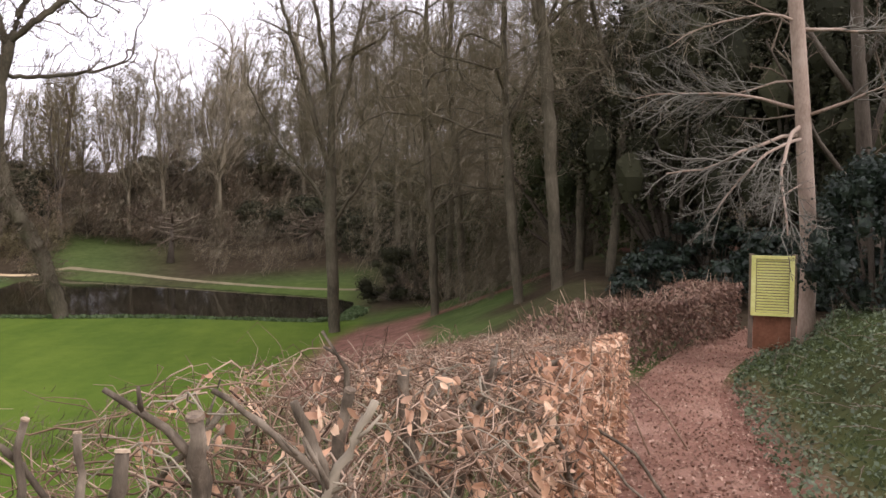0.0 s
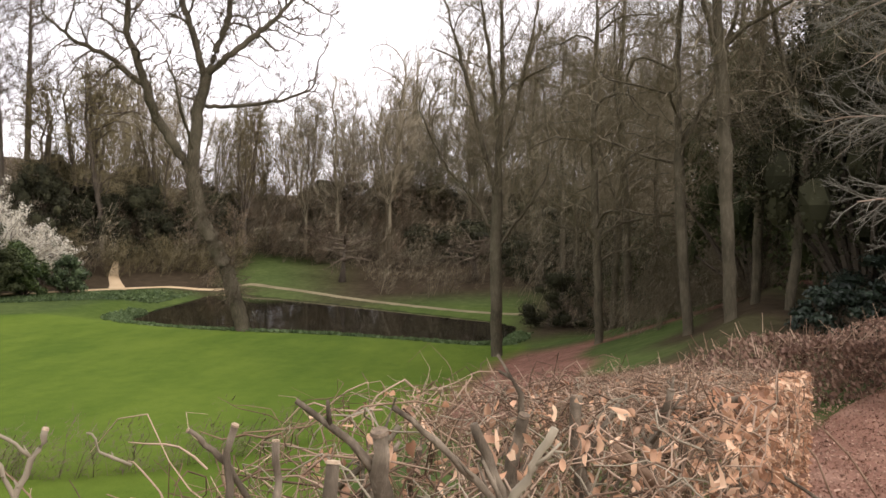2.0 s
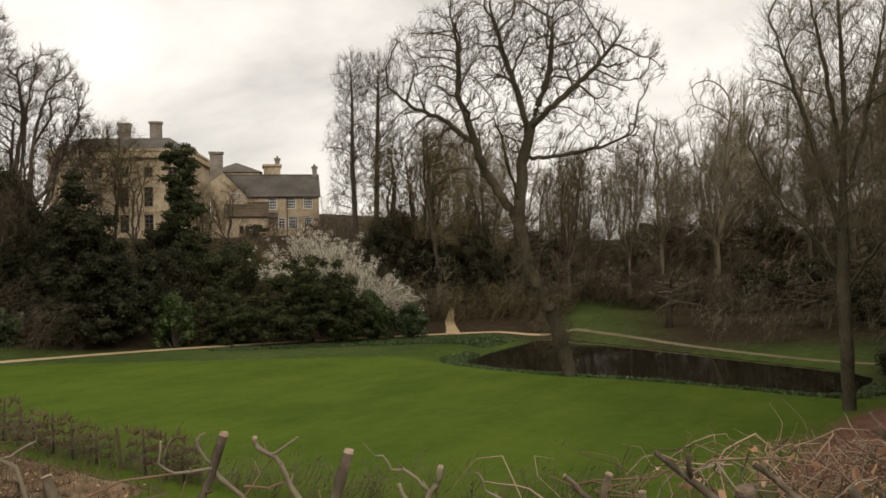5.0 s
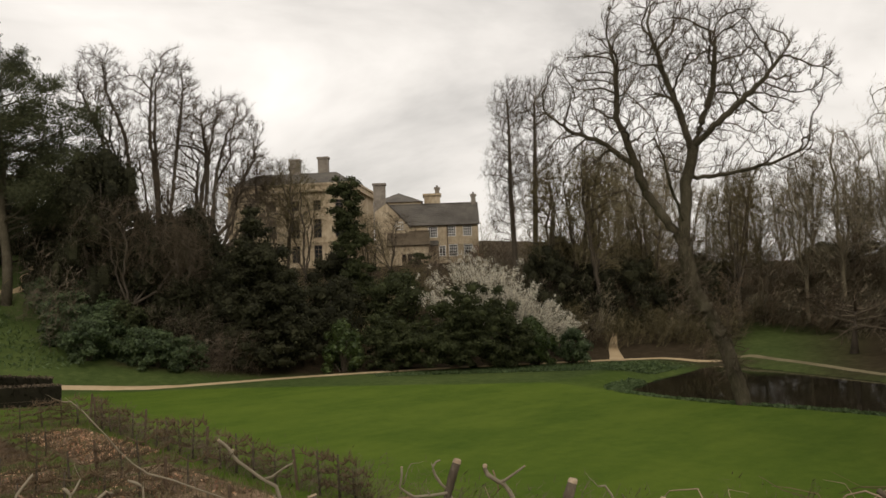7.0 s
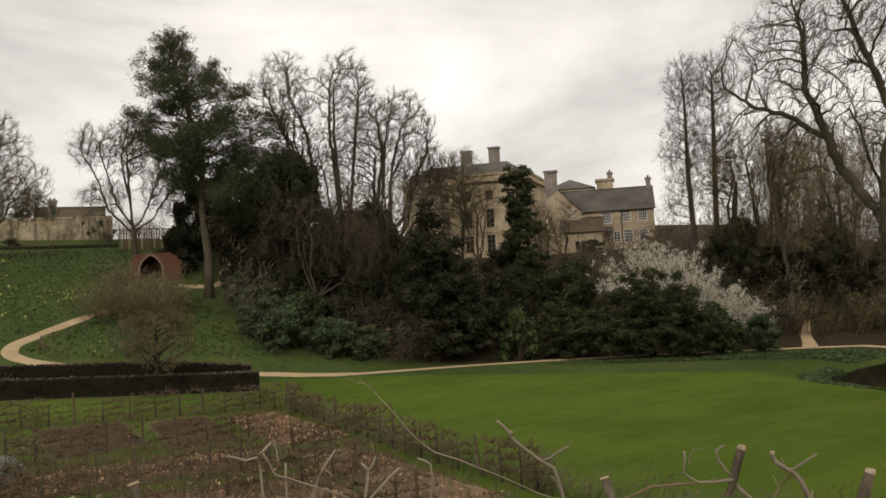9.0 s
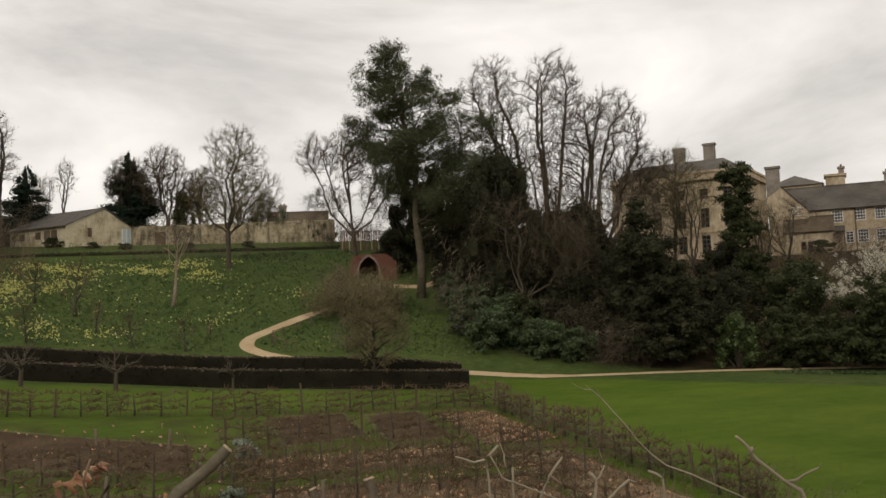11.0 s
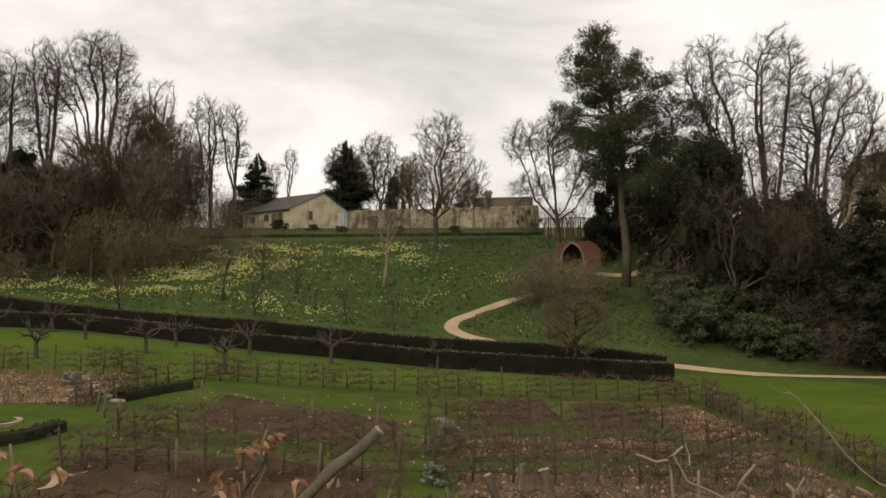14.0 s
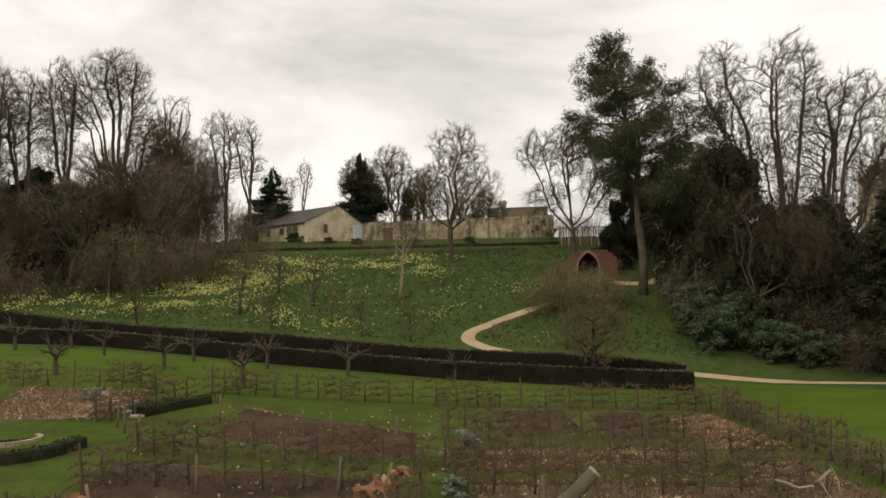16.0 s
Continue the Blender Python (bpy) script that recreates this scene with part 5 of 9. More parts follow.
def build_beech_hedge():
    r = random.Random(90)
    nr = np.random.default_rng(90)
    e = base("beech_hedge", -0.3, 3.0, 0, 0, "freshly cut beech hedge holding dry copper leaves", "hedge")
    e.matrix_world = Matrix.Identity(4)
    g = Geo()
    hedge_twigs(r, 4000, 1.35, 7.8, g, 0.34, over=0.05)
    hedge_twigs(r, 300, 1.3, 6.5, g, 0.32, low=0.8, over=0.16)
    hedge_twigs(r, 480, -2.2, 1.4, g, 0.3, depth=1.1, low=0.35, over=0.05)
    tagged(part("brushwood", g, HEDGE_TWIG, e, "tangled red-brown twigs", smooth=True), kind="stuff")
    g = Geo()
    hedge_twigs(r, 520, 1.4, 7.6, g, 0.3, low=0.5, over=0.06)
    tagged(part("pale_brushwood", g, TWIG_PALE, e, "pale lichened twigs", smooth=True), kind="stuff")
    # heavy stems cut off at hedge height
    k = 0
    for y in np.arange(1.6, 7.6, 0.3):
        y = y + r.uniform(-0.1, 0.1)
        x = hedge_x(y) - r.uniform(0.1, 1.1)
        z = hedge_top(y) + r.uniform(-0.16, 0.05 if y > 1.2 else -0.06)
        a, b = r.gauss(0, 0.22), r.gauss(0, 0.22)
        stick(e, (x, y, z), (x + a, y + b, z - 0.4), r.choice((0.0035, 0.0045, 0.006, 0.009)), 5, r.random() < 0.45, 200 + k, mat=r.choice((STEM, STEM, HEDGE_TWIG, TWIG_PALE)))
        k += 1
    # heavier dark wood in the body of the hedge
    for k in range(34):
        y = r.uniform(1.25, 3.6)
        x = hedge_x(y) - r.uniform(0.06, 1.0)
        z = hedge_top(y) + r.uniform(-0.2, 0.04)
        stick(e, (x, y, z), (x + r.gauss(0, 0.22), y + r.gauss(0, 0.22), z - r.uniform(0.25, 0.5)), r.choice((0.007, 0.01, 0.014, 0.019)), 4, r.random() < 0.25, 700 + k, mat=r.choice((STEM, STEM, BARK_NEAR, HEDGE_TWIG)))
    # stems that stand up clear of the hedge
    stick(e, (-0.364, 1.196, 1.290), (-0.385, 1.19, 0.95), 0.022, 1, True, 1)
    stick(e, (-0.220, 0.558, 1.442), (-0.262, 0.54, 1.18), 0.0082, 1, True, 2)
    stick(e, (-0.430, 0.958, 1.337), (-0.424, 0.96, 1.05), 0.0078, 0, True, 3)
    stick(e, (-0.404, 0.789, 1.400), (-0.408, 0.786, 1.10), 0.0065, 1, True, 4)
    stick(e, (-0.451, 0.778, 1.395), (-0.409, 0.797, 1.345), 0.0042, 0, True, 5)
    stick(e, (-0.234, 1.279, 1.290), (-0.17, 1.29, 1.05), 0.013, 1, False, 6)
    stick(e, (-0.108, 1.296, 1.286), (-0.20, 1.285, 1.10), 0.011, 2, False, 7, mat=TWIG_PALE)
    stick(e, (-0.408, 1.443, 1.269), (-0.20, 1.485, 1.06), 0.009, 2, False, 8)
    stick(e, (-0.111, 2.297, 1.12), (-0.055, 2.30, 0.75), 0.028, 1, True, 9)
    stick(e, (-0.204, 1.788, 1.184), (-0.25, 1.784, 0.85), 0.021, 2, True, 10)
    stick(e, (0.16, 2.55, 1.10), (0.06, 2.6, 0.7), 0.018, 2, True, 11)
    stick(e, (-0.759, 0.376, 1.448), (-0.745, 0.39, 1.2), 0.0072, 0, True, 23)
    stick(e, (-0.607, -0.185, 1.578), (-0.6046, -0.2644, 1.5211), 0.0043, 1, True, 24, mat=BARK_NEAR)
    stick(e, (-0.983, -0.019, 1.474), (-0.95, 0.03, 1.28), 0.0085, 0, True, 25)
    stick(e, (-1.018, -0.068, 1.463), (-1.0, -0.03, 1.3), 0.006, 0, True, 26)
    stick(e, (-0.777, -0.258, 1.552), (-0.775, -0.27, 1.4), 0.0013, 2, False, 30, mat=HEDGE_TWIG)
    stick(e, (-0.784, -0.43, 1.545), (-0.78, -0.41, 1.4), 0.0014, 2, False, 31, mat=HEDGE_TWIG)
    # branching twigs of last year, some snapped or cut
    branched_twig(e, ((-0.777, 0.492, 1.092), (-0.763, 0.509, 1.312), (-0.747, 0.529, 1.377), (-0.741, 0.535, 1.398), (-0.728, 0.551, 1.455)), 0.0048, 0.0042, 1, STEM)
    branched_twig(e, ((-0.647, 0.638, 1.096), (-0.673, 0.610, 1.316), (-0.704, 0.577, 1.369), (-0.717, 0.563, 1.391), (-0.731, 0.547, 1.411), (-0.735, 0.542, 1.425)), 0.0036, 0.0022, 0, TWIG_PALE)
    branched_twig(e, ((-0.735, 0.542, 1.425), (-0.744, 0.532, 1.442), (-0.745, 0.531, 1.452), (-0.740, 0.537, 1.458)), 0.0017, 0.0009, 0, TWIG_PALE)
    branched_twig(e, ((-0.622, 0.656, 1.083), (-0.644, 0.636, 1.303), (-0.669, 0.612, 1.364), (-0.682, 0.599, 1.398), (-0.688, 0.593, 1.419), (-0.698, 0.583, 1.432), (-0.705, 0.575, 1.440), (-0.707, 0.574, 1.449)), 0.0040, 0.0026, 1, TWIG_PALE)
    branched_twig(e, ((-0.698, 0.583, 1.432), (-0.692, 0.589, 1.432), (-0.676, 0.605, 1.447)), 0.0018, 0.0011, 1, TWIG_PALE)
    branched_twig(e, ((-0.772, 0.503, 1.104), (-0.747, 0.530, 1.324), (-0.719, 0.561, 1.380), (-0.709, 0.571, 1.399), (-0.697, 0.584, 1.422), (-0.701, 0.580, 1.444)), 0.0013, 0.0008, 0, HEDGE_TWIG)
    branched_twig(e, ((-0.715, 0.565, 1.400), (-0.698, 0.583, 1.396), (-0.684, 0.597, 1.401)), 0.0014, 0.0010, 0, HEDGE_TWIG)
    branched_twig(e, ((-0.731, 0.537, 1.423), (-0.754, 0.509, 1.421), (-0.764, 0.497, 1.432), (-0.762, 0.499, 1.454)), 0.0017, 0.0012, 1, TWIG_PALE)
    branched_twig(e, ((-0.762, 0.500, 1.435), (-0.759, 0.503, 1.446), (-0.756, 0.508, 1.457)), 0.0009, 0.0006, 0, TWIG_PALE)
    branched_twig(e, ((-0.754, 0.509, 1.421), (-0.784, 0.469, 1.419), (-0.805, 0.438, 1.405), (-0.812, 0.426, 1.400)), 0.0013, 0.0011, 0, HEDGE_TWIG)
    branched_twig(e, ((-0.684, 0.615, 1.071), (-0.672, 0.625, 1.291), (-0.659, 0.637, 1.358), (-0.652, 0.643, 1.393), (-0.644, 0.650, 1.426)), 0.0070, 0.0058, 1, STEM)
    branched_twig(e, ((-0.632, 0.677, 1.064), (-0.613, 0.691, 1.284), (-0.592, 0.706, 1.348), (-0.582, 0.712, 1.375), (-0.573, 0.719, 1.390), (-0.572, 0.720, 1.403)), 0.0042, 0.0030, 1, TWIG_PALE)
    branched_twig(e, ((-0.584, 0.712, 1.378), (-0.593, 0.705, 1.391), (-0.606, 0.696, 1.402), (-0.616, 0.688, 1.402), (-0.623, 0.682, 1.418), (-0.629, 0.678, 1.417)), 0.0020, 0.0010, 0, TWIG_PALE)
    branched_twig(e, ((-0.565, 0.725, 1.062), (-0.580, 0.714, 1.282), (-0.598, 0.701, 1.349), (-0.604, 0.697, 1.370), (-0.609, 0.693, 1.385)), 0.0030, 0.0022, 1, TWIG_PALE)
    branched_twig(e, ((-0.504, 0.761, 1.360), (-0.531, 0.746, 1.376), (-0.533, 0.744, 1.389), (-0.541, 0.740, 1.396)), 0.0018, 0.0010, 0, TWIG_PALE)
    branched_twig(e, ((-0.689, 0.576, 1.090), (-0.702, 0.562, 1.310), (-0.717, 0.545, 1.377), (-0.718, 0.543, 1.382)), 0.0045, 0.0045, 1, STEM)
    branched_twig(e, ((-0.996, 0.124, 1.153), (-0.997, 0.120, 1.373), (-0.999, 0.115, 1.443), (-1.000, 0.112, 1.478), (-0.996, 0.125, 1.490)), 0.0022, 0.0013, 1, TWIG_PALE)
    branched_twig(e, ((-1.000, 0.112, 1.476), (-1.003, 0.100, 1.474), (-1.008, 0.081, 1.481)), 0.0014, 0.0010, 0, TWIG_PALE)
    branched_twig(e, ((-0.992, 0.137, 1.149), (-0.992, 0.138, 1.369), (-0.992, 0.139, 1.439), (-0.991, 0.139, 1.467)), 0.0018, 0.0013, 0, TWIG_PALE)
    branched_twig(e, ((-0.956, 0.253, 1.203), (-0.972, 0.201, 1.423), (-0.991, 0.139, 1.452), (-0.995, 0.128, 1.457), (-0.998, 0.117, 1.480)), 0.0013, 0.0008, 0, TWIG_PALE)
    branched_twig(e, ((-0.993, 0.133, 1.465), (-0.994, 0.131, 1.481)), 0.0012, 0.0008, 0, TWIG_PALE)
    branched_twig(e, ((-1.011, 0.124, 1.151), (-1.002, 0.146, 1.371), (-0.993, 0.173, 1.435), (-0.990, 0.181, 1.454), (-0.985, 0.195, 1.473)), 0.0022, 0.0013, 0, TWIG_PALE)
    branched_twig(e, ((-0.989, 0.182, 1.454), (-0.985, 0.193, 1.444)), 0.0012, 0.0008, 0, HEDGE_TWIG)
    branched_twig(e, ((-0.980, 0.207, 1.135), (-0.977, 0.215, 1.355), (-0.973, 0.224, 1.425), (-0.972, 0.227, 1.448), (-0.974, 0.221, 1.455)), 0.0024, 0.0016, 1, TWIG_PALE)
    branched_twig(e, ((-0.972, 0.227, 1.447), (-0.968, 0.236, 1.463)), 0.0014, 0.0009, 0, TWIG_PALE)
    branched_twig(e, ((-1.005, 0.155, 1.164), (-0.986, 0.195, 1.384), (-0.965, 0.242, 1.431), (-0.957, 0.258, 1.447)), 0.0018, 0.0016, 1, TWIG_PALE)
    branched_twig(e, ((-0.949, 0.290, 1.125), (-0.948, 0.291, 1.345), (-0.947, 0.292, 1.415), (-0.947, 0.293, 1.447), (-0.954, 0.280, 1.455)), 0.0022, 0.0013, 0, TWIG_PALE)
    branched_twig(e, ((-0.800, 0.527, 1.137), (-0.831, 0.483, 1.357), (-0.867, 0.431, 1.388), (-0.901, 0.383, 1.416), (-0.926, 0.344, 1.438), (-0.950, 0.301, 1.459), (-0.963, 0.275, 1.486), (-0.975, 0.249, 1.523), (-0.982, 0.233, 1.542), (-0.985, 0.225, 1.543)), 0.0013, 0.0006, 0, TWIG_PALE)
    branched_twig(e, ((-0.859, 0.453, 1.112), (-0.868, 0.441, 1.332), (-0.879, 0.426, 1.399), (-0.884, 0.419, 1.432), (-0.902, 0.392, 1.456), (-0.910, 0.380, 1.470), (-0.913, 0.376, 1.479), (-0.918, 0.368, 1.488)), 0.0036, 0.0016, 1, TWIG_PALE)
    branched_twig(e, ((-0.891, 0.409, 1.441), (-0.882, 0.421, 1.448), (-0.873, 0.434, 1.456)), 0.0015, 0.0009, 1, TWIG_PALE)
    branched_twig(e, ((-0.912, 0.378, 1.468), (-0.910, 0.381, 1.476)), 0.0015, 0.0012, 1, TWIG_PALE)
    # thin shoots that rise beside the viewer
    for k in range(26):
        y = r.uniform(-0.75, 1.15)
        x = hedge_x(y) - r.uniform(0.42, 1.05)
        z = 1.20 + 0.23 * r.random()
        d = Vector((r.gauss(0, 0.5), r.gauss(0, 0.5), r.uniform(0.25, 1.0))).normalized() * r.uniform(0.12, 0.26)
        foot = Vector((x, y, z)) - d
        stick(e, (x, y, z), foot, r.choice((0.0016, 0.0022, 0.003)), 4, False, 500 + k, "thin_shoot", r.choice((TWIG_PALE, HEDGE_TWIG, HEDGE_TWIG)))
    # leaves: thick on the path side, thinner over the top
    n = 5200
    y = 2.5 + 5.3 * nr.random(n) ** 0.85
    top = np.array([hedge_top(v) for v in y])
    low = np.array([path_z(v) for v in y])
    z = low + 0.06 + (top - low) * nr.random(n) ** 0.8
    x = hedge_x(y) + 0.02 - np.abs(nr.normal(size=n)) * 0.11
    out = np.tile(np.array([[0.95, -0.3, 0.0]]), (n, 1))
    v1, q1 = dry_leaves(nr, np.stack([x, y, z], 1), out, 0.052, 1.3)
    n = 2000
    y2 = 1.8 + 6.0 * nr.random(n)
    x2 = hedge_x(y2) - 1.15 * nr.random(n) ** (2.2 - 0.2 * y2)
    z2 = np.array([hedge_top(v) for v in y2]) + 0.03 - np.abs(nr.normal(size=n)) * 0.2
    v2, q2 = dry_leaves(nr, np.stack([x2, y2, z2], 1), nr.normal(size=(n, 3)) * 0.6, 0.04, 1.8)
    # a few bright leaves on the sprigs beside the viewer
    spots = [(-0.792, -0.275, 1.534), (-0.793, -0.266, 1.541), (-0.794, -0.257, 1.543), (-0.794, -0.251, 1.540), (-0.789, -0.292, 1.517), (-0.790, -0.288, 1.512), (-0.751, -0.426, 1.545), (-0.756, -0.415, 1.536), (-0.763, -0.396, 1.53), (-0.797, -0.214, 1.516), (-0.796, -0.235, 1.512)]
    sprigs = np.repeat(np.array(spots), 4, 0) + nr.normal(size=(4 * len(spots), 3)) * 0.0028
    v3, q3 = dry_leaves(nr, sprigs, nr.normal(size=(len(sprigs), 3)), 0.0105, 2.6)
    spots = [(-0.36, 1.33, 1.27), (-0.1, 1.6, 1.22), (-0.19, 1.62, 1.2), (-0.05, 1.72, 1.17), (-0.24, 1.42, 1.2)]
    sprigs = np.repeat(np.array(spots), 7, 0) + nr.normal(size=(7 * len(spots), 3)) * 0.035
    v4, q4 = dry_leaves(nr, sprigs, nr.normal(size=(len(sprigs), 3)), 0.032, 1.3)
    v3, q3 = np.concatenate([v3, v4]), np.concatenate([q3, q4 + len(v3)])
    v = np.concatenate([v1, v2, v3])
    q = np.concatenate([q1, q2 + len(v1), q3 + len(v1) + len(v2)])
    tagged(child("dry_leaves", mesh_np("dry_leaves", v, q, BEECH, True), e, "curled copper beech leaves"), kind="stuff")


build_beech_hedge()


def build_far_hedge():
    """The next length of hedge, across the bend of the path."""
    nr = np.random.default_rng(91)
    r = random.Random(91)
    e = base("beech_hedge", 0, 0, 0, 0, "clipped beech hedge along the path bend, leaves darkened for its shaded face", "hedge")
    e.matrix_world = Matrix.Identity(4)
    line = [(1.55, 9.3), (1.95, 10.6), (2.7, 11.5), (3.6, 12.5), (4.5, 13.4), (5.2, 14.4)]
    pts = smooth_line(line, 0.15)
    g = Geo()
    P, O = [], []
    for k in range(5000):
        i = int(r.random() * (len(pts) - 1))
        p = pts[i]
        t = (pts[i + 1] - pts[i]).normalized()
        side = Vector((t.y, -t.x, 0))
        on_top = r.random() < 0.35
        u = r.uniform(-0.95, 0) if on_top else -abs(r.gauss(0, 0.1))
        z0 = path_z(p.y)
        h = 0.88 + 0.06 * math.sin(p.x * 3)
        z = z0 + (h - abs(r.gauss(0, 0.07)) if on_top else 0.05 + (h - 0.05) * r.random() ** 0.8)
        q = p + side * u
        P.append((q.x, q.y, z))
        O.append(tuple(side))
        if k % 4 == 0:
            d = Vector((r.gauss(0, 0.6), r.gauss(0, 0.6), r.gauss(0.4, 0.5))).normalized() * r.uniform(0.15, 0.4)
            b = Vector((q.x, q.y, z - 0.1)) - side * 0.1
            g.tube([b, b + d * 0.6, b + d], [0.006, 0.005, 0.003], 3, cap=False)
    # leaf colour is darkened here for the hedge's shaded face
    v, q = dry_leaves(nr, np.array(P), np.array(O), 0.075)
    tagged(child("dry_leaves", mesh_np("dry_leaves", v, q, BEECH_SHADED, True), e, "brown beech leaves with shade put into their colour"), kind="stuff")
    tagged(part("brushwood", g, HEDGE_TWIG, e), kind="stuff")


build_far_hedge()


# ---- the yellow notice board ----
def build_board():
    x, y = 5.08, 12.75
    e = base("notice_board", x, y, gz(x, y), -21, "yellow slatted notice board on posts over a rusty panel", "sign")
    w, h0, h1 = 0.62, 0.57, 1.46
    for sx in (-1, 1):
        g = Geo()
        g.box(sx * w / 2 - 0.035, sx * w / 2 + 0.035, -0.035, 0.035, -0.3, 1.5)
        part("post", g, POST_WOOD, e)
    g = Geo()
    g.box(-w / 2 + 0.04, w / 2 - 0.04, -0.02, 0.02, 0.0, h0 - 0.03)
    part("lower_panel", g, BROWN_PANEL, e, "rusty brown lower panel")
    g = Geo()
    g.box(-w / 2 + 0.03, w / 2 - 0.03, -0.05, -0.03, h0, h1)
    back = part("board", g, POST_WOOD, e, "wooden backing board")
    for i in range(19):
        g = Geo()
        z = h0 + 0.05 + i * (h1 - h0 - 0.1) / 18
        g.box(-w / 2 + 0.08, w / 2 - 0.08, -0.064, -0.05, z - 0.019, z + 0.011)
        part("slat", g, YELLOW_BOARD, back)
    for a, b, c, d in ((-w / 2, w / 2, h1 - 0.03, h1 + 0.02), (-w / 2, w / 2, h0 - 0.02, h0 + 0.025), (-w / 2, -w / 2 + 0.07, h0, h1), (w / 2 - 0.07, w / 2, h0, h1)):
        g = Geo()
        g.box(a, b, -0.085, -0.052, c, d)
        part("frame_strip", g, YELLOW_BOARD, back, "raised yellow frame")


build_board()


# ---- young pale-barked tree by the board, its low branches lit ----
def build_sign_tree():
    r = random.Random(17)
    geo, fine = Geo(), Geo()
    trunk = [Vector(q) for q in ((0.1, 0, -0.3), (0.08, 0, 0.5), (0.1, 0, 1.3), (0.03, 0, 2.2), (-0.05, 0, 3.3), (-0.16, 0, 4.5), (-0.3, 0, 5.8), (-0.35, 0.1, 7.5))]
    geo.tube(trunk, [0.15, 0.115, 0.112, 0.115, 0.105, 0.1, 0.09, 0.06], 10)
    s = dict(BROAD)
    s.update(count=(9, 14, 8, 4), angle=(45, 30, 33, 36), wander=(0.05, 0.16, 0.2, 0.25, 0.25), up=(0, -0.09, -0.03, 0.02, 0.03), ratio=(0.5, 0.55, 0.45, 0.5), thin=0.0035, near=1, tip=(0.3, 0.3, 0.4, 0.5), seg=(0.5, 0.3, 0.25, 0.2, 0.15), thick_ratio=(0.4, 0.4, 0.48, 0.55))
    for z, d, l, rad in ((2.95, (-0.95, -0.1, -0.12), 2.2, 0.034), (3.1, (-0.9, -0.4, 0.0), 2.3, 0.034), (3.3, (-0.85, 0.25, 0.05), 2.3, 0.03), (3.2, (0.8, -0.3, 0.2), 1.7, 0.03), (3.7, (-0.9, 0.1, 0.0), 1.6, 0.02), (4.4, (0.9, 0.1, 0.2), 2.0, 0.03),
                         (4.5, (-0.9, -0.3, 0.05), 2.0, 0.022), (2.3, (-0.7, -0.4, -0.1), 1.0, 0.014), (5.4, (0.5, -0.6, 0.4), 2.4, 0.03), (5.1, (-0.8, 0.2, 0.1), 2.4, 0.022), (2.9, (-0.75, -0.65, -0.2), 2.0, 0.028)):
        i = max(k for k in range(len(trunk)) if trunk[k].z <= z)
        p = trunk[i].lerp(trunk[i + 1], (z - trunk[i].z) / (trunk[i + 1].z - trunk[i].z))
        grow(r, geo, fine, p, Vector(d).normalized(), l, rad, 1, s)
    x, y = 5.05, 11.65
    e = base("young_tree", x, y, gz(x, y), 0, "slim pale-barked tree with lichened low branches", "tree")
    part("trunk", geo, BARK_PALE, e, "smooth pale pinkish trunk", smooth=True)
    part("crown", fine, LICHEN, e, "pale lichened twigs", smooth=True)


build_sign_tree()
bare_tree("leaning_tree", 19, 11, 0.17, "dark forked bare tree behind the holly", (7.6, 14.4), 0, dict(count=(9, 6, 5, 3), clear=0.1, angle=(35, 45, 45, 45), thin=0.006, near=1, trunk=0.9), (-0.12, 0.05), BARK, TWIG)

# evergreens that close the wood behind the board
bush("holly_bush", 51, (5.62, 10.7), (1.9, 1.7, 2.15), HOLLY, 7000, 0.075, "dense dark holly bush with glossy leaves", n=26, low=0.02)
for k, (x, y, w, h, n, lo) in enumerate(((7.0, 24.6, 7.0, 9.4, 10000, 0.3), (9.8, 22.5, 6.5, 10.0, 9000, 0.2), (11.8, 19.0, 6.0, 9.0, 7000, 0.12))):
    bush("canopy_yew", 160 + k, (x, y), (w, w, h), YEW, int(n * 2.6), 0.14, "tall dark yew spreading over the wood's edge", "tree", n=60, low=lo, group="canopy yews", core=0.5)
for k, (x, y, w, h, n) in enumerate(((8.5, 27.5, 8.0, 12.5, 9000), (12.0, 22.5, 7.0, 9.5, 7000), (5.6, 34.0, 7.0, 11.0, 6000), (15.0, 29.0, 8.0, 12.0, 6000), (11.0, 15.5, 5.0, 6.5, 5000), (2.5, 46.0, 7.0, 6.0, 4000), (9.5, 39.0, 8.0, 9.0, 5000))):
    bush("yew_tree", 130 + k, (x, y), (w, w, h), EVERGREEN, int(n * 1.4), 0.22, "dark evergreen yew filling the wood's edge", "tree", n=34, low=0.1, group="evergreens of the wood", core=0.42)
for k, (x, y, w, h) in enumerate(((6.8, 17.5, 3.0, 1.8), (9.2, 19.0, 4.0, 2.6), (4.9, 19.5, 2.2, 1.1), (7.5, 22.5, 4.0, 2.0))):
    bush("laurel_shrub", 150 + k, (x, y), (w, w, h), HOLLY, 2600, 0.13, "dark laurel undergrowth in the wood", n=16, low=0.02, group="undergrowth of the wood")


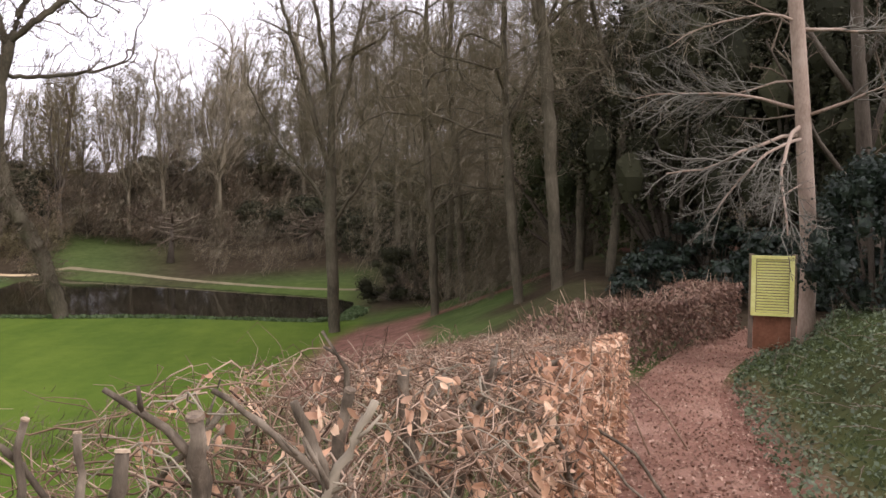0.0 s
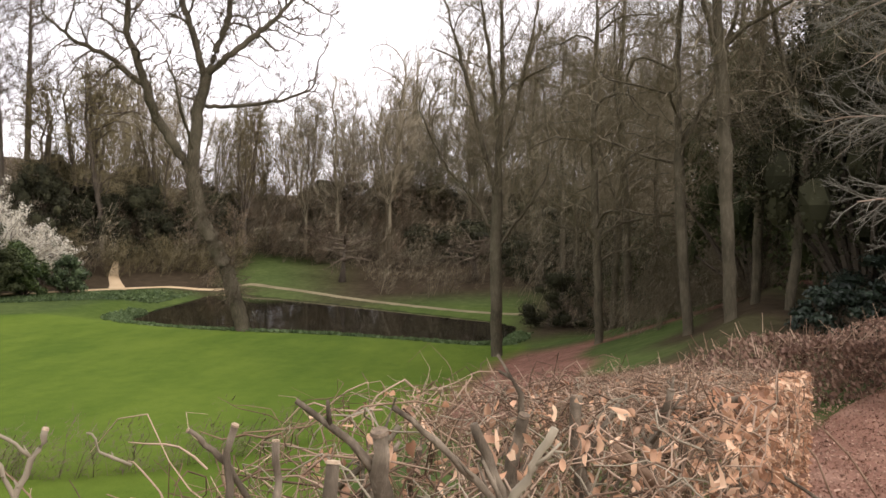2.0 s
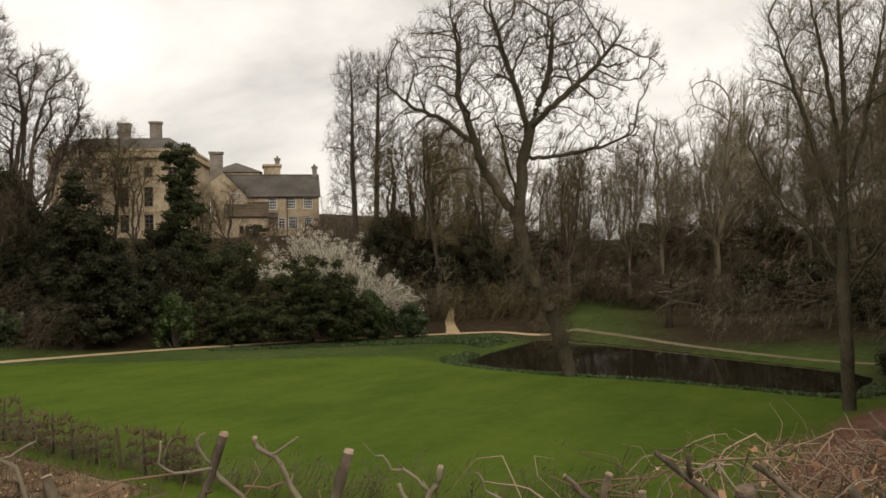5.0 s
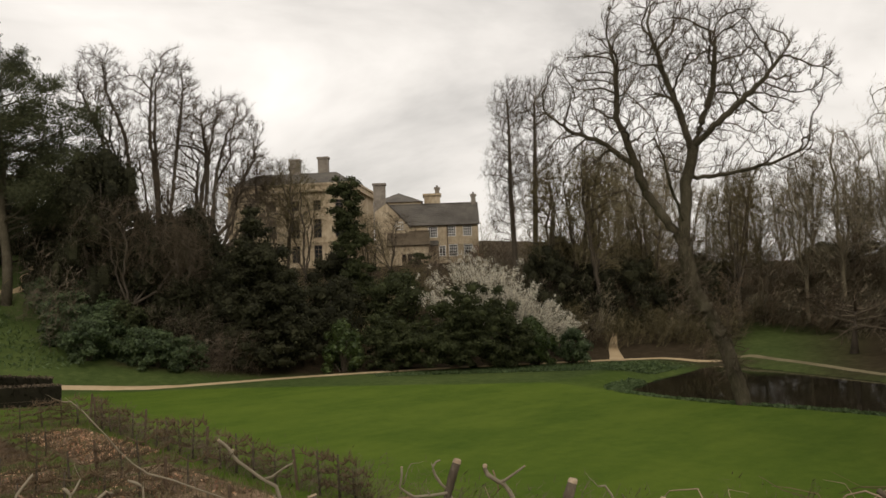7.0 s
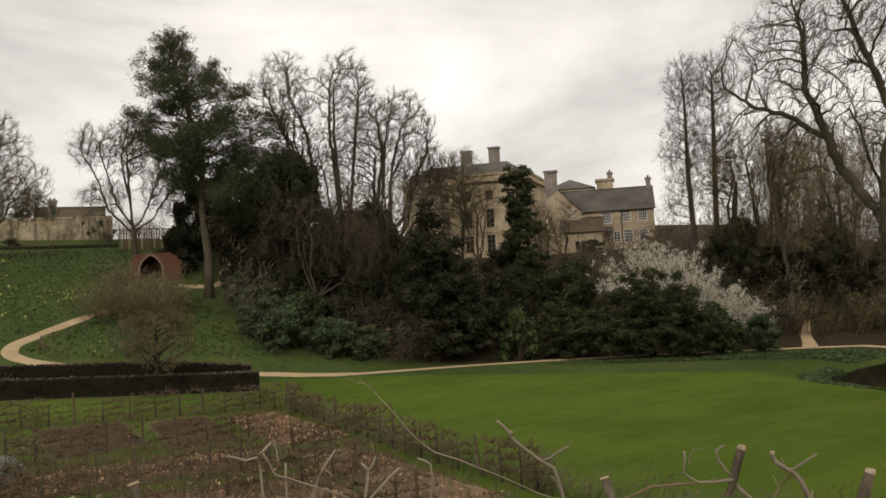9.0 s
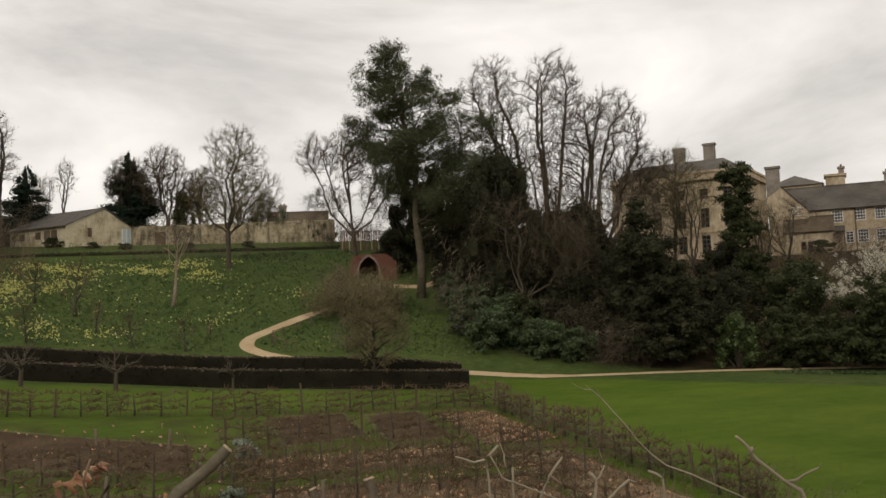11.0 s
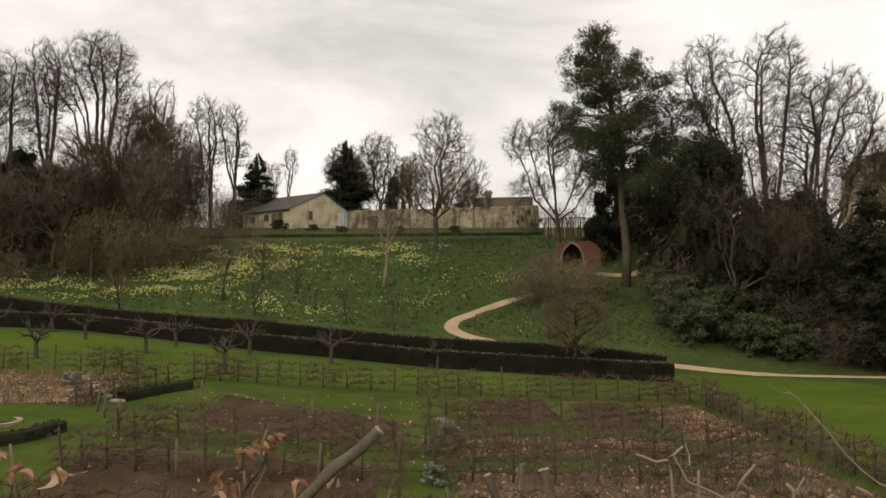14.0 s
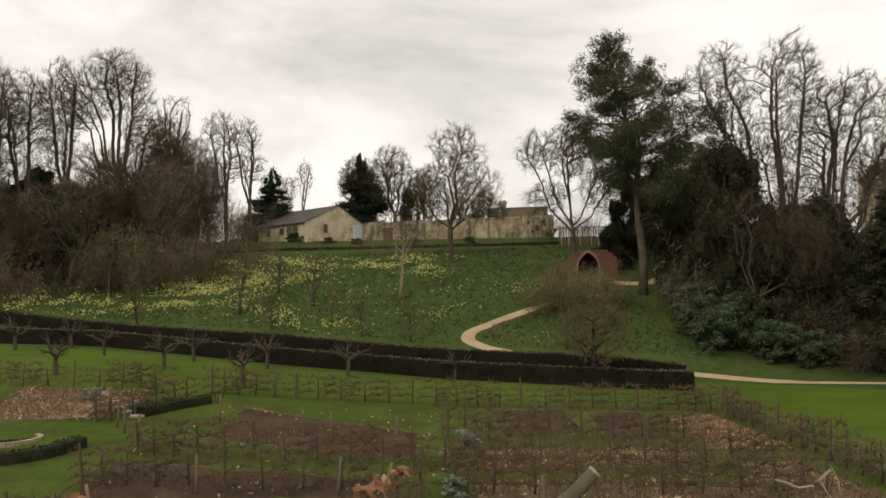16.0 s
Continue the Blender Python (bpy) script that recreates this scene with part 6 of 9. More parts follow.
def build_ivy_bank():
    nr = np.random.default_rng(5)
    n = 17000
    y = -0.5 + 13.5 * nr.random(n) ** 0.9
    off = 0.72 + 3.4 * nr.random(n) ** 1.1
    P = []
    for a, b in zip(y, off):
        x = path_x(a) + b
        P.append((x, a, gz(x, a) + 0.02 + 0.07 * nr.random()))
    P = np.array(P)
    c = P
    v, q = leaf_cards(nr, c, np.full(len(c), 0.05), n, 0.05, flat=0.9, shell=0.1)
    tagged(new("ivy_groundcover", mesh_np("ivy_groundcover", v, q, IVY)), "low ivy and dead stems covering the path bank", "groundcover", kind="stuff")
    g, r = Geo(), random.Random(8)
    for _ in range(260):
        a = r.uniform(2.5, 11)
        x = path_x(a) + 0.8 + 2.8 * r.random()
        p = Vector((x, a, gz(x, a) + 0.05))
        d = Vector((r.gauss(0, 1), r.gauss(0, 1), r.uniform(0.0, 0.5))).normalized() * r.uniform(0.1, 0.5)
        g.tube([p, p + d * 0.5 + Vector((0, 0, 0.03)), p + d], [0.004, 0.0035, 0.002], 3, cap=False)
    tagged(new("dead_stems", g.mesh("dead_stems", POST_WOOD)), "dead pale stems among the ivy", "stems", kind="stuff")
    # loose chips on the path
    m = 15000
    y = 2.5 + 12.3 * nr.random(m) ** 1.4
    off = (nr.random(m) * 2 - 1) * 0.8
    P = np.array([(path_x(a) + b, a, gz(path_x(a) + b, a) + 0.045) for a, b in zip(y, off)])
    v, q = leaf_cards(nr, P, np.full(m, 0.008), m, 0.032, flat=1.1, shell=0.1)
    tagged(new("bark_chips", mesh_np("bark_chips", v, q, CHIPS)), "loose red-brown bark chips on the path", "bark chips", kind="stuff")


build_ivy_bank()

# ---- buildings ----
def window(parent, x, z, w, h, y, cols=2, rows=2, frame_mat=WHITE_PAINT, deep=0.14):
    """A sash in a wall whose face stands at y, looking to -y: frame, bars and panes, set back in its reveal."""
    win = child("window", None, parent)
    f = Geo()
    b = 0.09
    yy = y + deep
    for x0, x1, z0, z1 in ((x - w / 2, x + w / 2, z, z + b), (x - w / 2, x + w / 2, z + h - b, z + h), (x - w / 2, x - w / 2 + b, z + b, z + h - b), (x + w / 2 - b, x + w / 2, z + b, z + h - b)):
        f.box(x0, x1, yy - 0.05, yy + 0.02, z0, z1)
    for i in range(1, cols):
        cx = x - w / 2 + w * i / cols
        f.box(cx - 0.028, cx + 0.028, yy - 0.03, yy + 0.02, z + b, z + h - b)
    for j in range(1, rows):
        cz = z + h * j / rows
        f.box(x - w / 2 + b, x + w / 2 - b, yy - 0.034, yy + 0.016, cz - 0.035, cz + 0.035)
    part("window_frame", f, frame_mat, win)
    for i in range(cols):
        for j in range(rows):
            g = Geo()
            g.box(x - w / 2 + w * i / cols, x - w / 2 + w * (i + 1) / cols, yy + 0.022, yy + 0.05, z + h * j / rows, z + h * (j + 1) / rows)
            part("pane", g, GLASS, win)
    s = Geo()
    s.box(x - w / 2 - 0.1, x + w / 2 + 0.1, y - 0.08, y + deep, z - 0.13, z - 0.01)
    part("window_sill", s, LIMESTONE, win)
    return win


def wall_with_holes(g, x0, x1, z0, z1, y, holes, thick=0.45):
    """A wall facing -y, with rectangular openings through it (x, z, w, h; x at the centre)."""
    xs = sorted({x0, x1, *(h[0] - h[2] / 2 for h in holes), *(h[0] + h[2] / 2 for h in holes)})
    zs = sorted({z0, z1, *(h[1] for h in holes), *(h[1] + h[3] for h in holes)})
    for a, b in zip(xs, xs[1:]):
        run = None
        for c, d in zip(zs, zs[1:]):
            mx, mz = (a + b) / 2, (c + d) / 2
            hole = any(abs(mx - h[0]) < h[2] / 2 and h[1] < mz < h[1] + h[3] for h in holes)
            if hole:
                if run:
                    g.box(a, b, y, y + thick, run[0], run[1])
                run = None
            else:
                run = (run[0], d) if run else (c, d)
        if run:
            g.box(a, b, y, y + thick, run[0], run[1])


def chimney(parent, x, y, z0, z1, w, d, pots=2):
    g = Geo()
    g.box(x - w / 2, x + w / 2, y - d / 2, y + d / 2, z0, z1)
    g.box(x - w / 2 - 0.12, x + w / 2 + 0.12, y - d / 2 - 0.12, y + d / 2 + 0.12, z1, z1 + 0.28)
    g.box(x - w / 2 - 0.05, x + w / 2 + 0.05, y - d / 2 - 0.05, y + d / 2 + 0.05, z0, z0 + 0.2)
    c = part("chimney", g, CHIMNEY_STONE, parent)
    for k in range(pots):
        p = Geo()
        px = x + (k - (pots - 1) / 2) * w / max(1, pots) * 0.9
        p.tube([(px, y, z1 + 0.26), (px, y, z1 + 0.6)], [0.15, 0.12], 8)
        part("chimney_pot", p, TILE_BROWN, c)


def slate_rows(roof, mat, x0, x1, ya, za, yb, zb, rows, lip=0.035, thick=0.1):
    """A pitched roof slope laid in courses, each lapping the one below; every course a part of the roof."""
    dy, dz = (yb - ya) / rows, (zb - za) / rows
    l = math.hypot(dy, dz)
    ny, nz = -dz / l, dy / l
    if nz < 0:
        ny, nz = -ny, -nz
    for i in range(rows):
        g = Geo()
        a, c = (ya + dy * i, za + dz * i), (ya + dy * (i + 1), za + dz * (i + 1))
        for x in (x0, x1):
            g.v += [(x, a[0] - ny * thick, a[1] - nz * thick), (x, a[0] + ny * lip, a[1] + nz * lip), (x, c[0] + ny * 0.004, c[1] + nz * 0.004), (x, c[0] - ny * thick, c[1] - nz * thick)]
        g.f += [(0, 1, 2, 3), (7, 6, 5, 4), (1, 5, 6, 2), (0, 4, 5, 1), (3, 2, 6, 7), (0, 3, 7, 4)]
        part("slate_course", g, mat, roof)


def roof_of(e, name, mat, x0, x1, y, z, label=""):
    """The ridge of a roof, which carries its courses."""
    g = Geo()
    g.tube([(x0, y, z), (x1, y, z)], [0.12, 0.12], 6)
    return part(name, g, mat, e, label)


def build_wing():
    """The lower wing: slate roof, two rows of white sashes, a gabled bay and a lean-to in front of it."""
    e = base("house_wing", -73.6, 82.6, 5.55, 45, "lower limestone wing of the house with a slate roof", "house")
    L = 13.6
    holes = [(x, z, w, h) for x, z, w, h in ((-1.45, 3.3, 1.2, 1.45), (-3.6, 3.3, 1.2, 1.45), (-6.05, 3.2, 1.25, 1.5), (-1.4, 0.7, 1.2, 1.5), (-3.4, 0.65, 1.2, 1.6), (-4.85, 0.7, 0.9, 1.4))]
    g = Geo()
    wall_with_holes(g, -L, 0, -1.2, 5.0, 0, holes)
    g.box(-L, 0, 5.6, 6.0, -1.2, 5.0)
    part("wall", g, LIMESTONE, e)
    # gable ends
    for x in (-0.45, -L):
        g = Geo()
        s = len(g.v)
        out = [(0.452, -1.2), (5.598, -1.2), (5.598, 5.0), (3.0, 7.85), (0.452, 5.0)]
        g.v += [(x, y, z) for y, z in out] + [(x + 0.45, y, z) for y, z in out]
        n = 5
        g.f += [tuple(s + i for i in range(n)), tuple(s + n + i for i in reversed(range(n)))] + [(s + (i + 1) % n, s + i, s + n + i, s + n + (i + 1) % n) for i in range(n)]
        part("gable_wall", g, LIMESTONE, e)
    for x, z, w, h in holes:
        window(e, x, z, w, h, 0, 4 if w > 1.1 else 2, 4 if h > 1.3 else 2, deep=0.12)
    roof = roof_of(e, "roof", SLATE, -L - 0.15, 0.2, 3.0, 8.0, "grey stone-slate roof")
    slate_rows(roof, SLATE, -L - 0.15, 0.2, -0.35, 4.85, 3.0, 8.0, 16)
    slate_rows(roof, SLATE, -L - 0.15, 0.2, 6.35, 4.85, 3.0, 8.0, 16)
    g = Geo()
    g.tube([(-4.15, -0.07, -1), (-4.15, -0.07, 4.9)], [0.06, 0.06], 8)
    part("drainpipe", g, GREY_DOOR, e)
    chimney(e, -0.35, 3.0, 7.2, 8.9, 0.6, 0.6, 1)
    # gabled bay towards the viewer
    bay = Geo()
    bx0, bx1, by = -11.9, -6.7, -2.6
    wall_with_holes(bay, bx0, bx1, -1.6, 2.3, by, [(-9.9, 0.0, 0.55, 1.0), (-9.15, 0.0, 0.55, 1.0)], 0.4)
    bay.box(bx0, bx0 + 0.4, by + 0.402, -0.003, -1.6, 2.3)
    bay.box(bx1 - 0.4, bx1, by + 0.402, -0.003, -1.6, 2.3)
    part("bay_wall", bay, LIMESTONE, e)
    for x in (-9.9, -9.15):
        window(e, x, 0.0, 0.55, 1.0, by, 1, 2, GREY_DOOR)
    roof = roof_of(e, "bay_roof", TILE_BROWN, bx0 - 0.2, bx1 + 0.2, -0.12, 4.1, "brown stone-tiled lean-to roof")
    slate_rows(roof, TILE_BROWN, bx0 - 0.2, bx1 + 0.2, by - 0.3, 2.15, -0.02, 4.15, 9)
    roof = roof_of(e, "porch_roof", SLATE, -6.7 + 0.22, -5.35, -0.12, 2.7)
    slate_rows(roof, SLATE, -6.7 + 0.22, -5.35, -1.2, 2.1, -0.02, 2.75, 5)
    g = Geo()
    g.box(-5.5, -5.4, -1.1, -1.0, -1.2, 2.05)
    part("porch_post", g, POST_WOOD, e)
    # tall cross gable that carries the great chimney, with a small window above the bay
    d = Geo()
    d.prism([(-13.7, -1.6), (-9.2, -1.6), (-9.2, 4.85), (-12.1, 7.95), (-13.7, 6.8)], -0.02, -0.36)
    part("cross_gable", d, LIMESTONE, e, "pale limestone cross gable")
    d = Geo()
    d.prism([(-12.1, 7.95), (-8.95, 4.6), (-8.95, 4.8), (-12.1, 8.15)], 0.4, -0.46)
    part("gable_verge", d, SLATE, e, "slate verge of the cross gable")
    window(e, -10.5, 4.35, 1.05, 1.05, -0.37, 3, 2, deep=0.02)
    chimney(e, -13.0, 0.2, 4.5, 10.4, 1.6, 1.0, 0)


def build_main_house():
    """The tall main block, its long front to the south-west and a balustraded corner."""
    e = base("country_house", -85.0, 71.0, 5.4, 38, "tall honey-coloured limestone country house with parapet and chimneys", "house")
    W, D, H = 17.5, 13.0, 10.2
    holes = []
    for x in (-2.2, -5.2, -8.2, -11.4, -14.6):
        holes += [(x, 7.6, 1.1, 1.35), (x, 3.9, 1.15, 2.5), (x, 0.6, 1.15, 2.3)]
    g = Geo()
    wall_with_holes(g, -W, 0, -1.8, H, 0, holes, 0.5)
    g.box(-W, 0, D - 0.5, D, -1.8, H)
    g.box(-W, -W + 0.5, 0.503, D - 0.503, -1.8, H)
    g.box(-0.5, 0, 0.503, D - 0.503, -1.8, H)
    part("wall", g, LIMESTONE, e)
    for x, z, w, h in holes:
        window(e, x, z, w, h, 0, 2, 4 if h > 2 else 3, POST_WOOD, deep=0.16)
    for z, out in ((3.3, 0.1), (6.9, 0.1), (H, 0.42), (H + 0.9, 0.2)):
        g = Geo()
        t = 0.22 if z < H else 0.3
        g.box(-W - out, out, -out, D + out, z - t / 2, z + t / 2)
        part("cornice_band", g, LIMESTONE, e)
    for a in ((-W - 0.05, 0.05, -0.05, 0.25), (-0.25, 0.05, 0.252, D), (-W - 0.05, -W + 0.25, 0.252, D)):
        g = Geo()
        g.box(*a, H + 0.15, H + 0.75)
        part("parapet", g, LIMESTONE, e)
    g = Geo()
    z0, z1 = H + 1.05, H + 2.9
    s = len(g.v)
    g.v += [(-W + 0.3, 0.3, z0), (-0.3, 0.3, z0), (-0.3, D - 0.3, z0), (-W + 0.3, D - 0.3, z0), (-W + 3.2, 3.2, z1), (-3.2, 3.2, z1), (-3.2, D - 3.2, z1), (-W + 3.2, D - 3.2, z1)]
    g.f += [(s, s + 1, s + 5, s + 4), (s + 1, s + 2, s + 6, s + 5), (s + 2, s + 3, s + 7, s + 6), (s + 3, s, s + 4, s + 7), (s + 4, s + 5, s + 6, s + 7)]
    part("roof", g, SLATE, e, "hipped slate roof behind the parapet")
    chimney(e, -9.0, 3.4, H + 1.5, H + 4.6, 1.4, 0.9, 0)
    chimney(e, -5.2, 4.2, H + 1.5, H + 4.9, 1.4, 0.9, 0)
    # rear hipped pavilion that shows over the wing
    r = base("rear_pavilion", -92.4, 85.8, 5.4, 45, "low hipped roof pavilion behind the wing", "house")
    g = Geo()
    g.box(-3.4, 3.4, -3, 3, -1, 9.6)
    part("wall", g, LIMESTONE, r)
    g = Geo()
    g.v += [(-3.7, -3.3, 9.6), (3.7, -3.3, 9.6), (3.7, 3.3, 9.6), (-3.7, 3.3, 9.6), (0, 0, 11.3)]
    g.f += [(0, 1, 4), (1, 2, 4), (2, 3, 4), (3, 0, 4), (3, 2, 1, 0)]
    part("roof", g, SLATE, r)
    g = Geo()
    g.box(3.9, 6.3, -1.5, 1.5, 5, 10.6)
    g.box(3.7, 6.5, -1.7, 1.7, 10.6, 10.9)
    part("stack_base", g, LIMESTONE, r)
    chimney(r, 5.9, 0, 10.85, 11.7, 0.7, 0.7, 1)


build_wing()
build_main_house()


def build_barn():
    """Low rendered barn on the terrace, its gable towards the garden, and the long garden wall."""
    e = base("garden_barn", -113.6, -5.3, gz(-113.6, -5.3) + 0.1, 133, "old cream-rendered barn with a slate roof", "barn")
    # local x runs along the gable front to the right, y away
    z0 = -0.6
    half, eave, ridge, depth = 5.2, 2.4, 4.7, 10.4
    g = Geo()
    out = [(-half, z0), (half, z0), (half, eave), (0.6, ridge), (-half, eave)]
    g.prism(out, 0, 0.4)
    part("gable_wall", g, CREAM_WALL, e, "stained cream gable wall")
    g = Geo()
    g.box(-half - 0.002, -half + 0.4, 0.402, depth, z0, eave)
    g.box(half - 0.4, half + 0.002, 0.402, depth, z0, eave)
    g.box(-half + 0.402, half - 0.402, depth - 0.4, depth, z0, eave)
    part("wall", g, CREAM_WALL, e)
    for sx in (-1, 1):
        g = Geo()
        g.tube([(0.6, -0.12, ridge + 0.14), (0.6, depth + 0.2, ridge + 0.14)], [0.1, 0.1], 6)
        roof = part("roof", g, SLATE, e, "grey slate roof slope")
        rows = 14
        xa, xb = (-half - 0.35, 0.6) if sx < 0 else (half + 0.35, 0.6)
        za = eave - 0.18
        for i in range(rows):
            g = Geo()
            a = (xa + (xb - xa) * i / rows, za + (ridge + 0.12 - za) * i / rows)
            b = (xa + (xb - xa) * (i + 1) / rows, za + (ridge + 0.12 - za) * (i + 1) / rows)
            for y in (-0.12, depth + 0.2):
                g.v += [(a[0], y, a[1] - 0.02), (a[0], y, a[1] + 0.1), (b[0], y, b[1] + 0.06), (b[0], y, b[1] - 0.02)]
            g.f += [(3, 2, 1, 0), (4, 5, 6, 7), (1, 2, 6, 5), (0, 1, 5, 4), (0, 4, 7, 3)]
            part("slate_course", g, SLATE, roof)
    g = Geo()
    g.box(-2.05, -1.45, -0.03, 0.05, 1.05, 2.2)
    part("hatch", g, GREY_DOOR, e, "small dark hatch")
    g = Geo()
    g.box(3.2, 4.75, -0.06, 0.03, 0.1, 2.35)
    d = part("door", g, BLUE_DOOR, e, "pale blue double door")
    for x in (3.22, 3.9, 4.58):
        g = Geo()
        g.box(x, x + 0.14, -0.1, -0.06, 0.1, 2.35)
        part("stile", g, WHITE_PAINT, d)
    for y, w, h, z in ((1.6, 1.0, 1.9, 0.0), (4.6, 0.9, 0.9, 0.9), (7.6, 0.9, 0.8, 0.9)):
        g = Geo()
        g.box(-half - 0.06, -half + 0.03, y, y + w, z, z + h)
        part("door" if h > 1.5 else "window", g, GREY_DOOR, e)
    g = Geo()
    g.box(-half - 0.05, -half + 0.02, 2.8, 3.9, 0, 1.9)
    part("door", g, POST_WOOD, e, "brown plank side door")

    # garden wall with a coping and a blocked doorway
    w = base("garden_wall", -116.6, -1.6, gz(-110, 8), 71.5, "long weathered stone garden wall with stained render", "wall", kind="structure")
    L = 26.5
    g = Geo()
    n = 30
    for i in range(n):
        a, b = L * i / n, L * (i + 1) / n - 0.004
        top = 2.62 + 0.2 * noise.noise(Vector((i * 0.45, 0, 0))) + (0.25 if i < 3 else 0)
        g.box(a, b, 0, 0.5, -1.5, top)
    part("wall_face", g, OLD_WALL, w)
    g = Geo()
    for i in range(52):
        a = L * i / 52
        g.box(a + 0.02, a + L / 52 - 0.02, -0.07, 0.57, 2.62 + 0.08 * noise.noise(Vector((i * 0.4, 3, 0))), 2.86 + 0.22 * noise.noise(Vector((i * 0.9, 5, 0))))
    part("coping", g, OLD_WALL, w)
    g = Geo()
    g.box(2.9, 4.3, -0.05, 0.02, -0.2, 2.1)
    part("doorway", g, GREY_DOOR, w, "dark blocked doorway")
    # cottage behind the wall: chimney and roof
    c = base("cottage", -127, 21.5, gz(-127, 21.5) - 0.7, 78, "small cottage roof and chimney behind the garden wall", "house")
    g = Geo()
    g.box(-4, 5, 0, 6, -2.4, 3.0)
    part("wall", g, LIMESTONE, c)
    roof = roof_of(c, "roof", TILE_BROWN, -4.2, 5.2, 3, 6.6)
    slate_rows(roof, TILE_BROWN, -4.2, 5.2, -0.3, 4.3, 3, 6.6, 8)
    slate_rows(roof, TILE_BROWN, -4.2, 5.2, 6.3, 4.3, 3, 6.6, 8)
    for x in (-4.0, 4.6):
        g = Geo()
        s = len(g.v)
        g.v += [(x, 0.2, 4.3), (x, 5.8, 4.3), (x, 3, 6.4), (x + 0.4, 0.2, 4.3), (x + 0.4, 5.8, 4.3), (x + 0.4, 3, 6.4)]
        g.f += [(0, 1, 2), (5, 4, 3), (0, 2, 5, 3), (1, 4, 5, 2), (0, 3, 4, 1)]
        part("gable_wall", g, LIMESTONE, c)
    chimney(c, -1.8, 1.5, 4.0, 7.2, 1.1, 0.9, 2)
    window(c, 3.3, 2.3, 1.0, 1.0, 0, 2, 2, deep=0.02)
    # long low glasshouse-like roof left of the cottage
    s = base("garden_shed", -118.5, 10.5, gz(-118.5, 10.5) - 0.6, 78, "low tiled shed roof showing over the wall", "shed")
    g = Geo()
    g.box(-5, 5, 0.3, 4, -1, 2.3)
    part("wall", g, OLD_WALL, s)
    roof = roof_of(s, "roof", TILE_BROWN, -5.2, 5.2, 2.2, 3.3)
    slate_rows(roof, TILE_BROWN, -5.2, 5.2, 0, 2.2, 2.2, 3.3, 6)
    slate_rows(roof, TILE_BROWN, -5.2, 5.2, 4.3, 2.2, 2.2, 3.3, 6)


build_barn()


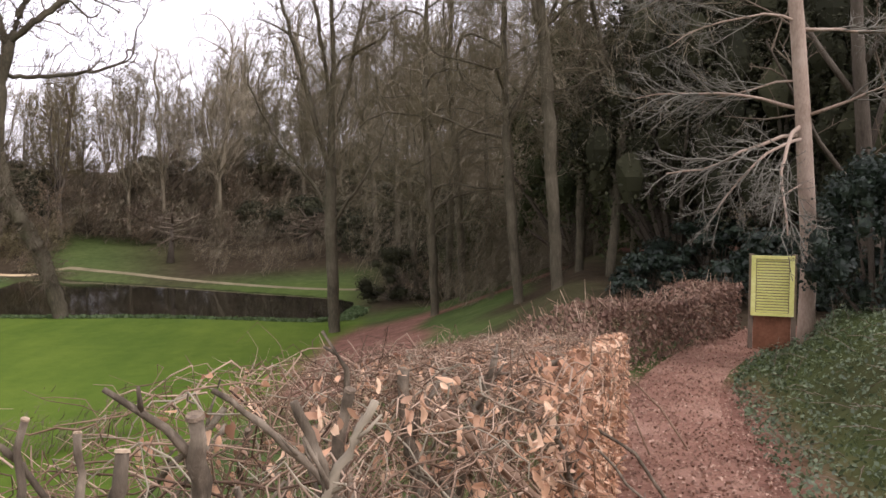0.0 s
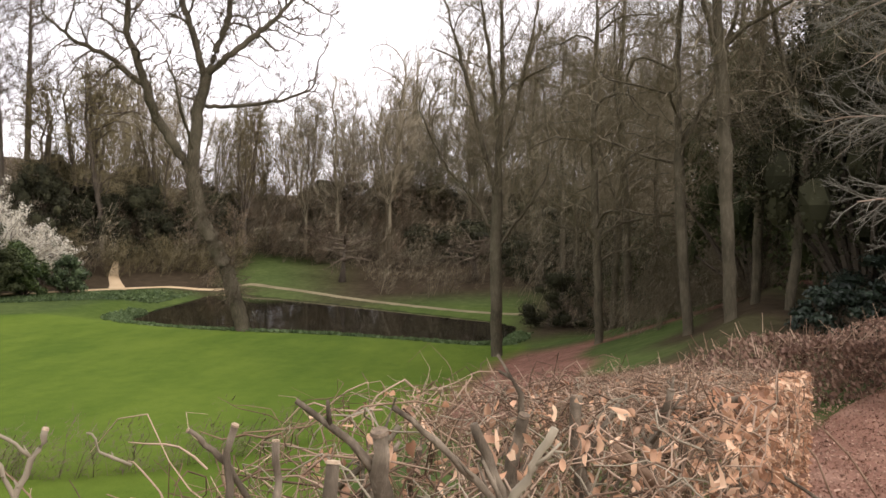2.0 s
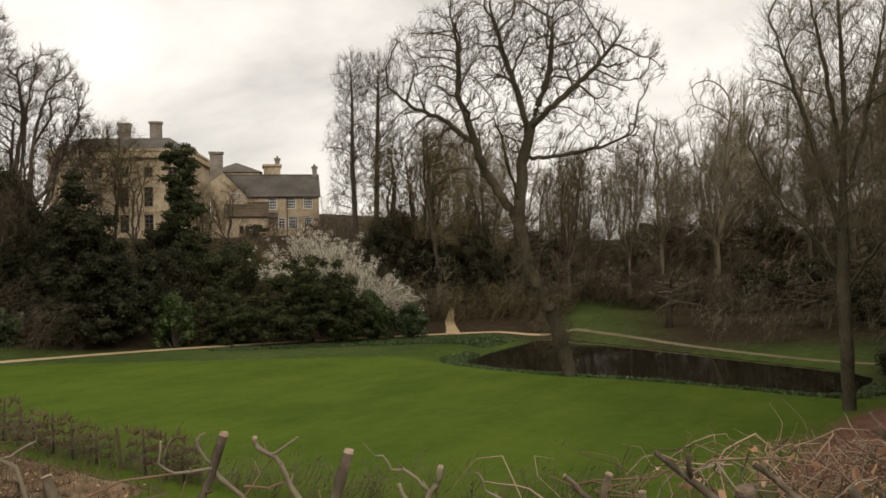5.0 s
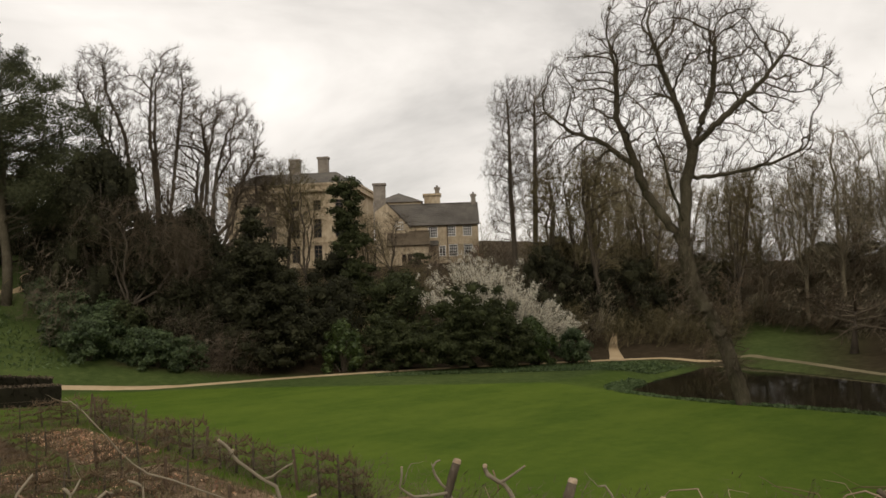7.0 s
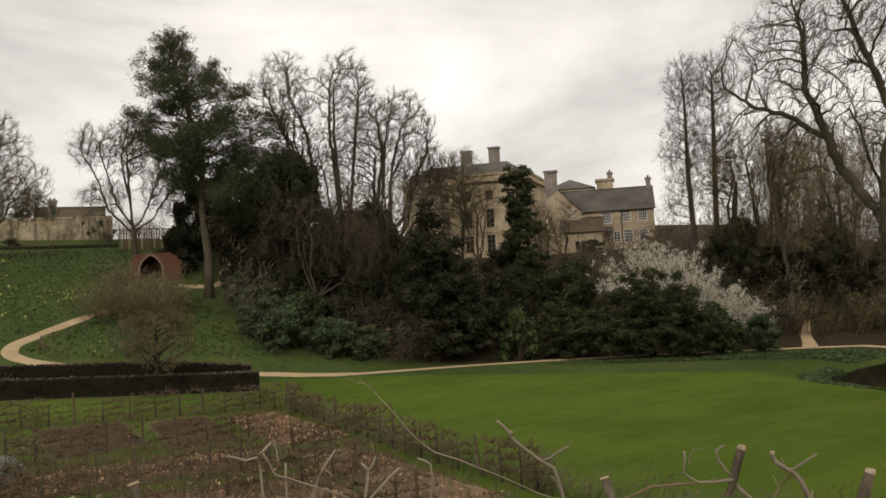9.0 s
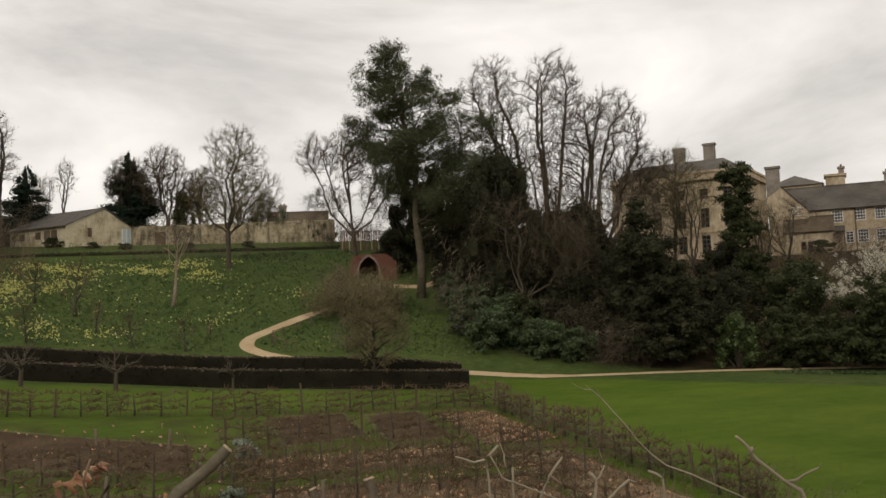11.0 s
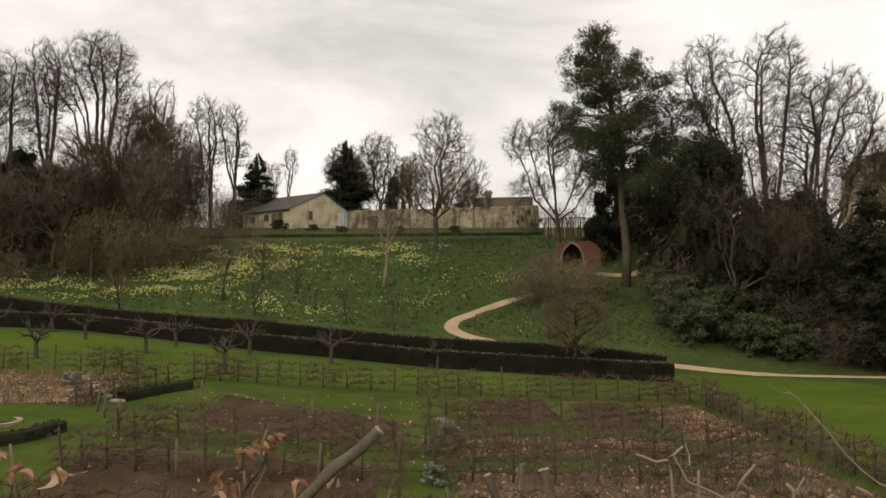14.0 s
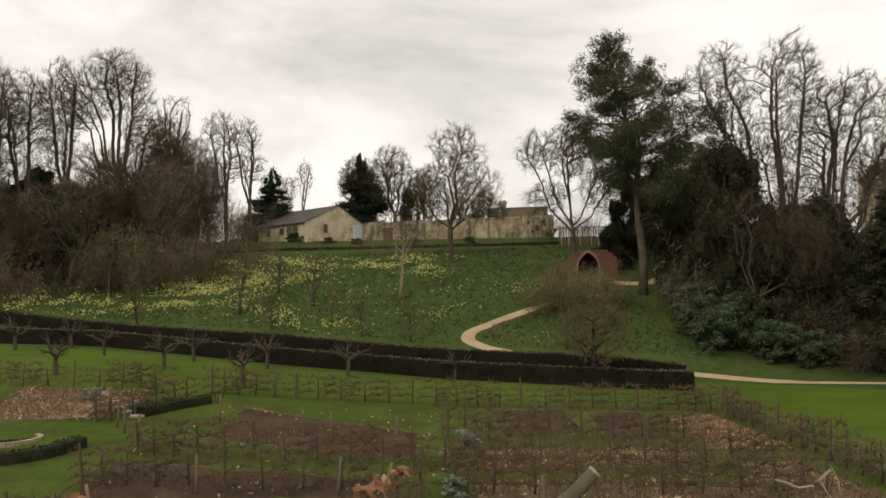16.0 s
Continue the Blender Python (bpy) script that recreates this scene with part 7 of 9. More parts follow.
def build_arch():
    """Red brick grotto front with a pale pointed arch."""
    x, y = -82.9, 21.4
    e = base("brick_arch", x, y, gz(x, y) - 0.15, 75, "red brick grotto with a pale pointed arch", "grotto")
    w, spring, apex = 1.02, 1.15, 2.65

    def arc(k, r):
        """Outline of a pointed arch: half width r from the springing up to the point."""
        pts = []
        for i in range(k + 1):
            t = i / k
            a = t * math.pi / 3
            pts.append((r - 2 * r * math.cos(a), spring + (apex - spring + 1.2 * (r - w)) * math.sin(a) / 0.866))
        return pts

    inner, outer = arc(6, w), arc(6, w + 0.17)
    left_i = [(-w, 0.0)] + inner
    left_o = [(-w - 0.17, 0.0)] + outer
    ring = Geo()
    for sgn in (1, -1):
        for (a, b), (c, d) in zip(zip(left_i, left_i[1:]), zip(left_o, left_o[1:])):
            s = len(ring.v)
            for yy in (-0.12, 0.3):
                ring.v += [(sgn * a[0], yy, a[1]), (sgn * b[0], yy, b[1]), (sgn * d[0], yy, d[1]), (sgn * c[0], yy, c[1])]
            ring.f += [(s, s + 1, s + 2, s + 3), (s + 7, s + 6, s + 5, s + 4), (s, s + 4, s + 5, s + 1), (s + 2, s + 6, s + 7, s + 3)]
    part("arch_ring", ring, ARCH_STONE, e, "pinkish stone arch surround")
    # brick front round the opening, course by course
    r = random.Random(4)
    bed = Geo()
    H = lambda xx: 2.9 - 0.6 * max(0, abs(xx - 0.5) - 1.0) ** 1.4
    shared = Geo()
    shared.box(-0.19, 0.19, 0, 0.16, 0, 0.105)
    brick_me = shared.mesh("brick", BRICK, False)
    z, row = 0.0, 0
    while z < 2.95:
        x0 = -1.7 + (0.2 if row % 2 else 0)
        while x0 < 2.9:
            xc = x0
            rise = min(1.0, max(0.0, (z - spring) / (apex + 0.28 - spring))) * 0.866
            half = (w + 0.22) * (2 * math.sqrt(1 - rise * rise) - 1)
            if abs(xc) - 0.2 > half - 0.05 and z + 0.05 < H(xc):
                b = new("brick", brick_me)
                b.parent = e
                b.location = (xc, r.uniform(-0.012, 0.012), z)
            x0 += 0.4
        z += 0.12
        row += 1
    for a, b in zip(np.linspace(-1.8, 2.8, 30), np.linspace(-1.8, 2.8, 30)[1:]):
        xc = (a + b) / 2
        lo = 0.0
        if abs(xc) < w + 0.2:
            lo = spring + (apex + 0.2 - spring) * math.sqrt(1 - ((abs(xc) + w + 0.24) / (2 * w + 0.48)) ** 2) / 0.866
        top = H(xc) - 0.02
        if top > lo:
            bed.box(a, b - 0.001, 0.06, 0.5, lo, top)
    tagged(part("backing", bed, MORTAR, e), kind="stuff")
    g = Geo()
    g.box(-1.6, 1.6, 2.6, 2.8, 0, 2.6)
    g.box(-1.6, -1.4, 0.502, 2.6, 0, 2.6)
    g.box(1.4, 1.6, 0.502, 2.6, 0, 2.6)
    g.box(-1.6, 1.6, 0.502, 2.8, 2.62, 2.8)
    part("chamber", g, BRICK, e, "dark brick chamber behind the arch")
    # white slatted screen on the terrace above
    for k, (px, py) in enumerate(((-98.2, 22.8), (-97.9, 24.4), (-97.6, 26.0), (-97.2, 27.6))):
        p = base("slatted_screen", px, py, gz(px, py) - 0.1, 79, "weathered red and white slatted garden screen", "fence", "terrace screens")
        for sx in (-0.78, 0.72):
            g = Geo()
            g.box(sx, sx + 0.09, -0.05, 0.05, -0.6, 2.6)
            part("post", g, POST_WOOD, p)
        for i in range(5):
            g = Geo()
            sx = -0.6 + i * 0.28
            g.box(sx, sx + 0.13, -0.02, 0.02, 0.1, 2.5)
            part("slat", g, STONE_EDGE if (i + k) % 3 == 0 else BRICK, p)
        for z in (0.1, 2.45):
            g = Geo()
            g.box(-0.8, 0.82, -0.03, 0.03, z, z + 0.09)
            part("rail", g, POST_WOOD, p)


build_arch()

# ---- kitchen garden ----
def long_hedge(name, line, width, tall, mat, label, seed, leaf=0.16, per_m=70, group="", top_mat=None):
    """A clipped hedge: a close body with a slightly uneven face and sprigs all over it."""
    r = np.random.default_rng(seed)
    pts = smooth_line(line, 0.7)
    g = Geo()
    prof = [(-1, 0), (-1, 0.5), (-0.97, 0.93), (-0.86, 1), (0, 1.01), (0.86, 1), (0.97, 0.93), (1, 0.5), (1, 0)]
    P, T = [], []
    for i, p in enumerate(pts):
        t = (pts[min(i + 1, len(pts) - 1)] - pts[max(0, i - 1)]).normalized()
        side = Vector((-t.y, t.x, 0))
        z0 = gz(p.x, p.y) - 0.15
        for a, b in prof:
            k = 1 + 0.05 * noise.noise(Vector((p.x * 0.9 + a * 3, p.y * 0.9, b * 3)))
            q = p + side * (a * width / 2 * k)
            g.v.append((q.x, q.y, z0 + b * (tall + 0.15) * (1 + 0.02 * noise.noise(Vector((p.x * 0.4, p.y * 0.4, 9))))))
        for _ in range(int(per_m * 0.7)):
            u = r.random()
            a, b = (r.choice((-1, 1)), r.random()) if u < 0.6 else (r.random() * 2 - 1, 1.0)
            q = p + side * (a * width / 2) + t * (r.random() * 0.7)
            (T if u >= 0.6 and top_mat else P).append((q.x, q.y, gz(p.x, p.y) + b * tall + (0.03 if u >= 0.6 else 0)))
    n = len(prof)
    for i in range(len(pts) - 1):
        for k in range(n - 1):
            a = i * n + k
            g.f.append((a, a + 1, a + n + 1, a + n))
    g.f.append(tuple(range(n)))
    g.f.append(tuple(reversed(range(len(g.v) - n, len(g.v)))))
    e = base(name, 0, 0, 0, 0, label, "hedge", group)
    part("hedge_body", g, mat, e, smooth=True)
    P = np.array(P)
    v, q = leaf_cards(r, P, np.full(len(P), 0.05), len(P), leaf, flat=0.2, shell=0.2)
    tagged(child("clipped_foliage", mesh_np("clipped_foliage", v, q, mat), e), kind="stuff")
    # the top's lighter colour carries the sky light that falls on it
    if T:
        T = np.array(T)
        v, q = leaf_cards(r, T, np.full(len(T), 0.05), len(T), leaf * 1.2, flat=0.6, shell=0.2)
        tagged(child("clipped_top", mesh_np("clipped_top", v, q, top_mat), e, "sheared brown twig top, paler with sky light in its colour"), kind="stuff")
    return e


long_hedge("yew_hedge", [(-50.4, 19.3), (-56.5, 4.0), (-63.0, -14.0), (-68.4, -29.5), (-73.5, -45)], 1.1, 1.12, YEW_CLIPPED, "long dark clipped yew hedge beside the kitchen garden", 301, per_m=150, group="yew hedges", top_mat=SHEARED_LIT)
long_hedge("yew_hedge", [(-55.4, 20.7), (-61.4, 4.9), (-67.8, -12.5), (-73.4, -28.0), (-79, -43.5)], 1.2, 0.95, YEW_CLIPPED, "second dark yew hedge behind the first", 302, per_m=150, group="yew hedges", top_mat=SHEARED_LIT)


def plot(name, corners, mat, label, lift=0.05, n=16):
    """A bed of dug earth with raised, uneven ground and a low edge."""
    (ax, ay), (bx, by), (cx, cy), (dx, dy) = corners
    g = Geo()
    for j in range(n + 1):
        for i in range(n + 1):
            u, v = i / n, j / n
            x = (ax * (1 - u) + bx * u) * (1 - v) + (dx * (1 - u) + cx * u) * v
            y = (ay * (1 - u) + by * u) * (1 - v) + (dy * (1 - u) + cy * u) * v
            edge = i in (0, n) or j in (0, n)
            g.v.append((x, y, gz(x, y) + (-0.08 if edge else lift + 0.06 * noise.noise(Vector((x * 1.3, y * 1.3, 2))) + 0.03 * math.sin(x * 6))))
    for j in range(n):
        for i in range(n):
            k = j * (n + 1) + i
            g.f.append((k, k + 1, k + n + 2, k + n + 1))
    ob = new(name, g.mesh(name, mat))
    ring = [(Vector((*p, 0)), Vector((*q, 0))) for p, q in zip(corners, corners[1:] + corners[:1])]
    for p, q in ring:
        t = (q - p).normalized()
        out = Vector((t.y, -t.x, 0)) if (p - Vector(((ax + cx) / 2, (ay + cy) / 2, 0))).dot(Vector((t.y, -t.x, 0))) > 0 else Vector((-t.y, t.x, 0))
        m = max(2, int((q - p).length / 0.7))
        e = Geo()
        for i in range(m + 1):
            c = p.lerp(q, i / m)
            w = 0.03 + 0.09 * noise.noise(c * 0.9)
            for k, z in ((-0.12, -0.05), (-0.06, 0.035), (w, 0.035), (w + 0.08, -0.05)):
                b = c + out * k
                e.v.append((b.x, b.y, gz(b.x, b.y) + z))
        for i in range(m):
            for k in range(3):
                a = i * 4 + k
                e.f.append((a, a + 1, a + 5, a + 4))
        part("worn_edge", e, STRAW, ob, "pale strip of worn turf along the bed")
    return tagged(ob, label, "garden bed", "kitchen garden beds")


long_hedge("terrace_edging", [bearing(a, 103.5) for a in (101, 96, 91, 86, 81, 77.5)], 0.45, 0.28, YEW, "low dark planting along the terrace edge", 305, 0.2, 40)
plot("soil_bed", [(-42.3, -6.9), (-35.6, -7.6), (-32.3, 1.5), (-36.8, 2.0)], SOIL, "freshly dug brown soil bed with grass edges")
plot("soil_bed", [(-32.4, -10.2), (-25.4, -10.6), (-25.0, 0.6), (-29.2, 1.2)], SOIL, "freshly dug dark soil bed by the front espaliers")
plot("soil_bed", [(-42.8, 5.4), (-35.7, 5.1), (-36.6, 9.0), (-42.9, 9.4)], SOIL, "narrow dug soil bed between grass strips")
plot("soil_bed", [(-41.9, 10.2), (-34.2, 9.4), (-35.1, 12.4), (-42.2, 13.1)], SOIL, "narrow dug soil bed between grass strips")
plot("mulched_bed", [(-40.8, 13.9), (-32.0, 13.0), (-33.0, 16.0), (-40.9, 16.7)], MULCH_PALE, "bed mulched with pale straw and leaves")
plot("mulched_bed", [(-33.6, 3.0), (-31.0, 2.6), (-29.6, 11.8), (-32.6, 12.4)], MULCH_PALE, "mulched strip bed behind the espaliers")
plot("mulched_bed", [(-29.0, 2.6), (-20.6, 2.4), (-19.6, 11.8), (-27.6, 13.0)], MULCH_BED, "mulched bed in the near corner")
plot("mulched_bed", [(-31.0, 12.9), (-20.0, 12.3), (-19.4, 15.2), (-31.0, 15.6)], MULCH_BED, "mulched bed along the end row")
plot("mulched_bed", [(-46.5, -19.0), (-38.4, -17.8), (-39.4, -12.6), (-44.4, -11.6)], MULCH_BED, "mulched flower bed round the well lawn")


def build_espaliers():
    r = random.Random(15)
    e = base("espalier_tree", 0, 0, 0, 0, "espaliered fruit tree trained on wires", "fruit tree", "espalier rows")
    g = Geo()
    g.tube([(0, 0, -0.2), (0.02, 0.01, 0.5), (0, 0, 1.0), (0.01, 0, 1.45)], [0.05, 0.04, 0.034, 0.022], 7)
    part("trunk", g, BARK, e, smooth=True)
    for z in (0.42, 0.85, 1.28):
        for s in (-1, 1):
            g = Geo()
            pts = [Vector((0, 0, z - 0.08))]
            for i in range(1, 6):
                pts.append(Vector((s * i * 0.24, r.gauss(0, 0.04), z + r.gauss(0, 0.05))))
            g.tube(pts, [0.03, 0.028, 0.026, 0.023, 0.019, 0.013], 5)
            for i in range(30):
                k = r.randint(1, 4)
                p = pts[k].lerp(pts[k + 1], r.random())
                d = Vector((r.gauss(0, 0.4), r.gauss(0, 0.5), r.uniform(0.3, 1))).normalized() * r.uniform(0.12, 0.45)
                g.spike(p, d.normalized(), d.length, 0.017)
            part("trained_arm", g, ESPALIER, e)
    g = Geo()
    p = base("espalier_post", 0, 0, 0, 0, "weathered wooden post of the espalier row", "post", "espalier posts")
    g.tube([(0, 0, -0.3), (0, 0, 1.5)], [0.055, 0.048], 8)
    part("post", g, GREY_DOOR, p)
    first = [True, True]
    rows = [[(-45.6, -8.9), (-44.2, 4.0), (-42.4, 17.6)], [(-41.0, 17.3), (-34.0, 16.9), (-26.8, 16.3), (-20.0, 16.2)], [(-33.2, -9.3), (-31.0, 2.2), (-29.2, 13.8)], [(-29.2, -10.0), (-27.2, 2.2), (-25.4, 13.6)], [(-38.6, -12.6), (-43.0, -9.6)],
            [(-47.0, -22.0), (-46.2, -12.0)], [(-36.2, 2.8), (-35.2, 12.8)], [(-23.4, -10.0), (-22.0, 2.0), (-20.8, 12.4)]]
    fuzz = []
    for row in rows + [[(-20.0, 16.2), (-15.4, 16.7), (-11.5, 17.8), (-8, 20.5)]]:
        fuzz += [(q.x + r.gauss(0, 0.12), q.y + r.gauss(0, 0.12), r.uniform(0.8, 1.75)) for q in smooth_line(row, 0.4 if row[0][1] < 16 else 0.2)]
    brush('espalier_shoots', 17, fuzz, TWIG, 'fine shoots crowding the espalier rows', twigs=75, thick=0.011, fan=0.9)
    for row in rows:
        line = smooth_line(row, 1.05)
        wires = Geo()
        for i, q in enumerate(line):
            t = line[min(i + 1, len(line) - 1)] - line[max(0, i - 1)]
            turn = math.degrees(math.atan2(t.y, t.x))
            src = p if i % 5 == 0 else e
            m = pose(q.x, q.y, gz(q.x, q.y), r.uniform(-5, 5), r.uniform(-4, 4), turn + r.uniform(-9, 9))
            if first[src is e]:
                first[src is e] = False
                src.matrix_world = m
            else:
                c = copy_thing(src, m)
                k = r.uniform(0.86, 1.1)
                c.scale = (r.uniform(0.8, 1.15), 1 if r.random() < 0.5 else -1, k * r.uniform(0.72, 1.0)) if src is e else (1, 1, r.uniform(0.8, 1.08))
        for z in (0.42, 0.85, 1.28):
            wires.tube([(q.x, q.y, gz(q.x, q.y) + z) for q in line], [0.004] * len(line), 3, cap=False)
        ob = new("training_wire", wires.mesh("training_wire", POST_WOOD))
        tagged(ob, "thin training wires along the espalier row", "wire", "training wires")


build_espaliers()
GOBLET = dict(count=(6, 5, 4), clear=0.8, angle=(58, 42, 40), ratio=(1.15, 0.5, 0.5), wander=(0.04, 0.16, 0.2, 0.3), up=(0, 0.02, 0.12, 0.1), seg=(0.3, 0.25, 0.2, 0.2), thin=0.02, near=1, thick_ratio=(0.6, 0.55, 0.5), tip=(0.85, 0.5, 0.6, 0.6), trunk=0.42, taper=0.2)
f1 = bare_tree("orchard_tree", 61, 3.5, 0.13, "hard-pruned fruit tree with stubby upswept limbs", (-53.4, -13.3), 0, GOBLET, (0.04, 0), BARK, BARK, "orchard")
for x, y, k, a in ((-61.0, -25.3, 1.05, 20), (-63.6, -22.4, 0.95, 80), (-57.8, -12.4, 0.95, 120), (-48.9, -7.8, 1.0, 200), (-56.4, -7.4, 1.1, 250), (-54.4, -2.0, 1.05, 300), (-55.5, 5.0, 0.8, 330), (-58.5, -18.5, 0.9, 160), (-50, -18.5, 1.0, 45)):
    again(f1, x, y, a, k)
bare_tree("round_headed_tree", 66, 6.3, 0.16, "small round-headed tree with fine olive twigs", (-52.9, 13.6), 0, dict(count=(24, 9, 8, 13), clear=0.28, angle=(58, 45, 45, 45), ratio=(0.66, 0.5, 0.45, 0.5), thin=0.015, trunk=0.78, up=(0.02, 0.05, 0.03, 0.02)), (0, 0), BARK, TWIG_OLIVE)
again(w4, -62.5, 14.2, 30, 0.5)
def bank_places():
    r = random.Random(16)
    spots = ((-74.6, 15.8, 2.2), (-77.5, 18.0, 1.8), (-72.0, 16.2, 2.2), (-69.0, 18.0, 2.0), (-75.0, 20.0, 1.8), (-72.5, 20.0, 2.0))
    return [(x + r.gauss(0, s * 0.6), y + r.gauss(0, s * 0.6), r.uniform(1.8, 4.2)) for x, y, s in spots for _ in range(20)]


brush("bank_scrub", 16, bank_places(), TWIG_OLIVE, "olive scrub beside the curling path", twigs=190, thick=0.02)
again(w4, -75.8, 16.6, 130, 0.5)
again(w4, -72.5, 19.5, 230, 0.45)
again(w4, -79.5, 17.6, 330, 0.5)

# small trees on the daffodil bank
SLOPE = dict(count=(11, 7, 6, 5), clear=0.2, angle=(45, 42, 42, 45), ratio=(0.6, 0.5, 0.5, 0.7), thin=0.017)
s1 = bare_tree("bank_tree", 71, 6.0, 0.15, "small bare tree on the daffodil bank", (-76.2, -12.3), 0, SLOPE, twig=TWIG_OLIVE, group="bank trees")
for x, y, k, a in ((-78.0, -5.9, 0.95, 50), (-66.8, 2.6, 0.5, 90), (-68.6, -1.2, 0.55, 140), (-82.5, -9.5, 0.8, 280), (-73.0, -4.0, 0.5, 10), (-72, -20, 0.9, 190), (-69.5, 4.6, 0.3, 20), (-84, -26, 1.2, 100), (-71.0, -8.8, 0.6, 230)):
    again(s1, x, y, a, k)
bare_tree("leaning_bank_tree", 74, 8.5, 0.17, "leaning pale-trunked tree on the daffodil bank", (-80.1, 2.2), 0, dict(SLOPE, clear=0.5), (0.0, 0.16), BARK_PALE, TWIG)


def build_daffodils():
    r = np.random.default_rng(21)
    drifts = [(-94.7, -15.8, 2.2, 1.6), (-89.4, -13.4, 2.6, 2.0), (-95.6, -10.2, 2.4, 2.2), (-92.7, -7.2, 2.4, 2.2), (-94.4, -4.1, 2.0, 1.6), (-93.5, -0.3, 2.0, 1.8), (-91.9, 1.5, 1.6, 1.6), (-95.1, 4.5, 2.0, 2.2), (-90.0, 5.1, 2.0, 1.9), (-87.3, 6.9, 1.4, 0.9), (-94.7, 9.2, 1.2, 1.0),
              (-85.8, -19.0, 2.6, 1.8), (-83.2, -16.8, 2.6, 1.8), (-83.1, -13.6, 2.6, 2.0), (-86.5, -11.8, 2.4, 1.8), (-86.7, -9.3, 2.4, 1.4), (-88.4, -6.3, 2.4, 1.2),
              (-80.2, -33.1, 2.8, 1.3), (-81.3, -30.0, 2.6, 1.0), (-79.6, -25.4, 2.6, 1.4), (-79.5, -22.5, 2.4, 1.4), (-80.1, -19.4, 2.4, 1.4), (-80.7, -17.2, 2.4, 1.4), (-78.2, -11.8, 2.6, 1.0), (-75.0, -9.1, 2.0, 1.1), (-72.4, -6.9, 1.6, 1.4), (-71.5, -4.7, 1.6, 1.4), (-71.4, -2.8, 1.4, 1.0),
              (-77.4, -2.2, 1.6, 0.5), (-73.0, 5.5, 1.2, 0.5), (-75.1, 7.7, 1.6, 0.4), (-80.4, 13.3, 2.2, 0.35), (-66, 12.5, 2, 0.2), (-82, -2, 5, 0.12), (-76, 2, 5, 0.1), (-84, 8, 5, 0.1)]
    weight = np.array([q[3] * q[2] ** 2 for q in drifts])
    P = []
    for k in r.choice(len(drifts), 15500, p=weight / weight.sum()):
        x, y, s, _ = drifts[k]
        px, py = x + r.normal() * s * 0.62, y + r.normal() * s * 0.62
        if not (-100 < px < -64) or noise.noise(Vector((px * 0.45, py * 0.45, 7))) + 0.35 * noise.noise(Vector((px * 1.7, py * 1.7, 3))) < -0.1:
            continue
        P.append((px, py, gz(px, py) + 0.25 + 0.12 * r.random()))
    P = np.array(P)
    v, q = leaf_cards(r, P, np.full(len(P), 0.07), len(P), 0.165, flat=0.3, shell=0.2)
    tagged(new("daffodil_flowers", mesh_np("daffodil_flowers", v, q, DAFF)), "drifts of pale yellow daffodils on the bank", "flowers", kind="stuff")
    # tufts of leaves over the bank and beside the pond path
    T = []
    curl = smooth_line([(-57.5, 17.2), (-60.2, 13.2), (-63.0, 9.6), (-66.0, 7.4), (-68.6, 7.6), (-70.8, 9.8), (-73.4, 12.9), (-76, 17.2), (-79.2, 20.6)], 0.8)
    while len(T) < 26000:
        px, py = r.uniform(-100, -60), r.uniform(-34, 24)
        if inside([(-61.0, 18), (-57.5, 17), (-62.5, 3.5), (-78, -34), (-100, -34), (-100, 22), (-84, 22)][::-1], px, py) < -60:
            continue
        if px > -57.5 - 0.36 * (17 - py) - 4.0 or min((px - q.x) ** 2 + (py - q.y) ** 2 for q in curl) < 1.3:
            continue
        T.append((px, py, gz(px, py) + 0.1))
    side = [(-49.0, 42.0), (-46.0, 46.8), (-43.5, 51.0), (-37.7, 58.4), (-33.5, 62.6), (-31.5, 65.0)]
    line = smooth_line(side, 0.3)
    while len(T) < 38000:
        i = int(r.random() * (len(line) - 1))
        s = i / len(line)
        t = (line[i + 1] - line[i]).normalized()
        off = 1.5 + (1.6 + 7.4 * s) * r.random() ** 0.9
        px, py = line[i].x + t.y * off, line[i].y - t.x * off
        if pond_edge(px, py) < 1.0:
            continue
        T.append((px, py, gz(px, py) + (0.04 if off > 3.4 else -0.03)))
    T = np.array(T)
    v, q = leaf_cards(r, T, np.full(len(T), 0.05), len(T), 0.3, flat=0.5, shell=0.2, slim=0.14)
    tagged(new("daffodil_leaves", mesh_np("daffodil_leaves", v, q, DAFF_LEAF)), "tufts of daffodil leaves and rough grass", "grass tufts", kind="stuff")


build_daffodils()


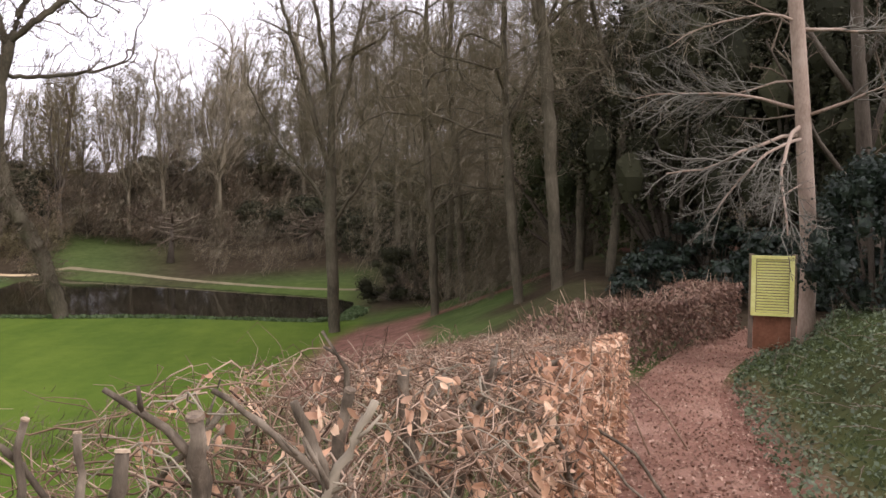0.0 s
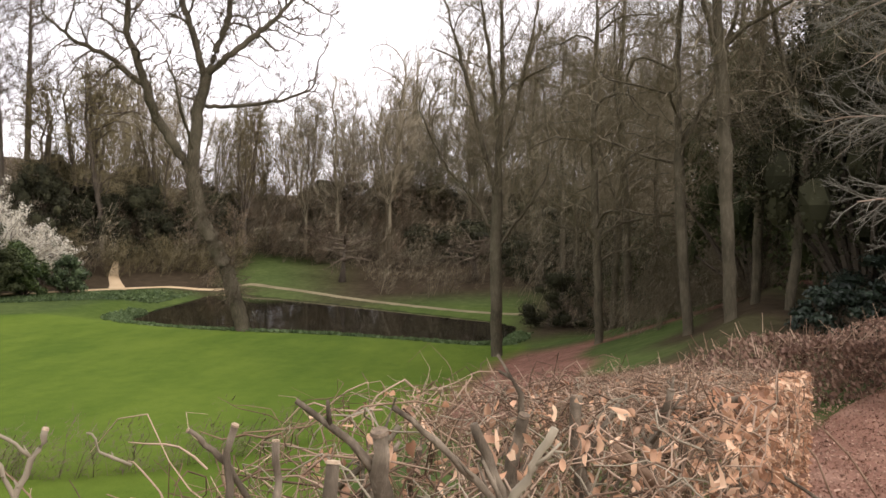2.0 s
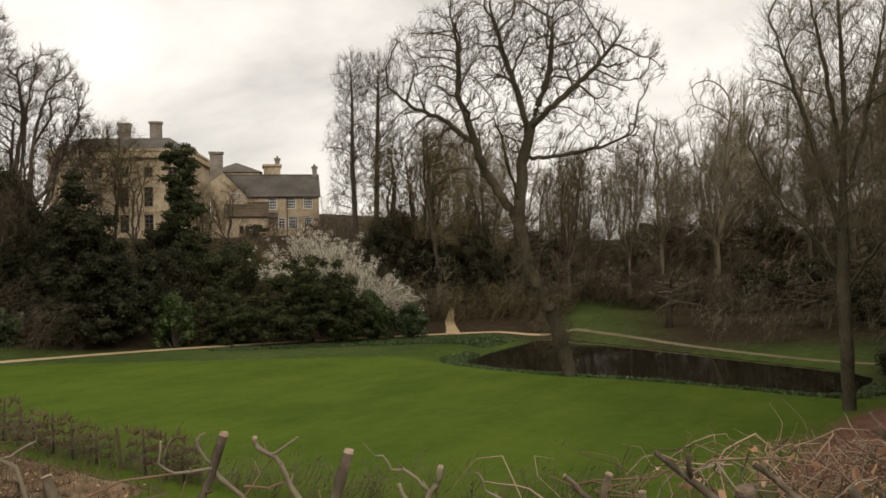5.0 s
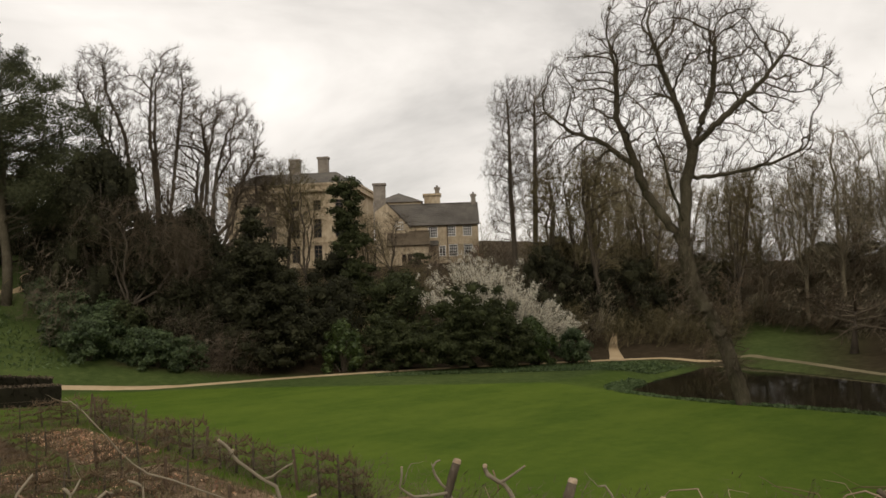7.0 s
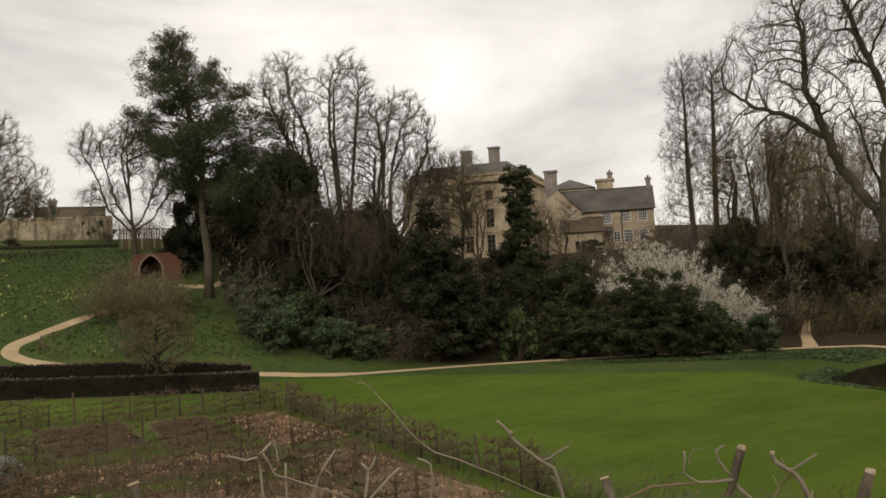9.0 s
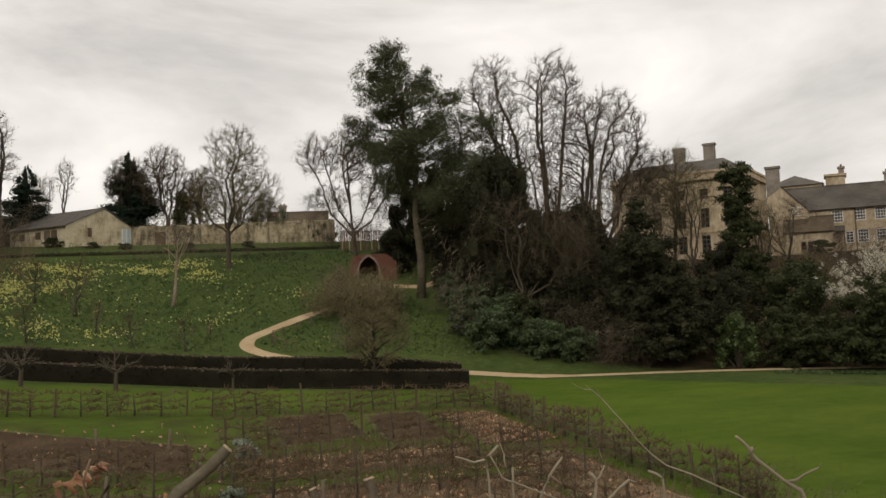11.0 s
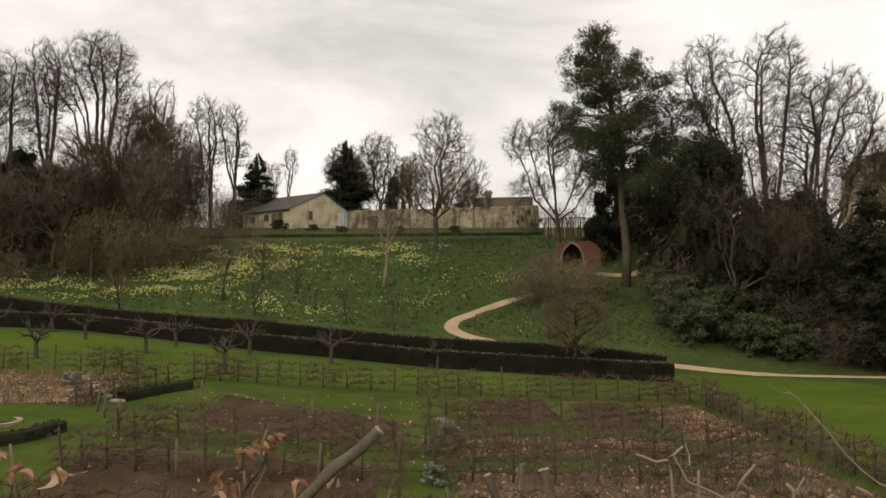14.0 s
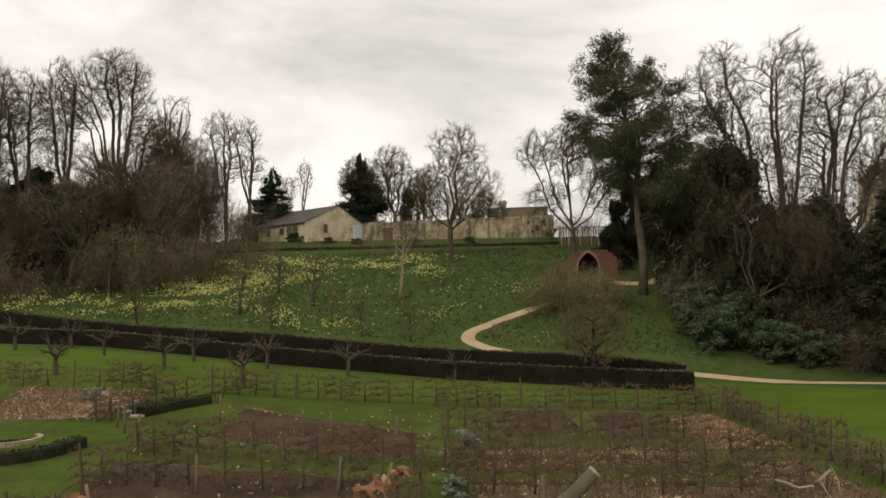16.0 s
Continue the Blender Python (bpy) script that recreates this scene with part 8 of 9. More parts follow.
def build_garden_things():
    r = random.Random(33)
    long_hedge("box_hedge", [(-39.8, -11.0), (-41.6, -9.8), (-43.1, -8.6)], 0.6, 0.4, YEW, "low clipped box edging", 303, 0.09, 160, "box edgings")
    long_hedge("box_hedge", [(-34.4, -11.8), (-32.5, -13.0), (-31.6, -15.5), (-31.6, -18.5)], 0.6, 0.4, YEW, "low clipped box edging", 304, 0.09, 160, "box edgings")
    bush("silver_shrub", 81, (-32.6, 3.0), (1.9, 1.6, 1.15), SILVER, 1500, 0.12, "silvery grey-leaved shrub in the beds", n=14, low=0.02)
    bush("silver_shrub", 82, (-27.0, 2.2), (1.2, 1.2, 0.7), SILVER, 700, 0.1, "small silvery shrub in the front bed", n=10, low=0.02)
    bush("silver_shrub", 83, (-42.8, -14.2), (1.5, 1.3, 0.8), SILVER, 800, 0.11, "low silvery shrub in the flower bed", n=10, low=0.02)
    # the round well
    x, y = -35.6, -15.2
    e = base("stone_well", x, y, gz(x, y), 0, "round sunken pool with a stone rim", "well")
    g = Geo()
    n = 28
    for k in range(n):
        a, b = 2 * math.pi * k / n, 2 * math.pi * (k + 0.94) / n
        s = len(g.v)
        for ang in (a, b):
            for rad, z in ((1.2, -0.2), (1.2, 0.06), (1.42, 0.06), (1.42, -0.2)):
                g.v.append((math.cos(ang) * rad, math.sin(ang) * rad, z))
        g.f += [(s + 1, s + 2, s + 6, s + 5), (s, s + 1, s + 5, s + 4), (s + 2, s + 3, s + 7, s + 6), (s + 3, s + 2, s + 1, s), (s + 4, s + 5, s + 6, s + 7)]
    part("rim", g, OLD_WALL, e)
    g = Geo()
    g.tube([(0, 0, -0.3), (0, 0, 0.0)], [1.21, 1.21], 28)
    part("pool_water", g, WATER, e)
    # pale edging slabs in the flower bed
    for k in range(9):
        sx, sy = -44.8 + 0.62 * k + r.uniform(-0.15, 0.15), -14.4 + 0.42 * k + r.uniform(-0.3, 0.3)
        g = Geo()
        w, d = r.uniform(0.3, 0.65), r.uniform(0.2, 0.35)
        g.tube([(0, 0, -0.1), (0, 0, 0.0), (0, 0, 0.04)], [w, w, w * 0.85], 7)
        ob = new("edging_slab", g.mesh("edging_slab", STONE_EDGE, False))
        ob.matrix_world = pose(sx, sy, gz(sx, sy) + 0.05, r.uniform(-6, 6), r.uniform(-6, 6), r.uniform(0, 360)) @ Matrix.Diagonal((1, 0.6, 1, 1))
        tagged(ob, "pale flat edging slab in the flower bed", "stone", "edging slabs")
    # stakes
    for k, (sx, sy) in enumerate(((-37.6, -11.4), (-36.6, -10.8), (-34.2, -9.6), (-40.4, -12.6), (-38.5, -7.2), (-35.0, -2.0), (-34.2, 0.5), (-27.8, -6.0), (-27.2, -1.5), (-24.0, 4.5))):
        g = Geo()
        g.tube([(0, 0, -0.2), (0, 0, 1.3)], [0.06, 0.05], 7)
        ob = new("garden_stake", g.mesh("garden_stake", POST_WOOD))
        ob.matrix_world = pose(sx, sy, gz(sx, sy), r.uniform(-6, 6), r.uniform(-6, 6), 0)
        tagged(ob, "weathered wooden stake between the beds", "post", "garden stakes")
    # seedling rows and dead stalks over the beds
    g = Geo()
    for x0, x1, y0, y1, n in ((-35, -29, 2.5, 12.5, 1500), (-40.5, -30.5, 13.2, 16.2, 700), (-29, -19.5, 2.5, 15.5, 2200), (-46, -38.5, -18.5, -12, 900)):
        for _ in range(n):
            px, py = r.uniform(x0, x1), r.uniform(y0, y1)
            p = Vector((px, py, gz(px, py) + 0.02))
            d = Vector((r.gauss(0, 0.3), r.gauss(0, 0.3), 1)).normalized() * r.uniform(0.12, 0.6)
            g.tube([p, p + d * 0.6, p + d + Vector((r.gauss(0, 0.06), r.gauss(0, 0.06), 0))], [0.012, 0.01, 0.006], 3, cap=False)
    tagged(new("dead_stalks", g.mesh("dead_stalks", TWIG_OLIVE)), "dead stalks and prunings over the beds", "stalks", kind="stuff")
    # leaf litter blown over the beds
    nr = np.random.default_rng(34)
    P = []
    for x0, x1, y0, y1, n in ((-40.6, -32.4, 13.4, 16.3, 1700), (-33.2, -30.4, 3.0, 12.0, 1100), (-29, -20, 2.6, 15.2, 1500), (-46, -38.8, -18.5, -12, 1300), (-42, -26, -10, 9, 500)):
        for _ in range(n):
            px, py = nr.uniform(x0, x1), nr.uniform(y0, y1)
            P.append((px, py, gz(px, py) + 0.1))
    P = np.array(P)
    v, q = leaf_cards(nr, P, np.full(len(P), 0.04), len(P), 0.15, flat=1.2, shell=0.1)
    tagged(new("leaf_litter", mesh_np("leaf_litter", v, q, BEECH)), "pale dry leaves and straw scattered over the beds", "leaf litter", kind="stuff")
    # low rail beside the curling path
    line = smooth_line([(-64.4, 10.6), (-66.2, 9.3), (-68.0, 9.4), (-69.5, 11.6), (-72.1, 14.6), (-74.5, 18.4)], 1.5)
    e = base("path_rail", 0, 0, 0, 0, "low wooden rail beside the curling path", "fence")
    for q in line:
        g = Geo()
        g.tube([(q.x, q.y, gz(q.x, q.y) - 0.2), (q.x, q.y, gz(q.x, q.y) + 0.75)], [0.055, 0.05], 6)
        part("post", g, GREY_DOOR, e)
    g = Geo()
    g.tube([(q.x, q.y, gz(q.x, q.y) + 0.66) for q in line], [0.04] * len(line), 5)
    part("rail", g, GREY_DOOR, e)


build_garden_things()

# ---- trees and shrubs of the far side ----
def build_pine():
    r = random.Random(77)
    nr = np.random.default_rng(77)
    geo = Geo()
    H = 24.6
    trunk = [Vector((0, 0, -0.4))]
    for i in range(1, 13):
        f = i / 12
        trunk.append(Vector((0.2 * math.sin(i * 1.1) - 5.2 * max(0, f - 0.45) ** 1.25 / 0.95, 0.15 * math.sin(i * 0.8), H * 0.97 * f)))
    geo.tube(trunk, [0.5] + [0.40 * (1 - i / 13.5) + 0.03 for i in range(12)], 9)
    C, S = [], []
    heights = (5.0, 8.0, 10.6, 14.4, 18.2, 22.5, 25.5)
    to_left, to_right = (1.0, 3.0, 3.8, 6.6, 5.0, 1.5, 0.2), (5.5, 7.0, 8.2, 7.6, 4.4, 1.6, 0.2)
    for k in range(128):
        f = 0.22 + 0.77 * ((k + r.random()) / 128) ** 0.92
        i = min(11, int(f * 12))
        p = trunk[i].lerp(trunk[i + 1], f * 12 - i)
        a = k * 2.4 + r.uniform(-0.5, 0.5)
        side = math.cos(a)
        reach = float(np.interp(p.z, heights, to_right if side > 0 else to_left))
        reach = (abs(side) * reach + (1 - abs(side)) * min(reach, 5.0)) * r.choice((0.45, 0.7, 0.9, 1.0)) * r.uniform(0.85, 1.1)
        if p.z < 9.5 and side < 0.2:
            continue
        d = Vector((math.cos(a), math.sin(a), r.uniform(-0.15, 0.5) + 1.5 * max(0, f - 0.6)))
        pts = [p]
        for w in (0.35, 0.7, 1.0):
            pts.append(p + d * reach * w + Vector((r.gauss(0, 0.15), r.gauss(0, 0.15), r.gauss(0, 0.15) + 0.08 * reach * w * w)))
        geo.tube(pts, [0.09 * (1.15 - f) + 0.025, 0.06, 0.04, 0.02], 5)
        for j in range(int(4 + reach * 2.2)):
            w = r.uniform(0.3, 1.06)
            q = pts[1].lerp(pts[3], w)
            off = Vector((-d.y, d.x, 0)) * r.gauss(0, 0.15 * reach + 0.1)
            C.append((q.x + off.x, q.y + off.y, q.z + r.uniform(-0.2, 0.9)))
            z = r.uniform(0.5, 1.2) * (1.15 - 1.2 * max(0, f - 0.5))
            S.append((z, z, z * r.uniform(0.55, 0.95)))
    c, w = hull_clumps(78, [(1.2, 0, 15.0, 3.6, 3.2, 3.4), (3.6, 0, 11.2, 4.2, 3.4, 2.6), (-0.9, 0, 19.4, 2.3, 2.0, 2.6), (-1.8, 0, 22.4, 1.2, 1.1, 1.4), (-4.6, 0, 16.8, 3.0, 2.2, 1.3), (-3.6, 0, 20.4, 1.6, 1.4, 1.1), (3.2, 0, 16.6, 2.6, 2.2, 1.9), (5.6, 0, 13.4, 2.6, 2.2, 1.6), (1.4, 0, 19.2, 1.8, 1.6, 1.4), (6.2, 0, 10.4, 2.4, 2.2, 1.6)], 150, 0.8)
    C += c
    S += w
    for k in range(16):
        q = trunk[-1]
        C.append((q.x + r.gauss(0, 0.3), q.y + r.gauss(0, 0.35), H - 0.1 - 0.16 * k))
        S.append((0.3, 0.3, 0.45))
    x, y = -76.2, 24.7
    e = base("pine_tree", x, y, gz(x, y), 72, "tall Scots pine with layered dark needle plumes", "tree")
    part("trunk", geo, BARK_MOSS, e, smooth=True)
    v, q = leaf_cards(nr, C, S, 126000, 0.33, flat=0.1, shell=0.0, slim=0.075)
    child("needles", mesh_np("needles", v, q, PINE), e)


build_pine()
crown_tree("tall_ash_tree", 85, "tall bare tree with a broad upswept crown", (-74.9, 38.2), 63.0, 5.5, 0.4, [(-5.3, 0, 19.2, 3.8, 3.6, 5.4), (0.9, 0, 19.4, 3.4, 3.3, 5.3), (-2.4, 0, 13.6, 4.6, 4.0, 4.2)], 8, count=2600, step=0.42, reach=4.0, thin=0.0125, twigs=2, twig_len=0.6, jitter=0.32, lift=0.16, group="ash trees")
crown_tree("tall_ash_tree", 86, "broad bare tree with a dense rounded crown", (-75.0, 42.1), 60.7, 4.8, 0.38, [(2.5, 0, 16.3, 4.8, 4.2, 4.4), (-0.5, 0, 13.4, 4.1, 3.7, 5.0), (4.7, 0, 12.0, 3.0, 2.8, 4.6)], 7, count=2400, step=0.42, reach=4.0, thin=0.0125, twigs=2, twig_len=0.6, jitter=0.34, lift=0.08, group="ash trees")
crown_tree("tall_ash_tree", 84, "bare tree with a rounded crown beside the house", (-77.4, 46.0), 59.3, 4.0, 0.34, [(4.2, 0, 9.8, 4.4, 3.9, 4.6), (0.5, 0, 9.0, 3.6, 3.4, 4.0)], 6, count=1700, step=0.45, reach=4.0, thin=0.013, twigs=2, twig_len=0.65, group="ash trees")
crown_tree("terrace_tree", 87, "bare tree leaning over the brick arch", (-88.2, 21.4), 76.3, 4.4, 0.2, [(-3.9, 0, 12.2, 2.5, 2.2, 2.7), (0.2, 0, 12.3, 3.6, 3.2, 3.8), (2.7, 0, 8.1, 2.6, 2.3, 3.2), (-2.8, 0, 7.3, 3.0, 2.7, 1.9)], 7, count=2200, step=0.4, reach=3.6, thin=0.013, twigs=3, twig_len=0.6, jitter=0.4, lean=-0.2)
veil = crown_tree("slender_tree", 90, "fine-twigged bare tree veiling the house front", (-71.9, 50.7), 54.8, 3.5, 0.2, [(0.2, 0, 11.0, 3.4, 3.0, 4.2), (-1.4, 0, 7.9, 3.5, 3.0, 3.4)], 5, count=1300, step=0.42, thin=0.0105, twigs=2, twig_len=0.7, twig=TWIG_OLIVE, group="slender trees")
again(veil, -66.5, 57.0, 200, 0.62)
again(veil, -69.6, 51.2, 20, 0.85)
br1 = crown_tree("twiggy_tree", 88, "twiggy brown tree among the evergreens", (-64.6, 30.9), 64.5, 3.0, 0.2, [(-0.3, 0, 7.8, 3.6, 3.0, 4.2), (2.4, 0, 6.4, 3.2, 2.9, 4.4), (-2.9, 0, 8.8, 2.6, 2.4, 3.2)], 6, count=1000, step=0.45, thin=0.0115, twigs=2, twig_len=0.8, jitter=0.4, lift=0.0, twig=TWIG, group="twiggy trees", lean=-0.5)
for x, y, a, k in ((-61.6, 33.6, 150, 0.85), (-68, 35, 160, 1.1), (-64.5, 38.0, 250, 1.05), (-69, 62, 200, 0.7), (-47.5, 57.5, 40, 0.45)):
    again(br1, x, y, a, k)

# evergreens between the arch and the house
bush("dark_yew", 401, (-69.8, 30.6), (9.5, 9, 15.5), YEW, 9000, 0.42, "tall dark yew on the slope", "tree", n=44, group="slope evergreens")
bush("dark_yew", 402, (-66.5, 36.2), (9, 8, 11.5), YEW, 6000, 0.4, "broad dark yew on the slope", "tree", n=34, group="slope evergreens")
bush("dark_conifer", 403, (-54.9, 36.8), (8.6, 7.5, 12.2), YEW, 26000, 0.26, "broad dark drooping conifer", "tree", turn=56, shape=hull_clumps(403, [(-1.4, 0, 12.2, 0.8, 0.8, 1.4), (-1.2, 0, 10.8, 1.5, 1.4, 1.6), (-0.7, 0, 8.8, 2.5, 2.3, 1.8), (-0.3, 0, 6.2, 3.3, 3.0, 2.0), (0.2, 0, 3.9, 4.0, 3.6, 2.0), (0.3, 0, 1.7, 4.3, 3.9, 1.5)], 330, 0.72), stems=False, core=0.6)
bush("ivy_clad_tree", 404, (-61.9, 50.7), (6.0, 5.5, 14.5), EVERGREEN, 15000, 0.24, "ivy-clad tree in front of the house", "tree", turn=51, shape=hull_clumps(404, [(-0.3, 0, 12.2, 1.8, 1.7, 1.7), (0.0, 0, 10.0, 2.1, 2.0, 1.9), (0.5, 0, 7.4, 1.9, 1.8, 2.0), (1.0, 0, 4.6, 1.9, 1.8, 2.2), (0.6, 0, 2.0, 2.6, 2.4, 1.8)], 200, 0.62), stems=False, core=0.6)
bush("round_evergreen", 405, (-43.9, 47.4), (11.0, 7.5, 7.0), EVERGREEN, 30000, 0.21, "broad rounded dark evergreen shrub", turn=43, shape=hull_clumps(405, [(0.2, 0, 2.4, 5.0, 3.4, 2.6), (0.4, 0, 4.4, 3.6, 2.8, 2.3), (-2.6, 0, 2.0, 2.6, 2.6, 2.0), (3.0, 0, 2.0, 2.6, 2.4, 2.0)], 330, 0.6), stems=False, core=0.6)
bush("round_evergreen", 406, (-49.0, 44.4), (6.5, 5.5, 4.4), EVERGREEN, 14000, 0.2, "dark evergreen shrub beside the path", turn=48, shape=hull_clumps(406, [(0, 0, 1.8, 2.9, 2.6, 1.9), (-0.6, 0, 3.2, 1.8, 1.8, 1.2)], 150, 0.52), stems=False, core=0.6)
def build_blossom():
    """Arching stems in a wide fan, flowering along their outer halves."""
    r = random.Random(407)
    c, s, stems = [], [], Geo()
    for k in range(240):
        t = r.random()
        x1 = -7.0 + 13.2 * t
        top = float(np.interp(t, (0, 0.3, 0.55, 0.8, 1.0), (6.6, 9.0, 7.4, 4.6, 2.2)))
        z1 = top * r.uniform(0.55, 1.05)
        a = Vector((x1 * 0.45 + r.gauss(0, 0.5), r.gauss(0, 0.6), 0))
        b = Vector((x1 + r.gauss(0, 0.6), r.gauss(0, 1.7), z1))
        m = a.lerp(b, 0.5) + Vector((-0.1 * (b.x - a.x), 0, 0.14 * z1))
        stems.tube([a - Vector((0, 0, 0.3)), m, b], [0.05, 0.03, 0.012], 4)
        for i in range(10):
            f = 0.34 + 0.68 * (i + r.random()) / 10
            q = a.lerp(m, f * 2) if f < 0.5 else m.lerp(b, f * 2 - 1)
            c.append((q.x + r.gauss(0, 0.12), q.y + r.gauss(0, 0.12), max(0.5, q.z + r.gauss(0, 0.12))))
            w = r.uniform(0.12, 0.34)
            s.append((w, w, w))
    e = bush("blossom_shrub", 407, (-46.2, 55.0), (9.5, 6.0, 8.2), BLOSSOM, 62000, 0.1, "large arching shrub covered in white spring blossom", turn=45, shape=(c, s), stems=False, core=0.25)
    part("branching_stem", stems, BARK, e)


build_blossom()
bush("spotted_laurel", 408, (-41.2, 52.2), (4.6, 3.6, 4.0), LAUREL_LIGHT, 4200, 0.26, "yellow-green laurel below the blossom", n=26, low=0.03)
bush("laurel_shrub", 409, (-39.3, 54.8), (3.4, 3.0, 3.0), LAUREL, 2500, 0.24, "blue-green laurel by the path spur", n=20, low=0.03)
bush("laurel_shrub", 410, (-51.2, 41.0), (4.0, 3.6, 4.2), LAUREL_LIGHT, 2600, 0.26, "light green laurel beside the path", n=22, low=0.03)
bush("dark_yew", 411, (-49.8, 65.4), (7.5, 6, 8.4), YEW, 9000, 0.24, "dark evergreen behind the blossom", n=34, low=0.02, category="tree", group="slope evergreens")
bush("dark_yew", 413, (-46.4, 68.5), (6.5, 5, 7.0), YEW, 7000, 0.26, "dark evergreen over the path spur", n=28, low=0.02, category="tree", group="slope evergreens")
for k, (x, y, w, h) in enumerate(((-52.5, 72.5, 7.0, 9.0), (-44.0, 72.0, 7.5, 7.5), (-39.0, 75.5, 7.5, 7.0), (-47.5, 77.0, 8.0, 9.0))):
    bush("dark_yew", 430 + k, (x, y), (w, w, h), YEW, 6000, 0.3, "dark evergreen closing the path spur", "tree", n=30, low=0.02, group="slope evergreens")
bush("dark_yew", 414, (-58.5, 40.5), (6, 6, 6.5), EVERGREEN, 7500, 0.26, "dark evergreen below the ivy-clad tree", n=28, low=0.02, category="tree", group="slope evergreens")
bush("dark_yew", 415, (-55.0, 50.5), (8, 7, 6.5), EVERGREEN, 8500, 0.26, "dark evergreen bank below the house", n=30, low=0.02, category="tree", group="slope evergreens")
bush("dark_yew", 416, (-62.5, 29.0), (4.5, 4, 4.0), EVERGREEN, 5000, 0.25, "dark evergreen at the path's edge", n=22, low=0.02, category="tree", group="slope evergreens")
bush("clipped_shrub", 417, (-75.0, 72.6), (4.5, 2.0, 1.6), EVERGREEN, 1200, 0.3, "low dark hedge in front of the house", n=14, low=0.05)
bush("russet_shrub", 418, (-68.6, 76.4), (2.2, 1.8, 2.6), BEECH_SHADED, 800, 0.26, "russet shrub against the house wall", n=12, low=0.05)
lau = bush("laurel_bank", 420, (-61.5, 25.6), (5.6, 4.6, 3.2), LAUREL, 4200, 0.24, "glossy laurel on the grassy slope", n=22, low=0.02, group="laurel bank")
for x, y, a, k in ((-65.2, 26.0, 70, 1.0), (-69.0, 26.4, 150, 0.95), (-73.0, 27.2, 220, 0.85), (-76.2, 28.0, 310, 0.75), (-60.0, 28.6, 30, 0.85), (-57.6, 31.0, 110, 0.8), (-64.5, 28.8, 190, 1.1), (-67.2, 28.4, 250, 1.15), (-71.0, 28.6, 20, 1.1), (-58.6, 29.6, 330, 0.9), (-62.6, 27.4, 280, 1.05)):
    again(lau, x, y, a, k)
for k, (x, y, w, h) in enumerate(((-60.0, 35.8, 6, 7.5), (-57.0, 38.8, 5.5, 6.5), (-63.5, 37.5, 6.5, 9), (-67.5, 32.6, 6, 8), (-56.0, 43.0, 6, 6.5), (-82.5, 31.8, 5, 7), (-86.5, 33.2, 6, 8), (-78.4, 28.6, 3.6, 5.5), (-86.6, 25.0, 5, 4.6), (-90, 28.5, 7, 10), (-94, 33, 7, 11), (-97, 30.5, 6, 8), (-80.5, 33.5, 8, 13), (-77.0, 30.5, 6, 8), (-73.5, 32.5, 7, 8.5), (-65.0, 33.0, 7, 8.5), (-61.5, 33.0, 5.5, 6.5), (-78.5, 33, 5, 5), (-60.5, 38.5, 5.5, 6), (-64, 42, 6, 8), (-70, 45, 7, 8), (-57.5, 46, 5, 6), (-66, 52, 7, 6), (-82, 30.5, 5, 7), (-86, 34, 6, 8))):
    bush("slope_yew", 480 + k, (x, y), (w, w, h), YEW, 6000, 0.27, "dark evergreen among the slope's scrub", "tree", n=22, low=0.02, group="slope yews")
g_stone = Geo()
g_stone.box(-0.85, 0.85, -0.3, 0.3, 0.6, 0.78)
g_stone.box(-0.7, -0.5, -0.25, 0.25, -0.4, 0.6)
g_stone.box(0.5, 0.7, -0.25, 0.25, -0.4, 0.6)
bench = new("stone_bench", g_stone.mesh("stone_bench", STONE_EDGE, False))
bench.matrix_world = pose(-58.6, 34.2, gz(-58.6, 34.2) + 0.9, 0, 0, 60)
tagged(bench, "pale stone bench among dark shrubs", "bench")

# dark growth beyond the pond
for k, (x, y, w, h) in enumerate(((-12, 76, 10, 4), (-5, 66, 8, 4.5), (1, 62, 9, 6), (-16.5, 79, 8, 3.5), (-33, 92, 10, 7), (-8, 84, 12, 6), (-2, 74, 12, 6), (-19, 90, 12, 6), (-41.5, 82, 9, 7), (-27, 100, 12, 8), (-9, 96, 12, 8))):
    bush("dark_undergrowth", 440 + k, (x, y), (w, w * 0.8, h), YEW, 2600, 0.4, "dark evergreen undergrowth beyond the pond", n=22, low=0.03, group="undergrowth beyond the pond")
bush("pond_edge_shrub", 451, (-2.4, 47.5), (5.0, 3.2, 3.2), YEW, 6000, 0.12, "dark shrub hanging over the pond's end", n=16, low=0.03)
thorn = bare_tree("flat_topped_thorn", 89, 5.2, 0.26, "flat-topped thorn tree on the grass beyond the pond", (-21.9, 66.5), 0, dict(DENSE, clear=0.5, angle=(75, 50, 45, 45), ratio=(0.85, 0.5, 0.45, 0.4), up=(0, 0.01, 0, 0), trunk=0.75, thick=0), twig=TWIG)
again(thorn, -27.5, 77, 100, 0.9)
again(thorn, -10.5, 66, 200, 0.9)

# the terrace above the barn
fir = bush("spruce_tree", 461, (-128.2, -2.2), (9.5, 9.5, 15), FIR, 16000, 0.5, "dark conical spruce behind the barn", "tree", shape=conifer_shape(461, 11.5, 14.0, 26, 0.03), stems=False, group="spruces")
again(fir, -122.8, -15.0, 100, 0.8)
again(fir, -131.5, -10.0, 200, 0.42)
for ob, x, y, a, k in ((w1, -140, -16, 10, 0.7), (w2, -133, 14, 200, 0.62), (w1, -130, 16.0, 20, 0.6), (w3, -121, 8.0, 0, 0.8), (w3, -122, 12.5, 90, 0.75), (w4, -120, 2.5, 30, 0.9)):
    again(ob, x, y, a, k)
